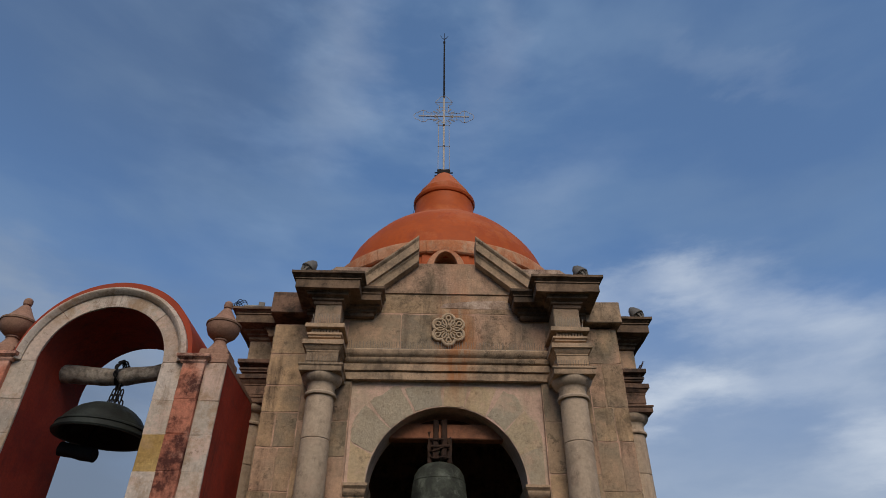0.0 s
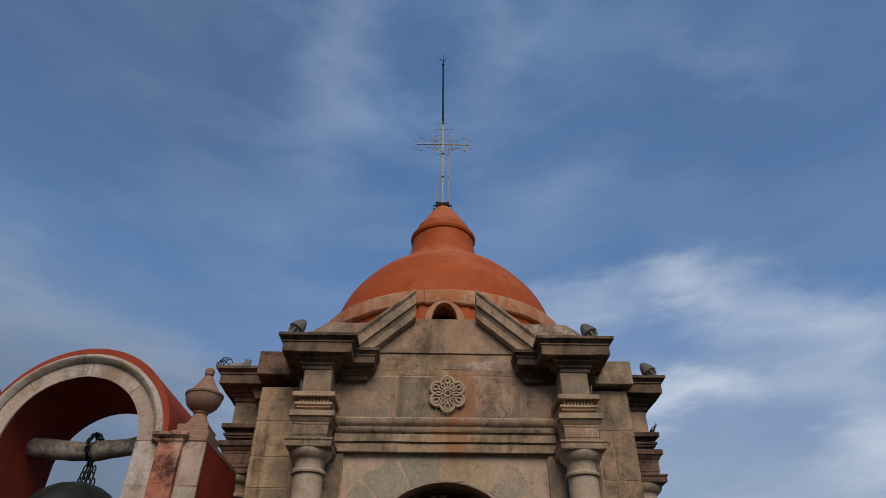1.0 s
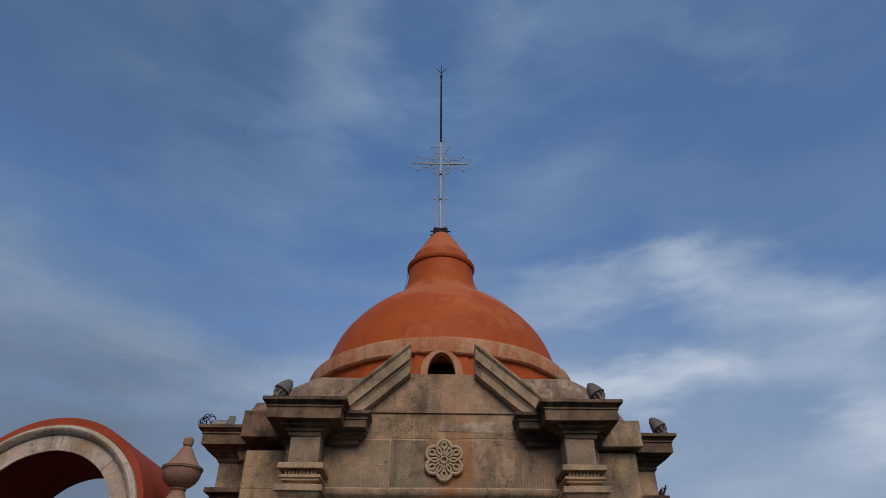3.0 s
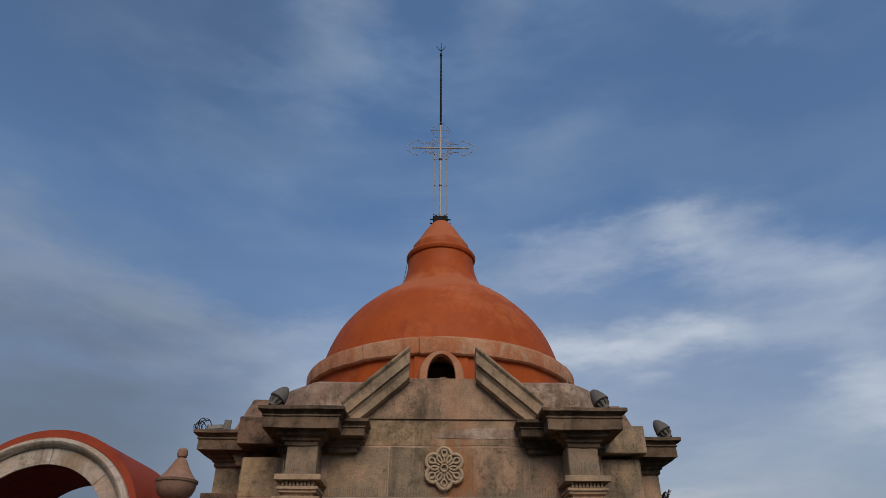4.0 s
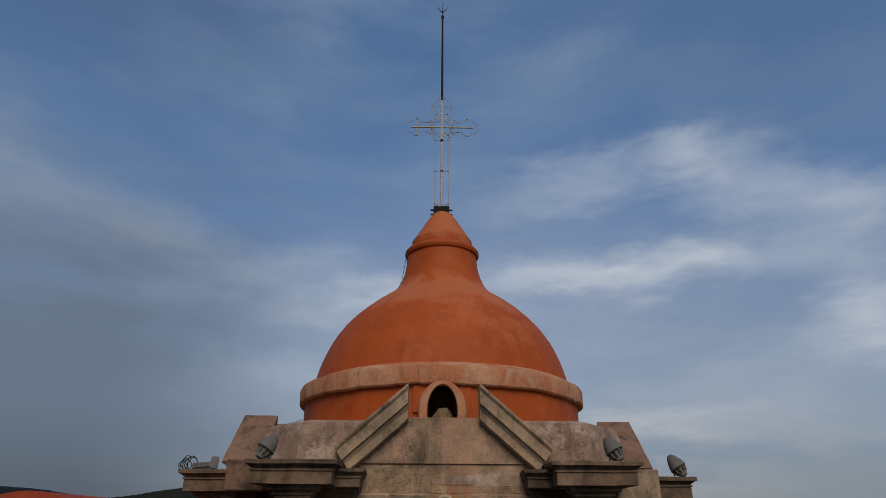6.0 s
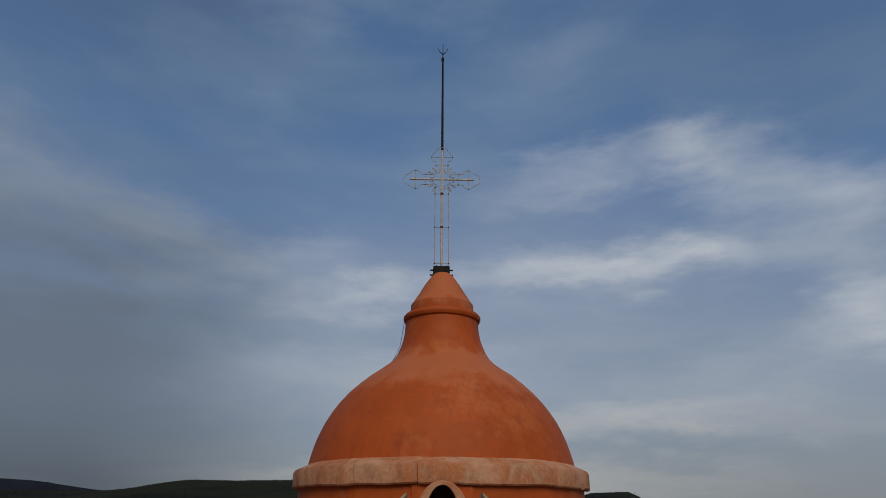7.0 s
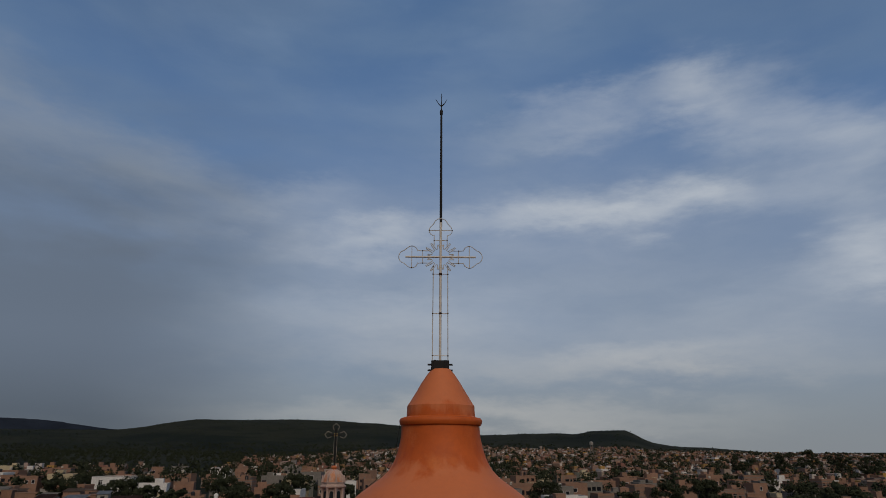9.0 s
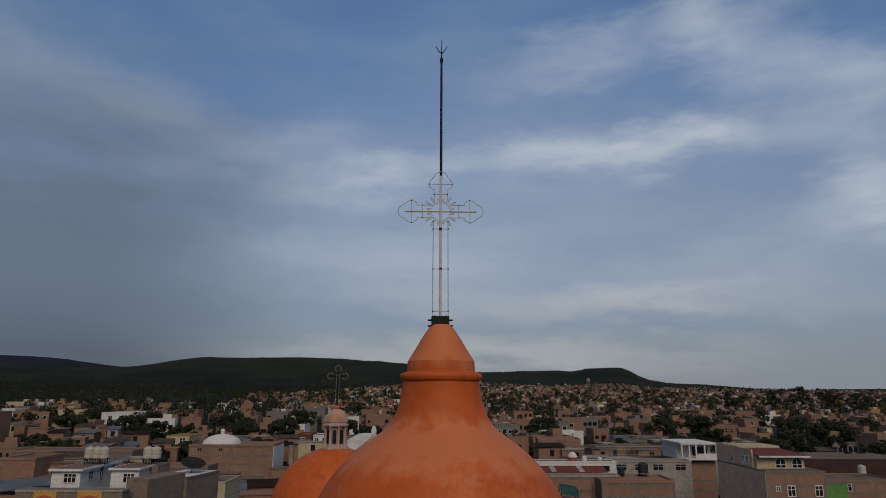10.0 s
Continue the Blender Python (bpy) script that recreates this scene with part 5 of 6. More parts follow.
TANK_BLACK = material("black_plastic_tank", [(0.012, 0.012, 0.013), (0.022, 0.022, 0.022)], 1.0, 0.6, 0.0, 8)
BLOCK = material("brown_concrete_block", [(0.13, 0.105, 0.085), (0.21, 0.16, 0.125), (0.165, 0.13, 0.105)], 0.5, 0.95, 0.05, 5, streaks=0.7, streak_col=(0.08, 0.064, 0.052), coords="World", spec=0.04, stain=0.4, stain_col=(0.11, 0.085, 0.068))
PALE_CONCRETE = material("pale_grey_concrete", [(0.20, 0.185, 0.165), (0.31, 0.285, 0.25), (0.25, 0.23, 0.205)], 0.4, 0.95, 0.05, 4, streaks=0.6, streak_col=(0.13, 0.118, 0.10), coords="World", spec=0.04, stain=0.4, stain_col=(0.15, 0.135, 0.115))
TILE = material("orange_roof_tile", [(0.30, 0.075, 0.03), (0.42, 0.12, 0.05)], 1.5, 0.85, 0.1, 8, coords="World", spec=0.1, stain=0.3)
GREEN_WALL = material("bright_green_paint", [(0.09, 0.19, 0.05), (0.12, 0.24, 0.07)], 0.5, 0.85, 0.0, 4, coords="World", spec=0.04)
TEAL = material("teal_sheet", [(0.05, 0.13, 0.13), (0.08, 0.18, 0.17)], 0.8, 0.6, 0.0, 5, coords="World", spec=0.04)
# for window panes, and for flat panels that stand for unlit openings
GLASS_AND_SHADE = glass_material("dark_window_and_shade", (0.012, 0.013, 0.015))
FAR_LEAF = material("dark_tree_leaves", [(0.018, 0.023, 0.013), (0.031, 0.037, 0.021), (0.050, 0.056, 0.031)], 0.5, 0.9, 0.0, 2.0, isle=True, vary=0.6, coords="World", spec=0.04)
BROWN_ROOF = material("dark_brown_sheet_roof", [(0.045, 0.026, 0.022), (0.07, 0.042, 0.034)], 0.4, 0.9, 0.0, 4, coords="World", spec=0.04)
DECK = material("dusty_roof_deck", [(0.105, 0.08, 0.064), (0.175, 0.13, 0.10), (0.135, 0.098, 0.076)], 0.25, 0.95, 0.0, 3, coords="World", spec=0.04, stain=0.5, stain_col=(0.06, 0.052, 0.045))
BARK = material("dark_bark", [(0.035, 0.028, 0.02), (0.06, 0.048, 0.035)], 2.0, 0.95, 0.2, 10)


def quad_box(verts, faces, cx, cy, w, d, z0, z1, rot):
    """Appends a box's vertices and faces to the lists."""
    c, s = math.cos(rot), math.sin(rot)
    i = len(verts)
    for z in (z0, z1):
        for u, v in ((-w / 2, -d / 2), (w / 2, -d / 2), (w / 2, d / 2), (-w / 2, d / 2)):
            verts.append((cx + u * c - v * s, cy + u * s + v * c, z))
    faces.extend([(i + 4, i + 5, i + 6, i + 7), (i, i + 1, i + 5, i + 4), (i + 1, i + 2, i + 6, i + 5), (i + 2, i + 3, i + 7, i + 6), (i + 3, i, i + 4, i + 7)])


def mesh_from(name, verts, faces, mat, label, category, kind="stuff"):
    me = bpy.data.meshes.new(name)
    me.from_pydata(verts, [], faces)
    me.materials.append(mat)
    return tagged(new(name, me), label, category, kind=kind)


def town_edge(az):
    """How far out the houses reach on a bearing; woodland lies beyond."""
    return 1620 - 760 * smooth(0, 12, -az) - 400 * smooth(12, 20, -az) + 160 * noise.noise(Vector((az * 0.13, 0, 0)))


def far_town():
    rnd = random.Random(77)
    hv, hf, wv, wf, tv, tf = [], [], [], [], [], []
    made = 0
    while made < 7000:
        d = math.sqrt(rnd.uniform(390 ** 2, 1700 ** 2))
        az = rnd.uniform(-42, 42)
        x, y = d * math.sin(radians(az)), d * math.cos(radians(az))
        if d > town_edge(az) and (az < 0 or rnd.random() < 0.99):
            continue
        if noise.noise(Vector((x * 0.006, y * 0.006, 4.0))) < -0.25 and rnd.random() < 0.75:
            continue
        rot = radians(12) + (0 if rnd.random() < 0.6 else math.pi / 2) + rnd.gauss(0, 0.12)
        w, dep, h = rnd.uniform(3, 7.5), rnd.uniform(4, 8), rnd.choice((2.2, 2.4, 2.6, 2.8, 3.0, 3.2, 4.8, 5.4))
        z = height(x, y)
        quad_box(hv, hf, x, y, w, dep, z - 2, z + h, rot)
        c, s = math.cos(rot), math.sin(rot)
        if rnd.random() < 0.42:
            u, v, w2 = rnd.uniform(-w / 5, w / 5), rnd.uniform(-dep / 5, dep / 5), rnd.uniform(2.5, w * 0.6)
            quad_box(hv, hf, x + u * c - v * s, y + u * s + v * c, w2, dep * 0.4, z + h, z + h + rnd.uniform(0.8, 2.6), rot)
        if d < 1350:
            for fl in range(max(1, int(h // 2.8))):
                for u in np.arange(-w / 2 + 1.0, w / 2 - 0.7, rnd.uniform(1.8, 3.0)):
                    if rnd.random() < 0.6:
                        quad_box(wv, wf, x + u * c + (dep / 2) * s, y + u * s - (dep / 2) * c, rnd.uniform(0.9, 1.5), 0.12, z + fl * 2.8 + 0.9, z + fl * 2.8 + rnd.uniform(2.0, 2.4), rot)
        if rnd.random() < 0.22:
            u, v = rnd.uniform(-w / 3, w / 3), rnd.uniform(-dep / 3, dep / 3)
            px, py = x + u * c - v * s, y + u * s + v * c
            k = len(tv)
            for zz in (z + h, z + h + 1.3):
                for j in range(6):
                    tv.append((px + 0.6 * math.cos(j * math.pi / 3), py + 0.6 * math.sin(j * math.pi / 3), zz))
            tf.append(tuple(range(k + 6, k + 12)))
            for j in range(6):
                tf.append((k + j, k + (j + 1) % 6, k + 6 + (j + 1) % 6, k + 6 + j))
        made += 1
    mesh_from("far_houses", hv, hf, MIXED, "crowded brick and rendered houses of a hillside town", "houses")
    mesh_from("far_windows", wv, wf, GLASS_AND_SHADE, "small dark windows of the far houses", "windows")
    mesh_from("far_tanks", tv, tf, TANK_CREAM, "rooftop water tanks of the far houses", "water tanks")


def leaf_clump(verts, faces, c, r, n, rnd, leaf):
    for _ in range(n):
        d = Vector((rnd.gauss(0, 1), rnd.gauss(0, 1), rnd.gauss(0, 1))).normalized()
        p = Vector(c) + Vector((d.x * r, d.y * r, d.z * r * 0.85)) * rnd.uniform(0.55, 1.05)
        u = Vector((rnd.gauss(0, 1), rnd.gauss(0, 1), rnd.gauss(0, 1))).normalized()
        v = u.cross(d).normalized() if abs(u.dot(d)) < 0.95 else u.orthogonal()
        w = u * leaf * rnd.uniform(0.6, 1.3)
        v = v * leaf * rnd.uniform(0.5, 1.0)
        i = len(verts)
        verts.extend([tuple(p - w), tuple(p + v), tuple(p + w), tuple(p - v)])
        faces.append((i, i + 1, i + 2, i + 3))


def far_trees():
    rnd = random.Random(99)
    v, f = [], []
    made = 0
    while made < 5600:
        d = math.sqrt(rnd.uniform(260 ** 2, 1700 ** 2))
        az = rnd.uniform(-42, 42)
        x, y = d * math.sin(radians(az)), d * math.cos(radians(az))
        wood = az < -3 and d > town_edge(az)
        if d > 800 and not wood and rnd.random() < 0.6:
            made += 0.5
            continue
        thick = 0.06 if az > 0 else 0.06 - 0.5 * smooth(4, 20, -az)
        if noise.noise(Vector((x * 0.008, y * 0.008, 9.0))) < thick and rnd.random() < 0.6:
            continue
        z, r = height(x, y), rnd.uniform(1.2, 2.4) if wood else rnd.uniform(1.6, 4.0)
        for k in range(5):
            c = (x + rnd.gauss(0, r * 0.6), y + rnd.gauss(0, r * 0.6), z + r * rnd.uniform(0.9, 2.3))
            leaf_clump(v, f, c, r * rnd.uniform(0.45, 0.7), 26 if d < 700 else 14, rnd, (0.55 if d < 700 else 0.8) * r / 3)
        made += 1
    for _ in range(3600):
        d = rnd.uniform(1300, 2640)
        az = rnd.uniform(-42, 42)
        if az > 18 and rnd.random() < 0.8:
            continue
        x, y = d * math.sin(radians(az)), d * math.cos(radians(az))
        z, r = height(x, y), rnd.uniform(1.6, 3.4)
        leaf_clump(v, f, (x, y, z - r * 0.1), r, 9, rnd, r * 0.5)
    mesh_from("far_trees", v, f, FAR_LEAF, "dark tree crowns between the houses and over the hills", "trees")


far_town()
far_trees()

# ---- nearer buildings ----


def window(parent, m, w, h, frame_mat, bars=2, arched=False):
    """A framed window, proud of the wall by its frame, with glazing bars and a dark pane."""
    t = 0.09
    head = arch_line(w / 2 + t, h, 10)[1:-1] if arched else []
    inner_head = arch_line(w / 2, h, 10)[1:-1] if arched else []
    outer = [(-w / 2 - t, -t), (w / 2 + t, -t), (w / 2 + t, h + (0 if arched else t)), *head, (-w / 2 - t, h + (0 if arched else t))]
    inner = [(-w / 2, 0), (w / 2, 0), (w / 2, h), *inner_head, (-w / 2, h)]
    bm = bmesh.new()
    loops = [[bm.verts.new((x, y, z)) for x, z in ring] for ring, y in ((outer, 0.05), (outer, -0.06), (inner, -0.06), (inner, 0.05))]
    n = len(outer)
    for a_, b_ in zip(loops, loops[1:]):
        for i in range(n):
            bm.faces.new((a_[i], a_[(i + 1) % n], b_[(i + 1) % n], b_[i]))
    win = part("window", bm, frame_mat, parent, m=m)
    part("pane", prism(inner, -0.012, 0.03), GLASS_AND_SHADE, win)
    for k in range(1, bars):
        x = -w / 2 + w * k / bars
        part("bar", new_box(x - 0.035, x + 0.035, -0.05, 0.04, 0, h + (w / 2 - 0.02 if arched else 0)), frame_mat, win)
    if bars > 1:
        part("bar", new_box(-w / 2, w / 2, -0.046, 0.04, h * 0.6, h * 0.6 + 0.06), frame_mat, win)
    return win


def building(label, x0, x1, y0, depth, top, mat, rot=0.0, wins=(), side=(), beams=False, rim=0.35, frame_mat=None, rim_mat=None, name="house", base=None, category="house", bars=2, deck=None):
    """A flat-roofed house: walls, parapet rim, windows on the front (u, sill, w, h) and on one side (v, sill, w, h, which side)."""
    cx, g = (x0 + x1) / 2, base if base is not None else height((x0 + x1) / 2, y0) - 1.0
    b = thing(name, label, category, m=pose(cx, y0, 0, 0, 0, rot))
    hw = (x1 - x0) / 2
    part("wall", new_box(-hw, hw, 0, depth, g, top - 0.02), mat, b)
    if rim:
        bm = bmesh.new()
        for a in ((-hw - 0.06, hw + 0.06, -0.06, 0.16), (-hw - 0.06, hw + 0.06, depth - 0.16, depth + 0.06), (-hw - 0.06, -hw + 0.16, 0.16, depth - 0.16), (hw - 0.16, hw + 0.06, 0.16, depth - 0.16)):
            box(bm, *a, top - 0.12, top + rim - 0.12)
        part("parapet", bm, rim_mat or mat, b)
    if rim:
        part("roof_deck", new_box(-hw + 0.16, hw - 0.16, 0.16, depth - 0.16, top - 0.02, top + 0.03), deck or DECK, b, "dusty roof deck")
    if beams:
        z = top - 0.3
        while z > g + 1:
            part("tie_beam", new_box(-hw - 0.02, hw + 0.02, -0.025, depth + 0.02, z - 0.12, z + 0.12), CONCRETE, b)
            z -= 1.45
        for u in np.linspace(-hw + 0.1, hw - 0.1, max(2, int((x1 - x0) / 3.2) + 1)):
            part("tie_column", new_box(u - 0.11, u + 0.11, -0.03, 0.05, g, top - 0.1), CONCRETE, b)
    fm = frame_mat or WHITE_WALL
    for u, sill, w, h, *rest in wins:
        window(b, pose(u - cx, -0.004, sill), w, h, fm, bars, bool(rest and rest[0]))
    for v, sill, w, h, s in side:
        window(b, pose(s * (hw + 0.004), v - y0, sill, 0, 0, 90 * s), w, h, fm)
    return b


def water_tank(x, y, z, r, h, mat, label, stand=0.0):
    t = thing("water_tank", label, "water tank", "rooftop water tanks", pose(x, y, z))
    part("tank_body", lathe([(r * 0.98, stand), (r, stand + 0.05), (r, stand + h * 0.30), (r * 0.97, stand + h * 0.33), (r, stand + h * 0.36), (r, stand + h * 0.62), (r * 0.97, stand + h * 0.65),
                             (r, stand + h * 0.68), (r, stand + h * 0.80), (r * 0.86, stand + h * 0.92), (r * 0.4, stand + h)], 24), mat, t)
    part("lid", lathe([(r * 0.34, stand + h * 0.98), (r * 0.34, stand + h * 1.05), (r * 0.2, stand + h * 1.07)], 14), mat, t)
    if stand:
        for a in (0.8, 2.4, 3.9, 5.5):
            part("leg", tube([(r * 0.8 * math.cos(a), r * 0.8 * math.sin(a), 0), (r * 0.8 * math.cos(a), r * 0.8 * math.sin(a), stand)], 0.05, None, 6), BLACK, t)
        part("platform", new_box(-r, r, -r, r, stand - 0.06, stand), BLACK, t)
    return t


CREAM_TANK = "cream plastic water tank on a roof stand"
b = building("small white house with a slab roof and three tanks", -40.0, -36.9, 62, 8.5, -1.95, WHITE_WALL, wins=((-38.0, -3.15, 1.25, 0.85),),
             side=((64.2, -3.1, 0.9, 0.8, 1), (66.6, -3.5, 0.7, 1.5, 1), (69.2, -3.0, 0.9, 0.8, 1)), rim=0.0, bars=3)
part("roof_slab", new_box(-1.85, 1.9, -0.35, 8.9, -1.98, -1.74), WHITE_WALL, b)
part("roof_deck", new_box(-1.65, 1.7, -0.1, 8.6, -1.745, -1.72), DECK, b, "dusty dark roof deck")
for x in (-38.35, -37.45, -36.65):
    water_tank(x, 66.2, -1.74, 0.52, 1.25, TANK_CREAM, CREAM_TANK, 0.65)
b = building("second small white house with a slab roof", -34.6, -31.5, 64, 5, -2.05, WHITE_WALL, wins=((-32.6, -3.35, 1.15, 0.85),), rim=0.0, bars=3)
part("roof_slab", new_box(-1.8, 1.8, -0.3, 5.2, -2.08, -1.86), WHITE_WALL, b)
part("roof_deck", new_box(-1.6, 1.6, -0.05, 5.0, -1.865, -1.84), DECK, b, "dusty dark roof deck")
building("bare brown block house with stained walls", -31.2, -28.6, 60, 6.5, -2.45, BLOCK, rot=-14, rim=0.0)
b = building("low brown block house with a white roof deck", -31.4, -26.6, 66, 7, -3.1, BLOCK, rot=-12, rim=0.1)
part("white_deck", new_box(-2.0, 2.2, 0.3, 6.7, -3.07, -3.02), WHITE_WALL, b, "white painted roof deck")
for x in (-32.2, -31.3):
    water_tank(x, 67.6, -1.9, 0.58, 1.3, TANK_CREAM, CREAM_TANK, 0.7)
tagged(part("terrace_deck", new_box(-33.1, -30.5, 66.6, 70.0, -11, -1.9), BLOCK), "grey block stair head under two tanks", "stair head")
MESH = material("dark_wire_mesh", [(0.035, 0.032, 0.029), (0.055, 0.05, 0.045)], 3, 0.7, 0.0, 30)
dish = thing("satellite_dish", "large dark mesh satellite dish on a roof", "satellite dish", m=pose(-27.6, 69.5, -3.05))
DISH = pose(0, 0, 0.75, 16, 16, 0)
bm = lathe([(0.06, 0.0), (0.5, 0.06), (0.95, 0.22), (1.45, 0.50)], 36, cap=False)
bmesh.ops.solidify(bm, geom=bm.faces[:], thickness=0.012)
part("mesh_bowl", bm, MESH, dish, "dark wire-mesh bowl", DISH)
for k in range(18):
    a = k * math.pi / 9
    part("rib", tube([(r * math.cos(a), r * math.sin(a), z) for r, z in ((0.06, 0.0), (0.5, 0.06), (0.95, 0.22), (1.45, 0.50))], 0.022, None, 5), BLACK, dish, "", DISH)
for r, z in ((0.3, 0.03), (0.6, 0.085), (0.9, 0.2), (1.2, 0.35), (1.45, 0.50)):
    part("hoop", tube([(r * math.cos(a), r * math.sin(a), z) for a in np.linspace(0, 2 * math.pi, 29)[:-1]], 0.02, None, 5, True), BLACK, dish, "", DISH)
part("mast", tube([(0, 0, 0), (0, 0, 0.8)], 0.06, None, 8), BLACK, dish)
b = building("low building with yellow panels and grey stone piers", -41.2, -30.4, 58, 1.6, -3.35, BLOCK, rim=0.2, rim_mat=PALE_CONCRETE)
for u0, u1 in ((-3.5, -1.2), (0.9, 3.4)):
    part("yellow_panel", new_box(u0, u1, -0.10, 0.02, -9, -3.4), YELLOW_WALL, b, "yellow painted panel")
    part("tiled_hood", prism([(u0 + 0.2, -4.4), (u1 - 0.2, -4.4), (u1 - 0.5, -3.95), ((u0 + u1) / 2, -3.75), (u0 + 0.5, -3.95)], -0.7, -0.1), TILE, b, "orange tiled hood")
SHEET = material("blue_grey_roof_sheet", [(0.17, 0.19, 0.215), (0.27, 0.295, 0.325)], 0.5, 0.6, 0.0, 6, streaks=0.5, streak_col=(0.13, 0.10, 0.08), coords="World", spec=0.1)
lean = thing("shed", "low brick shed under a pale blue-grey sheet roof", "shed", m=pose(-45.0, 60, 0))
part("wall", new_box(-4.4, 3.4, 0.2, 7.0, -11, -4.2), BRICK, lean)
for k in range(9):
    bm = bmesh.new()
    x = -4.6 + 0.9 * k
    w = [bm.verts.new(p) for p in ((x, -0.2, -4.12 + 0.05 * k), (x + 0.86, -0.2, -4.07 + 0.05 * k), (x + 0.86, 7.3, -3.62 + 0.05 * k), (x, 7.3, -3.67 + 0.05 * k))]
    bm.faces.new(w)
    bmesh.ops.solidify(bm, geom=bm.faces[:], thickness=0.04)
    part("roof_sheet", bm, SHEET, lean)
building("plain brick house with a flat roof", -56.9, -52.4, 80, 7, -2.95, BRICK, beams=False)
b = building("low red-brown arcade with round arches", -52.2, -45.5, 83, 3, -3.75, BRICK, rim=0.15, rim_mat=RED_ROOF)
for u in (-2.2, -0.2, 1.8):
    # flat dark sheet on the wall in place of the arch's inner shade
    part("arch_opening", prism([(u - 0.75, -6.0), (u + 0.75, -6.0), *arch_line(0.75, -4.95, 10, u)], -0.03, 0.02), GLASS_AND_SHADE, b, "dark arched panel standing for an unlit opening")
building("long plain brick wall house", -46.4, -33.0, 92, 5, -5.3, BRICK, beams=True)
b = building("brick chapel body under a white dome", -42.6, -27.0, 110, 8.4, -3.7, BRICK, beams=True, wins=((-40.6, -4.6, 0.7, 0.7), (-36.8, -4.6, 0.7, 0.7)), name="chapel", category="chapel", frame_mat=BRICK, deck=BRICK)
part("white_dome", lathe([(3.55 * math.cos(t), -3.75 + 1.85 * math.sin(t)) for t in np.linspace(0, 1.5, 14)], 40), WHITE_WALL, b, "white domed roof", pose(-38.0 + 34.8, 4.5, 0))
part("cupola", lathe([(0.55, -2.0), (0.55, -1.9), (0.36, -1.88), (0.36, -1.35), (0.46, -1.3), (0.42, -1.22), (0.26, -1.0), (0.06, -0.9)], 14), WHITE_WALL, b, "small white cupola", pose(-38.0 + 34.8, 4.5, 0))
part("pale_side", new_box(7.75, 7.85, -0.05, 8.4, -11, -3.75), WHITE_WALL, b, "whitewashed side wall")
building("low cream house below the chapel", -27.6, -24.2, 72, 6, -4.45, CREAM_WALL, wins=((-26.7, -5.75, 1.1, 0.9),), rim=0.15)
building("long low brick sheds", -71.2, -50.0, 104, 7, -4.4, BRICK, beams=True)
b = building("small yellow house with a battlemented parapet", -58.6, -53.3, 140, 8, -4.5, CREAM_WALL, wins=((-57.0, -6.2, 1.2, 1.2), (-54.8, -6.2, 1.2, 1.2)), rim=0.2, rim_mat=YELLOW_WALL)
building("long white flat-roofed house", -118.3, -104.0, 230, 12, -3.8, WHITE_WALL, wins=((-115, -6.2, 1.4, 1.4), (-111, -6.2, 1.4, 1.4), (-107, -6.2, 1.4, 1.4)))
building("tall tan brick house", -126, -117.3, 168, 9, -1.2, BRICK, wins=((-124, -3.6, 1.3, 1.4), (-121, -3.6, 1.3, 1.4), (-118.5, -3.6, 1.3, 1.4)))
b = building("white vaulted chapel with a small bellcote", -14.6, -9.0, 120, 12, -3.5, WHITE_WALL, name="chapel", category="chapel", rim=0.0)
part("vault_roof", prism([(2.9 * math.cos(t), -3.6 + 1.0 * math.sin(t)) for t in np.linspace(0, math.pi, 16)], -0.1, 12.1), WHITE_WALL, b)
part("bellcote", prism([(2.0, -3.5), (3.0, -3.5), (3.0, -1.3), (2.8, -0.7), (2.5, -0.4), (2.2, -0.7), (2.0, -1.3)], -0.2, 0.4), WHITE_WALL, b)
building("small red-painted brick house", -30.3, -27.0, 150, 8, -4.75, RED_ROOF, wins=((-29.0, -6.6, 1.0, 1.2),))
building("white two-storey house with dark windows", -26.8, -22.8, 152, 8, -5.1, WHITE_WALL, wins=((-25.9, -6.7, 0.9, 1.1), (-24.0, -6.7, 0.9, 1.1)))
# east side
b = building("long white building with a red sheet awning", 13.6, 28.9, 84, 2.5, -3.0, WHITE_WALL, wins=((17.4, -4.25, 1.2, 0.6), (20.6, -4.25, 1.2, 0.6), (23.8, -4.25, 1.2, 0.6), (27.2, -4.25, 1.2, 0.6)), rim=0.2,
             frame_mat=BLACK)
bm = bmesh.new()
v = [bm.verts.new(p) for p in ((-5.2, -0.1, -2.75), (5.2, -0.1, -2.75), (5.2, -3.0, -3.30), (-5.2, -3.0, -3.30), (-5.2, -0.1, -2.83), (5.2, -0.1, -2.83), (5.2, -3.0, -3.38), (-5.2, -3.0, -3.38))]
for q in ((0, 1, 2, 3), (7, 6, 5, 4), (0, 3, 7, 4), (1, 5, 6, 2), (2, 6, 7, 3), (0, 4, 5, 1)):
    bm.faces.new([v[i] for i in q])
part("sheet_awning", bm, RED_ROOF, b, "dull red sheet awning", pose(0.4, 0, -0.8))
for u in (-2.4, 1.6):
    bm = bmesh.new()
    w = [bm.verts.new(p) for p in ((u, -0.12, -2.73), (u + 0.75, -0.12, -2.73), (u + 0.75, -2.98, -3.275), (u, -2.98, -3.275))]
    bm.faces.new(w)
    bmesh.ops.solidify(bm, geom=bm.faces[:], thickness=0.02)
    part("clear_strip", bm, WHITE_WALL, b, "translucent pale roof strip", pose(0, 0, -0.79))
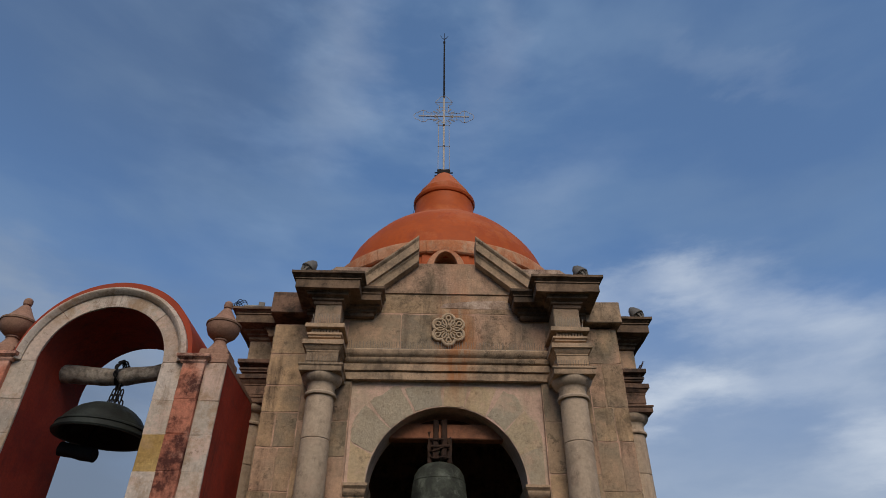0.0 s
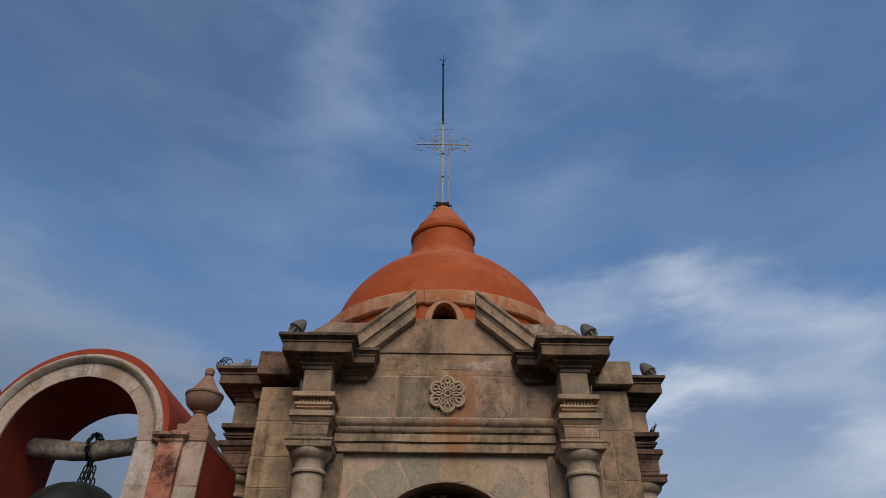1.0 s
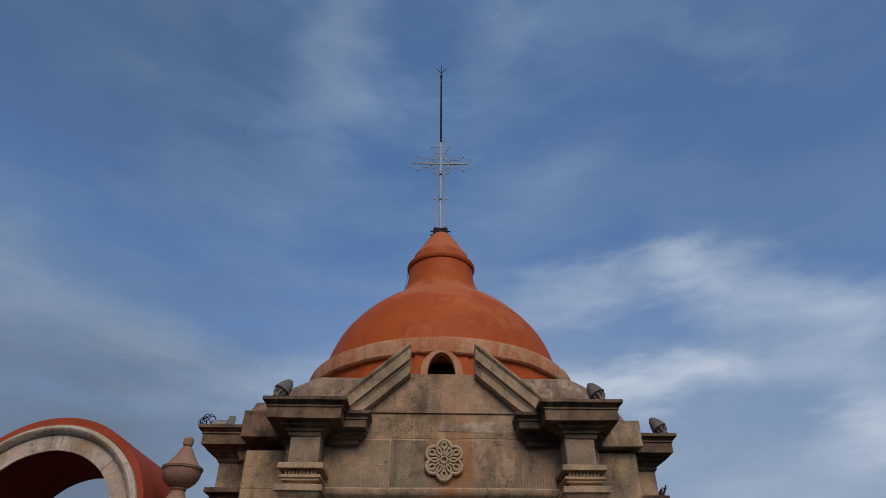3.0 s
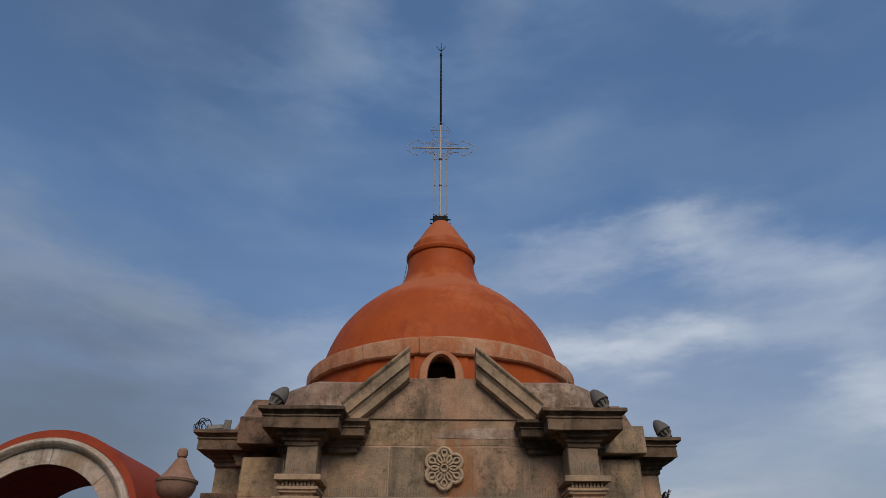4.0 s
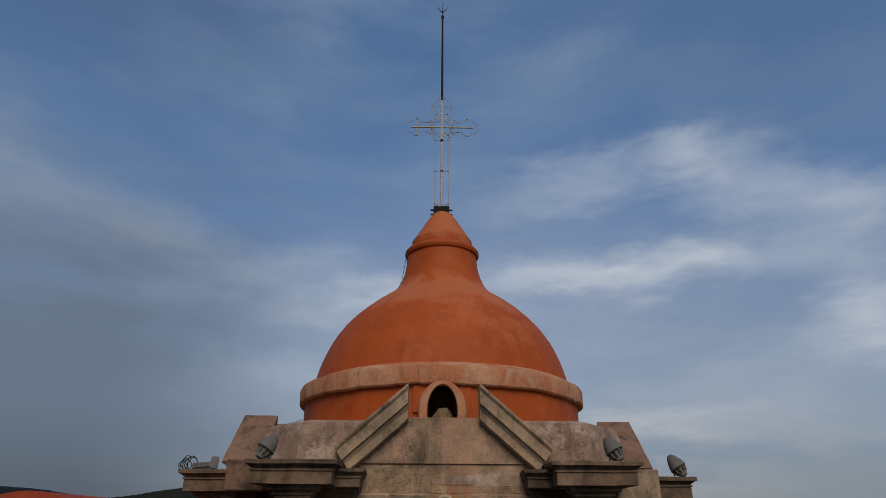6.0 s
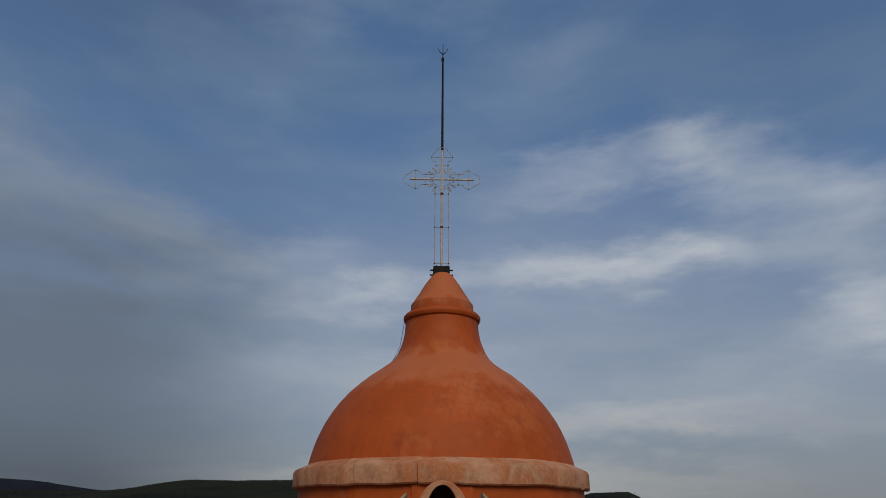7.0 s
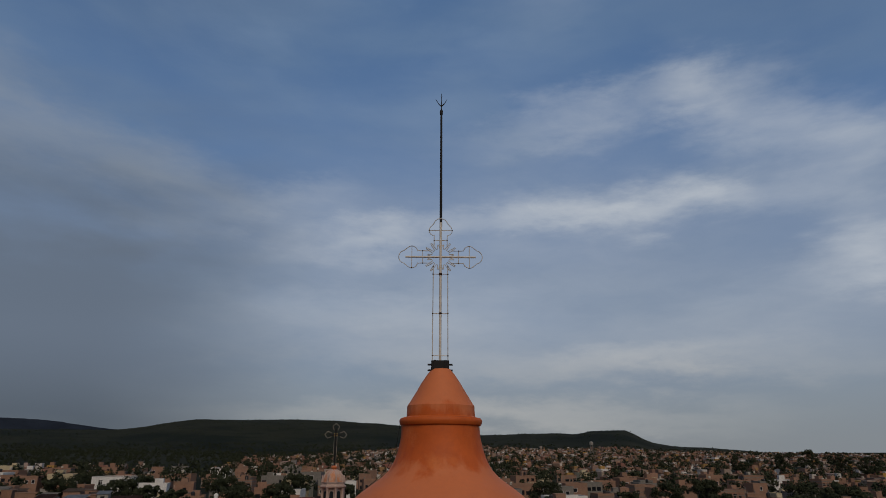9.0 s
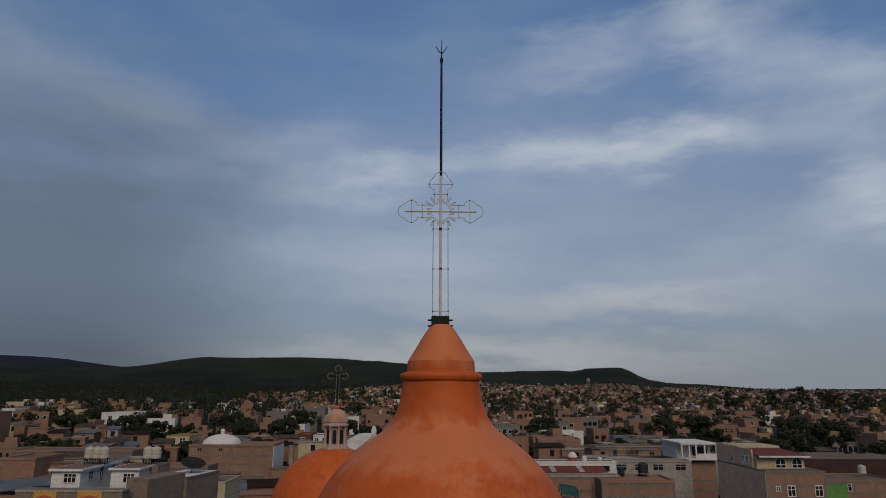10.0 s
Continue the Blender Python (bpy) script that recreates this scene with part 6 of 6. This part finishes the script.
building("grey unplastered concrete building", 29.0, 41.9, 88, 3, -3.3, PALE_CONCRETE, wins=((31.0, -4.55, 1.5, 0.8), (33.9, -4.55, 1.5, 0.8), (36.7, -4.55, 1.5, 0.8), (40.2, -4.55, 1.5, 0.8)), rim=0.3, frame_mat=PALE_CONCRETE)
building("bare brick building with concrete ties", 14.4, 24.6, 69, 2.2, -2.95, BRICK, beams=True, rim=0.2, rim_mat=PALE_CONCRETE, deck=BRICK)
building("lower bare brick building with concrete ties", 21.5, 30.2, 66, 5.4, -3.15, BRICK, beams=True, rim=0.35, rim_mat=BRICK, deck=BRICK)
water_tank(28.1, 70.4, -3.12, 0.62, 1.15, TANK_BLACK, "black plastic water tank on a leggy stand", 0.5)
water_tank(25.3, 70.4, -3.12, 0.42, 0.8, TANK_BLACK, "black plastic water tank on a leggy stand", 0.3)
cistern = thing("domed_cistern", "small white domed cistern on a terracotta drum", "cistern", m=pose(22.9, 85.6, -2.97))
part("drum", lathe([(0.62, 0.0), (0.62, 0.35), (0.70, 0.38), (0.70, 0.46)], 20), TILE, cistern, "terracotta drum")
part("cap", lathe([(0.68 * math.cos(t), 0.45 + 0.75 * math.sin(t)) for t in np.linspace(0, 1.5, 9)], 20), WHITE_WALL, cistern)
water_tank(24.6, 85.4, -2.97, 0.40, 0.62, WHITE_WALL, "small white water tank on a flat roof")
water_tank(27.0, 85.5, -2.97, 0.36, 0.5, WHITE_WALL, "small white water tank on a flat roof")
rack = thing("metal_frame", "grey tubular metal roof frame without its cover", "metal frame", m=pose(39.5, 102, 0))
part("floor_wall", new_box(-7.8, 7.8, -0.1, 8, -11, -4.75), BRICK, rack, "bare brick storey under the frame")
for u in np.linspace(-7.5, 7.5, 6):
    for v in (0.3, 5.5):
        part("post", tube([(u, v, -4.75), (u, v, -2.95 + 0.05 * v)], 0.07, None, 6), CONCRETE, rack)
    part("rafter", tube([(u, 0.0, -2.95), (u, 6.0, -2.62)], 0.06, None, 6), CONCRETE, rack)
for v, z in ((0.0, -2.93), (2.0, -2.80), (4.0, -2.70), (6.0, -2.58), (0.1, -3.8)):
    part("rail", tube([(-7.6, v, z), (7.6, v, z)], 0.06, None, 6), PALE_CONCRETE, rack)
shed = thing("lean_to", "teal sheet lean-to on a low brick block", "shed", m=pose(16.4, 60, 0))
part("wall", new_box(-2.4, 2.6, 0, 4, -11, -4.3), BRICK, shed)
bm = bmesh.new()
w = [bm.verts.new(p) for p in ((-1.0, 0.2, -3.6), (0.8, -0.6, -3.9), (0.9, 1.4, -3.0), (-0.9, 2.2, -2.8))]
bm.faces.new(w)
bmesh.ops.solidify(bm, geom=bm.faces[:], thickness=0.03)
part("sheet_roof", bm, TEAL, shed)
for x, y in ((-0.9, 0.3), (0.7, -0.5), (0.8, 1.3), (-0.8, 2.1)):
    part("post", tube([(x, y + 0.6, -4.3), (x, y + 0.6, -3.15)], 0.05, None, 6), BLACK, shed)
SIDE_BLOCK = material("grey_block_side_wall", [(0.52, 0.34, 0.235), (0.66, 0.435, 0.31), (0.58, 0.38, 0.27)], 0.5, 0.95, 0.05, 5, streaks=0.6, streak_col=(0.15, 0.12, 0.10), coords="World", spec=0.04)
big = building("tall grey-brown block building with a brick front", 42.5, 49.9, 68, 13.4, -2.0, BRICK, beams=True, rim=0.12, rim_mat=CONCRETE,
               wins=((43.9, -4.3, 0.45, 0.45), (45.5, -4.9, 0.85, 1.15), (48.9, -4.9, 0.85, 1.15)), side=((72.2, -4.4, 0.6, 1.1, -1), (77.0, -4.2, 0.6, 1.1, -1)), name="apartment_building")
part("side_wall", new_box(-3.76, -3.66, 0.0, 13.4, -11, -1.98), SIDE_BLOCK, big, "brown block side wall")
part("side_wall", new_box(-3.75, -3.60, 3.0, 13.4, -2.0, 0.30), SIDE_BLOCK, big, "brown block side wall")
part("upper_storey", new_box(-3.60, 2.5, 2.2, 13.2, -2.0, -0.4), CREAM_WALL, big, "cream painted upper storey")
part("cream_parapet", new_box(-3.5, 2.2, 7.2, 13.0, -0.42, 0.40), CREAM_WALL, big)
bm = bmesh.new()
v = [bm.verts.new(p) for p in ((-3.59, 1.5, -0.50), (2.9, 1.5, -0.50), (2.0, 7.2, 0.04), (-3.59, 7.2, 0.04), (-3.59, 1.5, -0.36), (2.9, 1.5, -0.36), (2.0, 7.2, 0.16), (-3.59, 7.2, 0.16))]
for q in ((3, 2, 1, 0), (4, 5, 6, 7), (0, 1, 5, 4), (1, 2, 6, 5), (2, 3, 7, 6), (3, 0, 4, 7)):
    bm.faces.new([v[i] for i in q])
part("tiled_roof", bm, RED_ROOF, big, "dull red tiled lean roof")
part("eave", new_box(-3.59, 2.95, 1.42, 1.52, -0.57, -0.36), WHITE_WALL, big)
for u in (-0.55, 1.55):
    window(big, pose(u, 2.19, -1.85), 1.2, 0.55, WHITE_WALL, 2, True)
for v_ in (4.2, 5.3, 8.6):
    window(big, pose(-3.755, v_, -1.6, 0, 0, -90), 0.6, 0.95, WHITE_WALL)
b = building("white house with a columned balcony over brick", 42.0, 47.6, 92, 8, -3.4, BRICK, rim=0.0, beams=True)
part("balcony_slab", new_box(-2.9, 2.9, -0.9, 8, -3.4, -3.15), WHITE_WALL, b)
part("balcony_front", new_box(-0.4, 2.9, -0.9, -0.75, -3.15, -2.4), WHITE_WALL, b)
part("back_wall", new_box(-2.8, 2.8, 1.6, 8, -3.15, -1.0), WHITE_WALL, b)
# dark sheet on the back wall for the shade of the balcony opening
part("dark_opening", new_box(-0.2, 2.2, 1.55, 1.62, -2.9, -1.5), GLASS_AND_SHADE, b)
part("roof_slab", new_box(-3.0, 3.0, -1.0, 8.2, -1.0, -0.72), WHITE_WALL, b)
for u in (-2.8, -1.6, -0.5, 0.9, 2.75):
    part("post", new_box(u - 0.11, u + 0.11, -0.88, -0.66, -3.15, -1.0), WHITE_WALL, b)
water_tank(59.5, 105, -4.2, 0.9, 2.2, TANK_CREAM, "large cream water tank on a flat roof")
building("bright green garden wall house", 57.2, 60.7, 80, 5, -5.2, GREEN_WALL, rim=0.1)
building("low brick houses with a patched roof", 61.2, 79.5, 95, 9, -6.9, BRICK, beams=True, wins=((64.0, -8.6, 1.0, 1.2), (71.0, -8.4, 1.2, 1.0)))
building("long shed with a dull red-brown roof", 55.0, 92.0, 106, 14, -4.6, BROWN_ROOF, rim=0.1)
water_tank(77.3, 100, -6.3, 0.65, 1.4, TANK_CREAM, "cream plastic water tank on a flat roof")
part("tank_block", new_box(58.3, 60.7, 103.9, 106.1, -11, -4.2), CONCRETE)["label"] = "concrete tank base"
tagged(bpy.data.objects["tank_block"], "grey concrete block carrying a large tank", "tank base")


def filler_houses():
    """Brick and painted houses of the middle distance, each a thing of its own."""
    rnd = random.Random(31)
    taken = [(o.location.x, o.location.y) for o in scene.objects if o.type == "EMPTY" and not o.parent and o.location.y > 50]
    mats = [BRICK, BRICK, BRICK, BRICK, CONCRETE, WHITE_WALL, CREAM_WALL, BRICK, BRICK, BRICK, BRICK, CONCRETE, BRICK, BRICK]
    words = {BRICK: "bare brick", CONCRETE: "grey rendered", WHITE_WALL: "white painted", CREAM_WALL: "cream painted", YELLOW_WALL: "yellow painted"}
    placed = []
    for _ in range(6000):
        if len(placed) >= 268:
            break
        d, az = math.sqrt(rnd.uniform(112 ** 2, 400 ** 2)), rnd.uniform(-40, 40)
        x, y = d * math.sin(radians(az)), d * math.cos(radians(az))
        if any(abs(x - a) < 9 and abs(y - b_) < 9.5 for a, b_ in placed) or any(abs(x - a) < 14 and abs(y - b_) < 12 for a, b_ in taken):
            continue
        if y < 125 and (-72 < x < -20 or 10 < x < 95):
            continue
        placed.append((x, y))
        w, dep = rnd.uniform(5.0, 11), rnd.uniform(4.5, 8)
        mat = rnd.choice(mats)
        fl = 1 if d < 190 and az < -8 else rnd.choice((1, 1, 1, 2, 2))
        g = height(x, y)
        top = g + fl * 2.9 + rnd.uniform(0.2, 0.9)
        wins = [(x + u, g + k * 2.9 + 1.0, rnd.uniform(0.9, 1.6), rnd.uniform(1.0, 1.4)) for k in range(fl) for u in np.arange(-w / 2 + 1.2, w / 2 - 1.0, rnd.uniform(1.9, 2.8)) if rnd.random() < 0.8]
        hs = building("%s flat-roofed %s house" % (words[mat], "two-storey" if fl == 2 else "single-storey"), x - w / 2, x + w / 2, y, dep, top, mat, rot=rnd.choice((10, 14, -4, 12)), wins=wins,
                      beams=mat is BRICK and rnd.random() < 0.4, rim=rnd.choice((0.3, 0.6, 0.9)), frame_mat=rnd.choice((WHITE_WALL, BLACK, BRICK)), bars=1)
        if rnd.random() < 0.45:
            for u, v in ((-w / 2 + 0.2, 0.2), (w / 2 - 0.2, 0.2), (rnd.uniform(-w / 4, w / 4), 0.2)):
                part("column_stub", new_box(u - 0.12, u + 0.12, v - 0.1, v + 0.14, top, top + rnd.uniform(0.9, 1.5)), CONCRETE, hs)
        if rnd.random() < 0.6:
            u = rnd.uniform(-w / 3, w / 3)
            # dark sheet on the wall for the shade inside a doorway
            part("doorway", new_box(u - 0.5, u + 0.5, -0.03, 0.02, g - 0.2, g + 2.0), GLASS_AND_SHADE, hs, "dark panel standing for an unlit doorway")
        if rnd.random() < 0.5:
            u = rnd.uniform(-w / 4, w / 4)
            part("stair_head", new_box(u - 1.3, u + 1.3, dep * 0.4, dep * 0.75, top - 0.02, top + 2.1), mat, hs)
        if rnd.random() < 0.5:
            water_tank(x + rnd.uniform(-1, 1), y + dep * 0.3, top - 0.02, 0.55, 1.25, rnd.choice((TANK_CREAM, TANK_BLACK)), "plastic water tank on a flat roof", rnd.choice((0.0, 0.6)))


filler_houses()


def sheds():
    """Small low sheds, walls and sheet roofs that fill the yards between the nearer houses."""
    rnd = random.Random(8)
    spots = [(-74, -46, 72, 100, -5.2, -3.9, 26), (-34, -20, 82, 104, -8.8, -7.2, 12), (30, 60, 96, 125, -6.0, -3.6, 20), (-24, 14, 96, 140, -7.0, -4.2, 22), (62, 92, 82, 93, -8.5, -6.8, 8), (-98, -48, 105, 150, -6.8, -5.0, 30), (-46, -20, 128, 165, -6.5, -4.8, 20), (20, 95, 126, 165, -6.5, -4.4, 44), (-125, -60, 150, 195, -6.2, -4.6, 22)]
    for x0, x1, y0, y1, z0, z1, n in spots:
        for _ in range(n):
            x, y = rnd.uniform(x0, x1), rnd.uniform(y0, y1)
            w, dep, top = rnd.uniform(2.5, 6.5), rnd.uniform(2.2, 4.5), rnd.uniform(z0 - 0.5, z1 - 0.4)
            mat = rnd.choice((BRICK, BRICK, BRICK, BRICK, PALE_CONCRETE, CREAM_WALL, BRICK, BRICK))
            kind = rnd.random()
            sh = thing("shed", "small %s yard building with a %s roof" % ("brick" if mat is BRICK else "rendered", "sloping sheet" if kind < 0.5 else "flat"), "shed", "yard sheds", pose(x, y, 0, 0, 0, rnd.choice((8, 12, -6, 15))))
            part("wall", new_box(-w / 2, w / 2, 0, dep, -11, top), mat, sh)
            if kind < 0.5:
                bm = bmesh.new()
                v = [bm.verts.new(p) for p in ((-w / 2 - 0.3, -0.3, top), (w / 2 + 0.3, -0.3, top), (w / 2 + 0.3, dep + 0.3, top + 0.7), (-w / 2 - 0.3, dep + 0.3, top + 0.7))]
                bm.faces.new(v)
                bmesh.ops.solidify(bm, geom=bm.faces[:], thickness=0.06)
                part("sheet_roof", bm, rnd.choice((DECK, BROWN_ROOF, PALE_CONCRETE, DECK, SHEET)), sh)
            else:
                part("roof_slab", new_box(-w / 2 - 0.15, w / 2 + 0.15, -0.15, dep + 0.15, top, top + 0.14), rnd.choice((DECK, BRICK, PALE_CONCRETE)), sh)
            if rnd.random() < 0.6:
                # dark sheet for the shade inside the shed's opening
                part("dark_opening", new_box(-0.5, 0.5, -0.02, 0.03, top - 1.9, top - 0.5), GLASS_AND_SHADE, sh)


sheds()


def tree(x, y, top, r, seed, label="broad dark-leaved town tree"):
    rnd = random.Random(seed)
    g = height(x, y)
    t = thing("tree", label, "tree", "trees between the houses", pose(x, y, g))
    h = top - g
    part("trunk", roughen(tube([(0, 0, -0.3), (0.1, 0, h * 0.25), (-0.1, 0.1, h * 0.5)], 0.32, None, 10, r_end=0.18), 0.04, 2), BARK, t)
    for k in range(5):
        a = k * 1.26 + rnd.random()
        part("limb", tube([(-0.05, 0.05, h * 0.42), (r * 0.35 * math.cos(a), r * 0.35 * math.sin(a), h * 0.62), (r * 0.6 * math.cos(a), r * 0.6 * math.sin(a), h * 0.78)], 0.14, None, 6, r_end=0.04), BARK, t)
    v, f = [], []
    for k in range(44):
        a, q = rnd.uniform(0, 6.28), rnd.random() ** 0.6
        zz = rnd.uniform(0.42, 0.93)
        rr = r * q * math.sin(math.pi * min(0.98, (zz - 0.25) / 0.78)) ** 0.6
        leaf_clump(v, f, (rr * math.cos(a), rr * math.sin(a), h * zz), r * rnd.uniform(0.12, 0.26), 115, rnd, 0.26)
    me = bpy.data.meshes.new("crown")
    me.from_pydata(v, [], f)
    me.materials.append(FAR_LEAF)
    part("crown", me, None, t)
    return t


for k, (x, y, top, r) in enumerate(((72, 118, -1.4, 5.5), (83, 130, -0.6, 6.0), (66, 124, -3.2, 4.5), (107, 152, 0.9, 6.5), (98, 122, -3.0, 6.0), (88, 116, -4.2, 4.5), (112, 135, -3.0, 6.5),
                                    (-60, 155, -2.6, 5.0), (-72, 168, -2.6, 4.5), (-50, 150, -4.0, 3.5), (-95, 150, -5.0, 5.0), (-88, 140, -6.0, 4.0), (-40, 180, -2.5, 5.5), (-24, 190, -2.6, 6.0),
                                    (-48, 128, -4.5, 4.0), (-76, 128, -4.6, 4.5), (-36, 135, -4.2, 4.0), (-18, 140, -5.2, 4.0), (8, 135, -5.0, 4.0), (46, 128, -5.0, 4.0), (-58, 98, -4.2, 2.2), (-52, 118, -4.6, 3.0), (-84, 178, -1.8, 7.0), (-50, 172, -2.0, 6.5), (-105, 185, -2.2, 6.5), (15, 200, -2.6, 6.0), (42, 205, -2.2, 6.5), (80, 195, -1.8, 7.0), (120, 190, -0.5, 7.0), (96, 205, -0.8, 7.0), (20, 150, -4.0, 5.0), (34, 160, -3.8, 5.5), (30, 148, -6.0, 4.0), (52, 150, -4.5, 5.0), (-130, 190, -2.5, 6.0), (-14, 170, -3.6, 5.0), (60, 175, -3.4, 5.5), (242, 379, 11.2, 7.5), (228, 390, 9.2, 6.5), (256, 372, 9.8, 7.0), (270, 368, 7.5, 7.0), (205, 400, 8.6, 5.5), (62, 140, -3.0, 4.5), (75, 150, -1.6, 5.0), (-100, 230, -3.0, 8.0), (-70, 225, -2.5, 8.0), (-125, 245, -2.5, 9.0), (-45, 235, -2.0, 7.0))):
    tree(x, y, top, r * 0.86, 200 + k)

# water tower on the hill
mast = thing("water_tower", "pale grey water tower on legs on the hill", "water tower", m=pose(248, 900, height(248, 900)))
zt = 18.5 - height(248, 900)
part("tank", lathe([(2.6, zt - 1.5), (2.75, zt - 1.2), (2.75, zt + 2.2), (1.6, zt + 3.0), (0.4, zt + 3.3)], 20), PALE_CONCRETE, mast, "pale grey tank")
for a in (0.8, 2.37, 3.94, 5.51):
    part("leg", tube([(2.3 * math.cos(a), 2.3 * math.sin(a), -2), (2.2 * math.cos(a), 2.2 * math.sin(a), zt - 1.3)], 0.4, None, 6), CONCRETE, mast)

# ---- the church's great dome behind ----
GX, GY = -5.3, 30.0
great = thing("church_dome", "large orange church dome with a pink stone lantern", "dome")
R2 = 3.78
part("dome_shell", roughen(lathe([(R2 * math.cos(t), 0.10 + R2 * math.sin(t)) for t in np.linspace(0, 1.40, 22)], 72), 0.03, 0.6), ORANGE, great, "orange plastered shell", pose(GX, GY, 0))
part("dome_drum", lathe([(3.98, -3.3), (3.98, 0.06), (3.78, 0.12)], 72), ORANGE, great, "", pose(GX, GY, 0))
LANTERN = material("pink_grey_lantern_stone", [(0.30, 0.21, 0.17), (0.42, 0.30, 0.25), (0.36, 0.27, 0.23)], 2.0, 0.9, 0.2, 20, streaks=0.4)
LM = Matrix.Translation((GX, GY, 0.50)) @ Matrix.Diagonal((0.95, 0.95, 0.87, 1))
part("lantern_base", lathe([(0.92, 3.7), (0.92, 3.86), (0.80, 3.88), (0.80, 3.95)], 8), LANTERN, great, "", LM @ pose(0, 0, 0, 0, 0, 22.5))
lantern = part("lantern", lathe([(0.62, 3.9), (0.62, 5.9)], 8), LANTERN, great, "octagonal pink stone lantern", LM @ pose(0, 0, 0, 0, 0, 22.5))
for k in range(8):
    a = math.pi / 4 * k
    part("lantern_window", prism([(-0.12, 4.15), (0.12, 4.15), *arch_line(0.12, 4.95, 8)], -0.62, -0.58), GLASS_AND_SHADE, great, "dark arched lantern window", LM @ pose(0, 0, 0, 0, 0, math.degrees(a)))
    part("pilaster", lathe([(0.10, 3.95), (0.085, 4.0), (0.085, 5.15), (0.11, 5.2), (0.11, 5.3)], 10), LANTERN, great, "", LM @ pose(0.68 * math.cos(a + math.pi / 8), 0.68 * math.sin(a + math.pi / 8), 0))
    part("pinnacle", lathe([(0.06, 5.62), (0.075, 5.7), (0.03, 5.95), (0.045, 6.0), (0.01, 6.1)], 8), LANTERN, great, "", LM @ pose(0.72 * math.cos(a + math.pi / 8), 0.72 * math.sin(a + math.pi / 8), 0))
part("lantern_cornice", lathe([(0.78, 5.25), (0.86, 5.32), (0.86, 5.42), (0.76, 5.45), (0.74, 5.6), (0.80, 5.62), (0.80, 5.66)], 8), LANTERN, great, "", LM @ pose(0, 0, 0, 0, 0, 22.5))
CAP = material("faded_cap_plaster", [(0.36, 0.23, 0.17), (0.46, 0.18, 0.08), (0.40, 0.28, 0.22), (0.34, 0.20, 0.14)], 2.6, 0.9, 0.2, 20, streaks=0.6, streak_col=(0.2, 0.13, 0.1), stain=0.5, stain_col=(0.42, 0.33, 0.28))
part("lantern_cap", lathe([(0.66, 5.66), (0.64, 5.85), (0.55, 6.1), (0.38, 6.32), (0.16, 6.44)], 24), CAP, great, "faded pink and orange ribbed cap", LM)
part("cap_knob", lathe([(0.16, 6.42), (0.13, 6.5), (0.19, 6.58), (0.19, 6.64), (0.1, 6.72)], 16), ORANGE, great, "orange knob", LM)
for k in range(8):
    a = math.pi / 4 * (k + 0.5)
    part("cap_rib", tube([(r * math.cos(a), r * math.sin(a), z) for r, z in ((0.67, 5.68), (0.65, 5.86), (0.56, 6.11), (0.39, 6.33), (0.17, 6.45))], 0.045, None, 6), LANTERN, great, "", LM)
gc = thing("dome_cross", "black iron cross with outlined trefoil ends and gilt centre", "cross", m=pose(GX, GY, 8.15) @ Matrix.Diagonal((0.92, 0.92, 0.92, 1)))
part("post", tube([(0, 0, -2.1), (0, 0, 0.4)], 0.06, None, 8), BLACK, gc)
part("crossbar", tube([(-0.4, 0, 0), (0.4, 0, 0)], 0.045, None, 8), BLACK, gc)
for x in (-0.1, 0.1):
    part("edge_wire", tube([(x, -0.02, -1.75), (x, -0.02, -0.12)], 0.013, None, 6), SPIKE, gc, "pale edge wire")
GILT = material("dull_gilt", [(0.30, 0.20, 0.06), (0.42, 0.29, 0.10)], 5, 0.4, 0.0, 30, metal=0.6)
part("centre_boss", lathe([(0.11, -0.03), (0.14, 0.0), (0.11, 0.03)], 12), GILT, gc, "", pose(0, 0, 0, 90, 0, 0))
for a in (0, 90, 180):
    t = radians(a)
    pts = [(0.30, 0.12), (0.42, 0.18), (0.55, 0.22), (0.74, 0.0), (0.55, -0.22), (0.42, -0.18), (0.30, -0.12)]
    part("arm_outline", tube([(u * math.cos(t) - v * math.sin(t), 0, u * math.sin(t) + v * math.cos(t)) for u, v in pts], 0.026, None, 6), SPIKE, gc, "pale outlined trefoil arm")

# ---- the town's survey frame, turned and raised to meet the tower's ----
TOWN = Matrix(((0.9998, -0.0173, 0, -0.1391), (0.0198, 1.0467, 0, -0.3536), (-0.0099, 0.0104, 1, -0.0520), (0, 0, 0, 1)))
for ob in [q for q in scene.objects if q not in built_before and not q.parent]:
    if ob.type == "MESH":
        ob.data.transform(TOWN)
    else:
        at = Vector((GX, GY, 0)) if ob in (great,) else ob.location.copy()
        ob.location += TOWN @ at - at
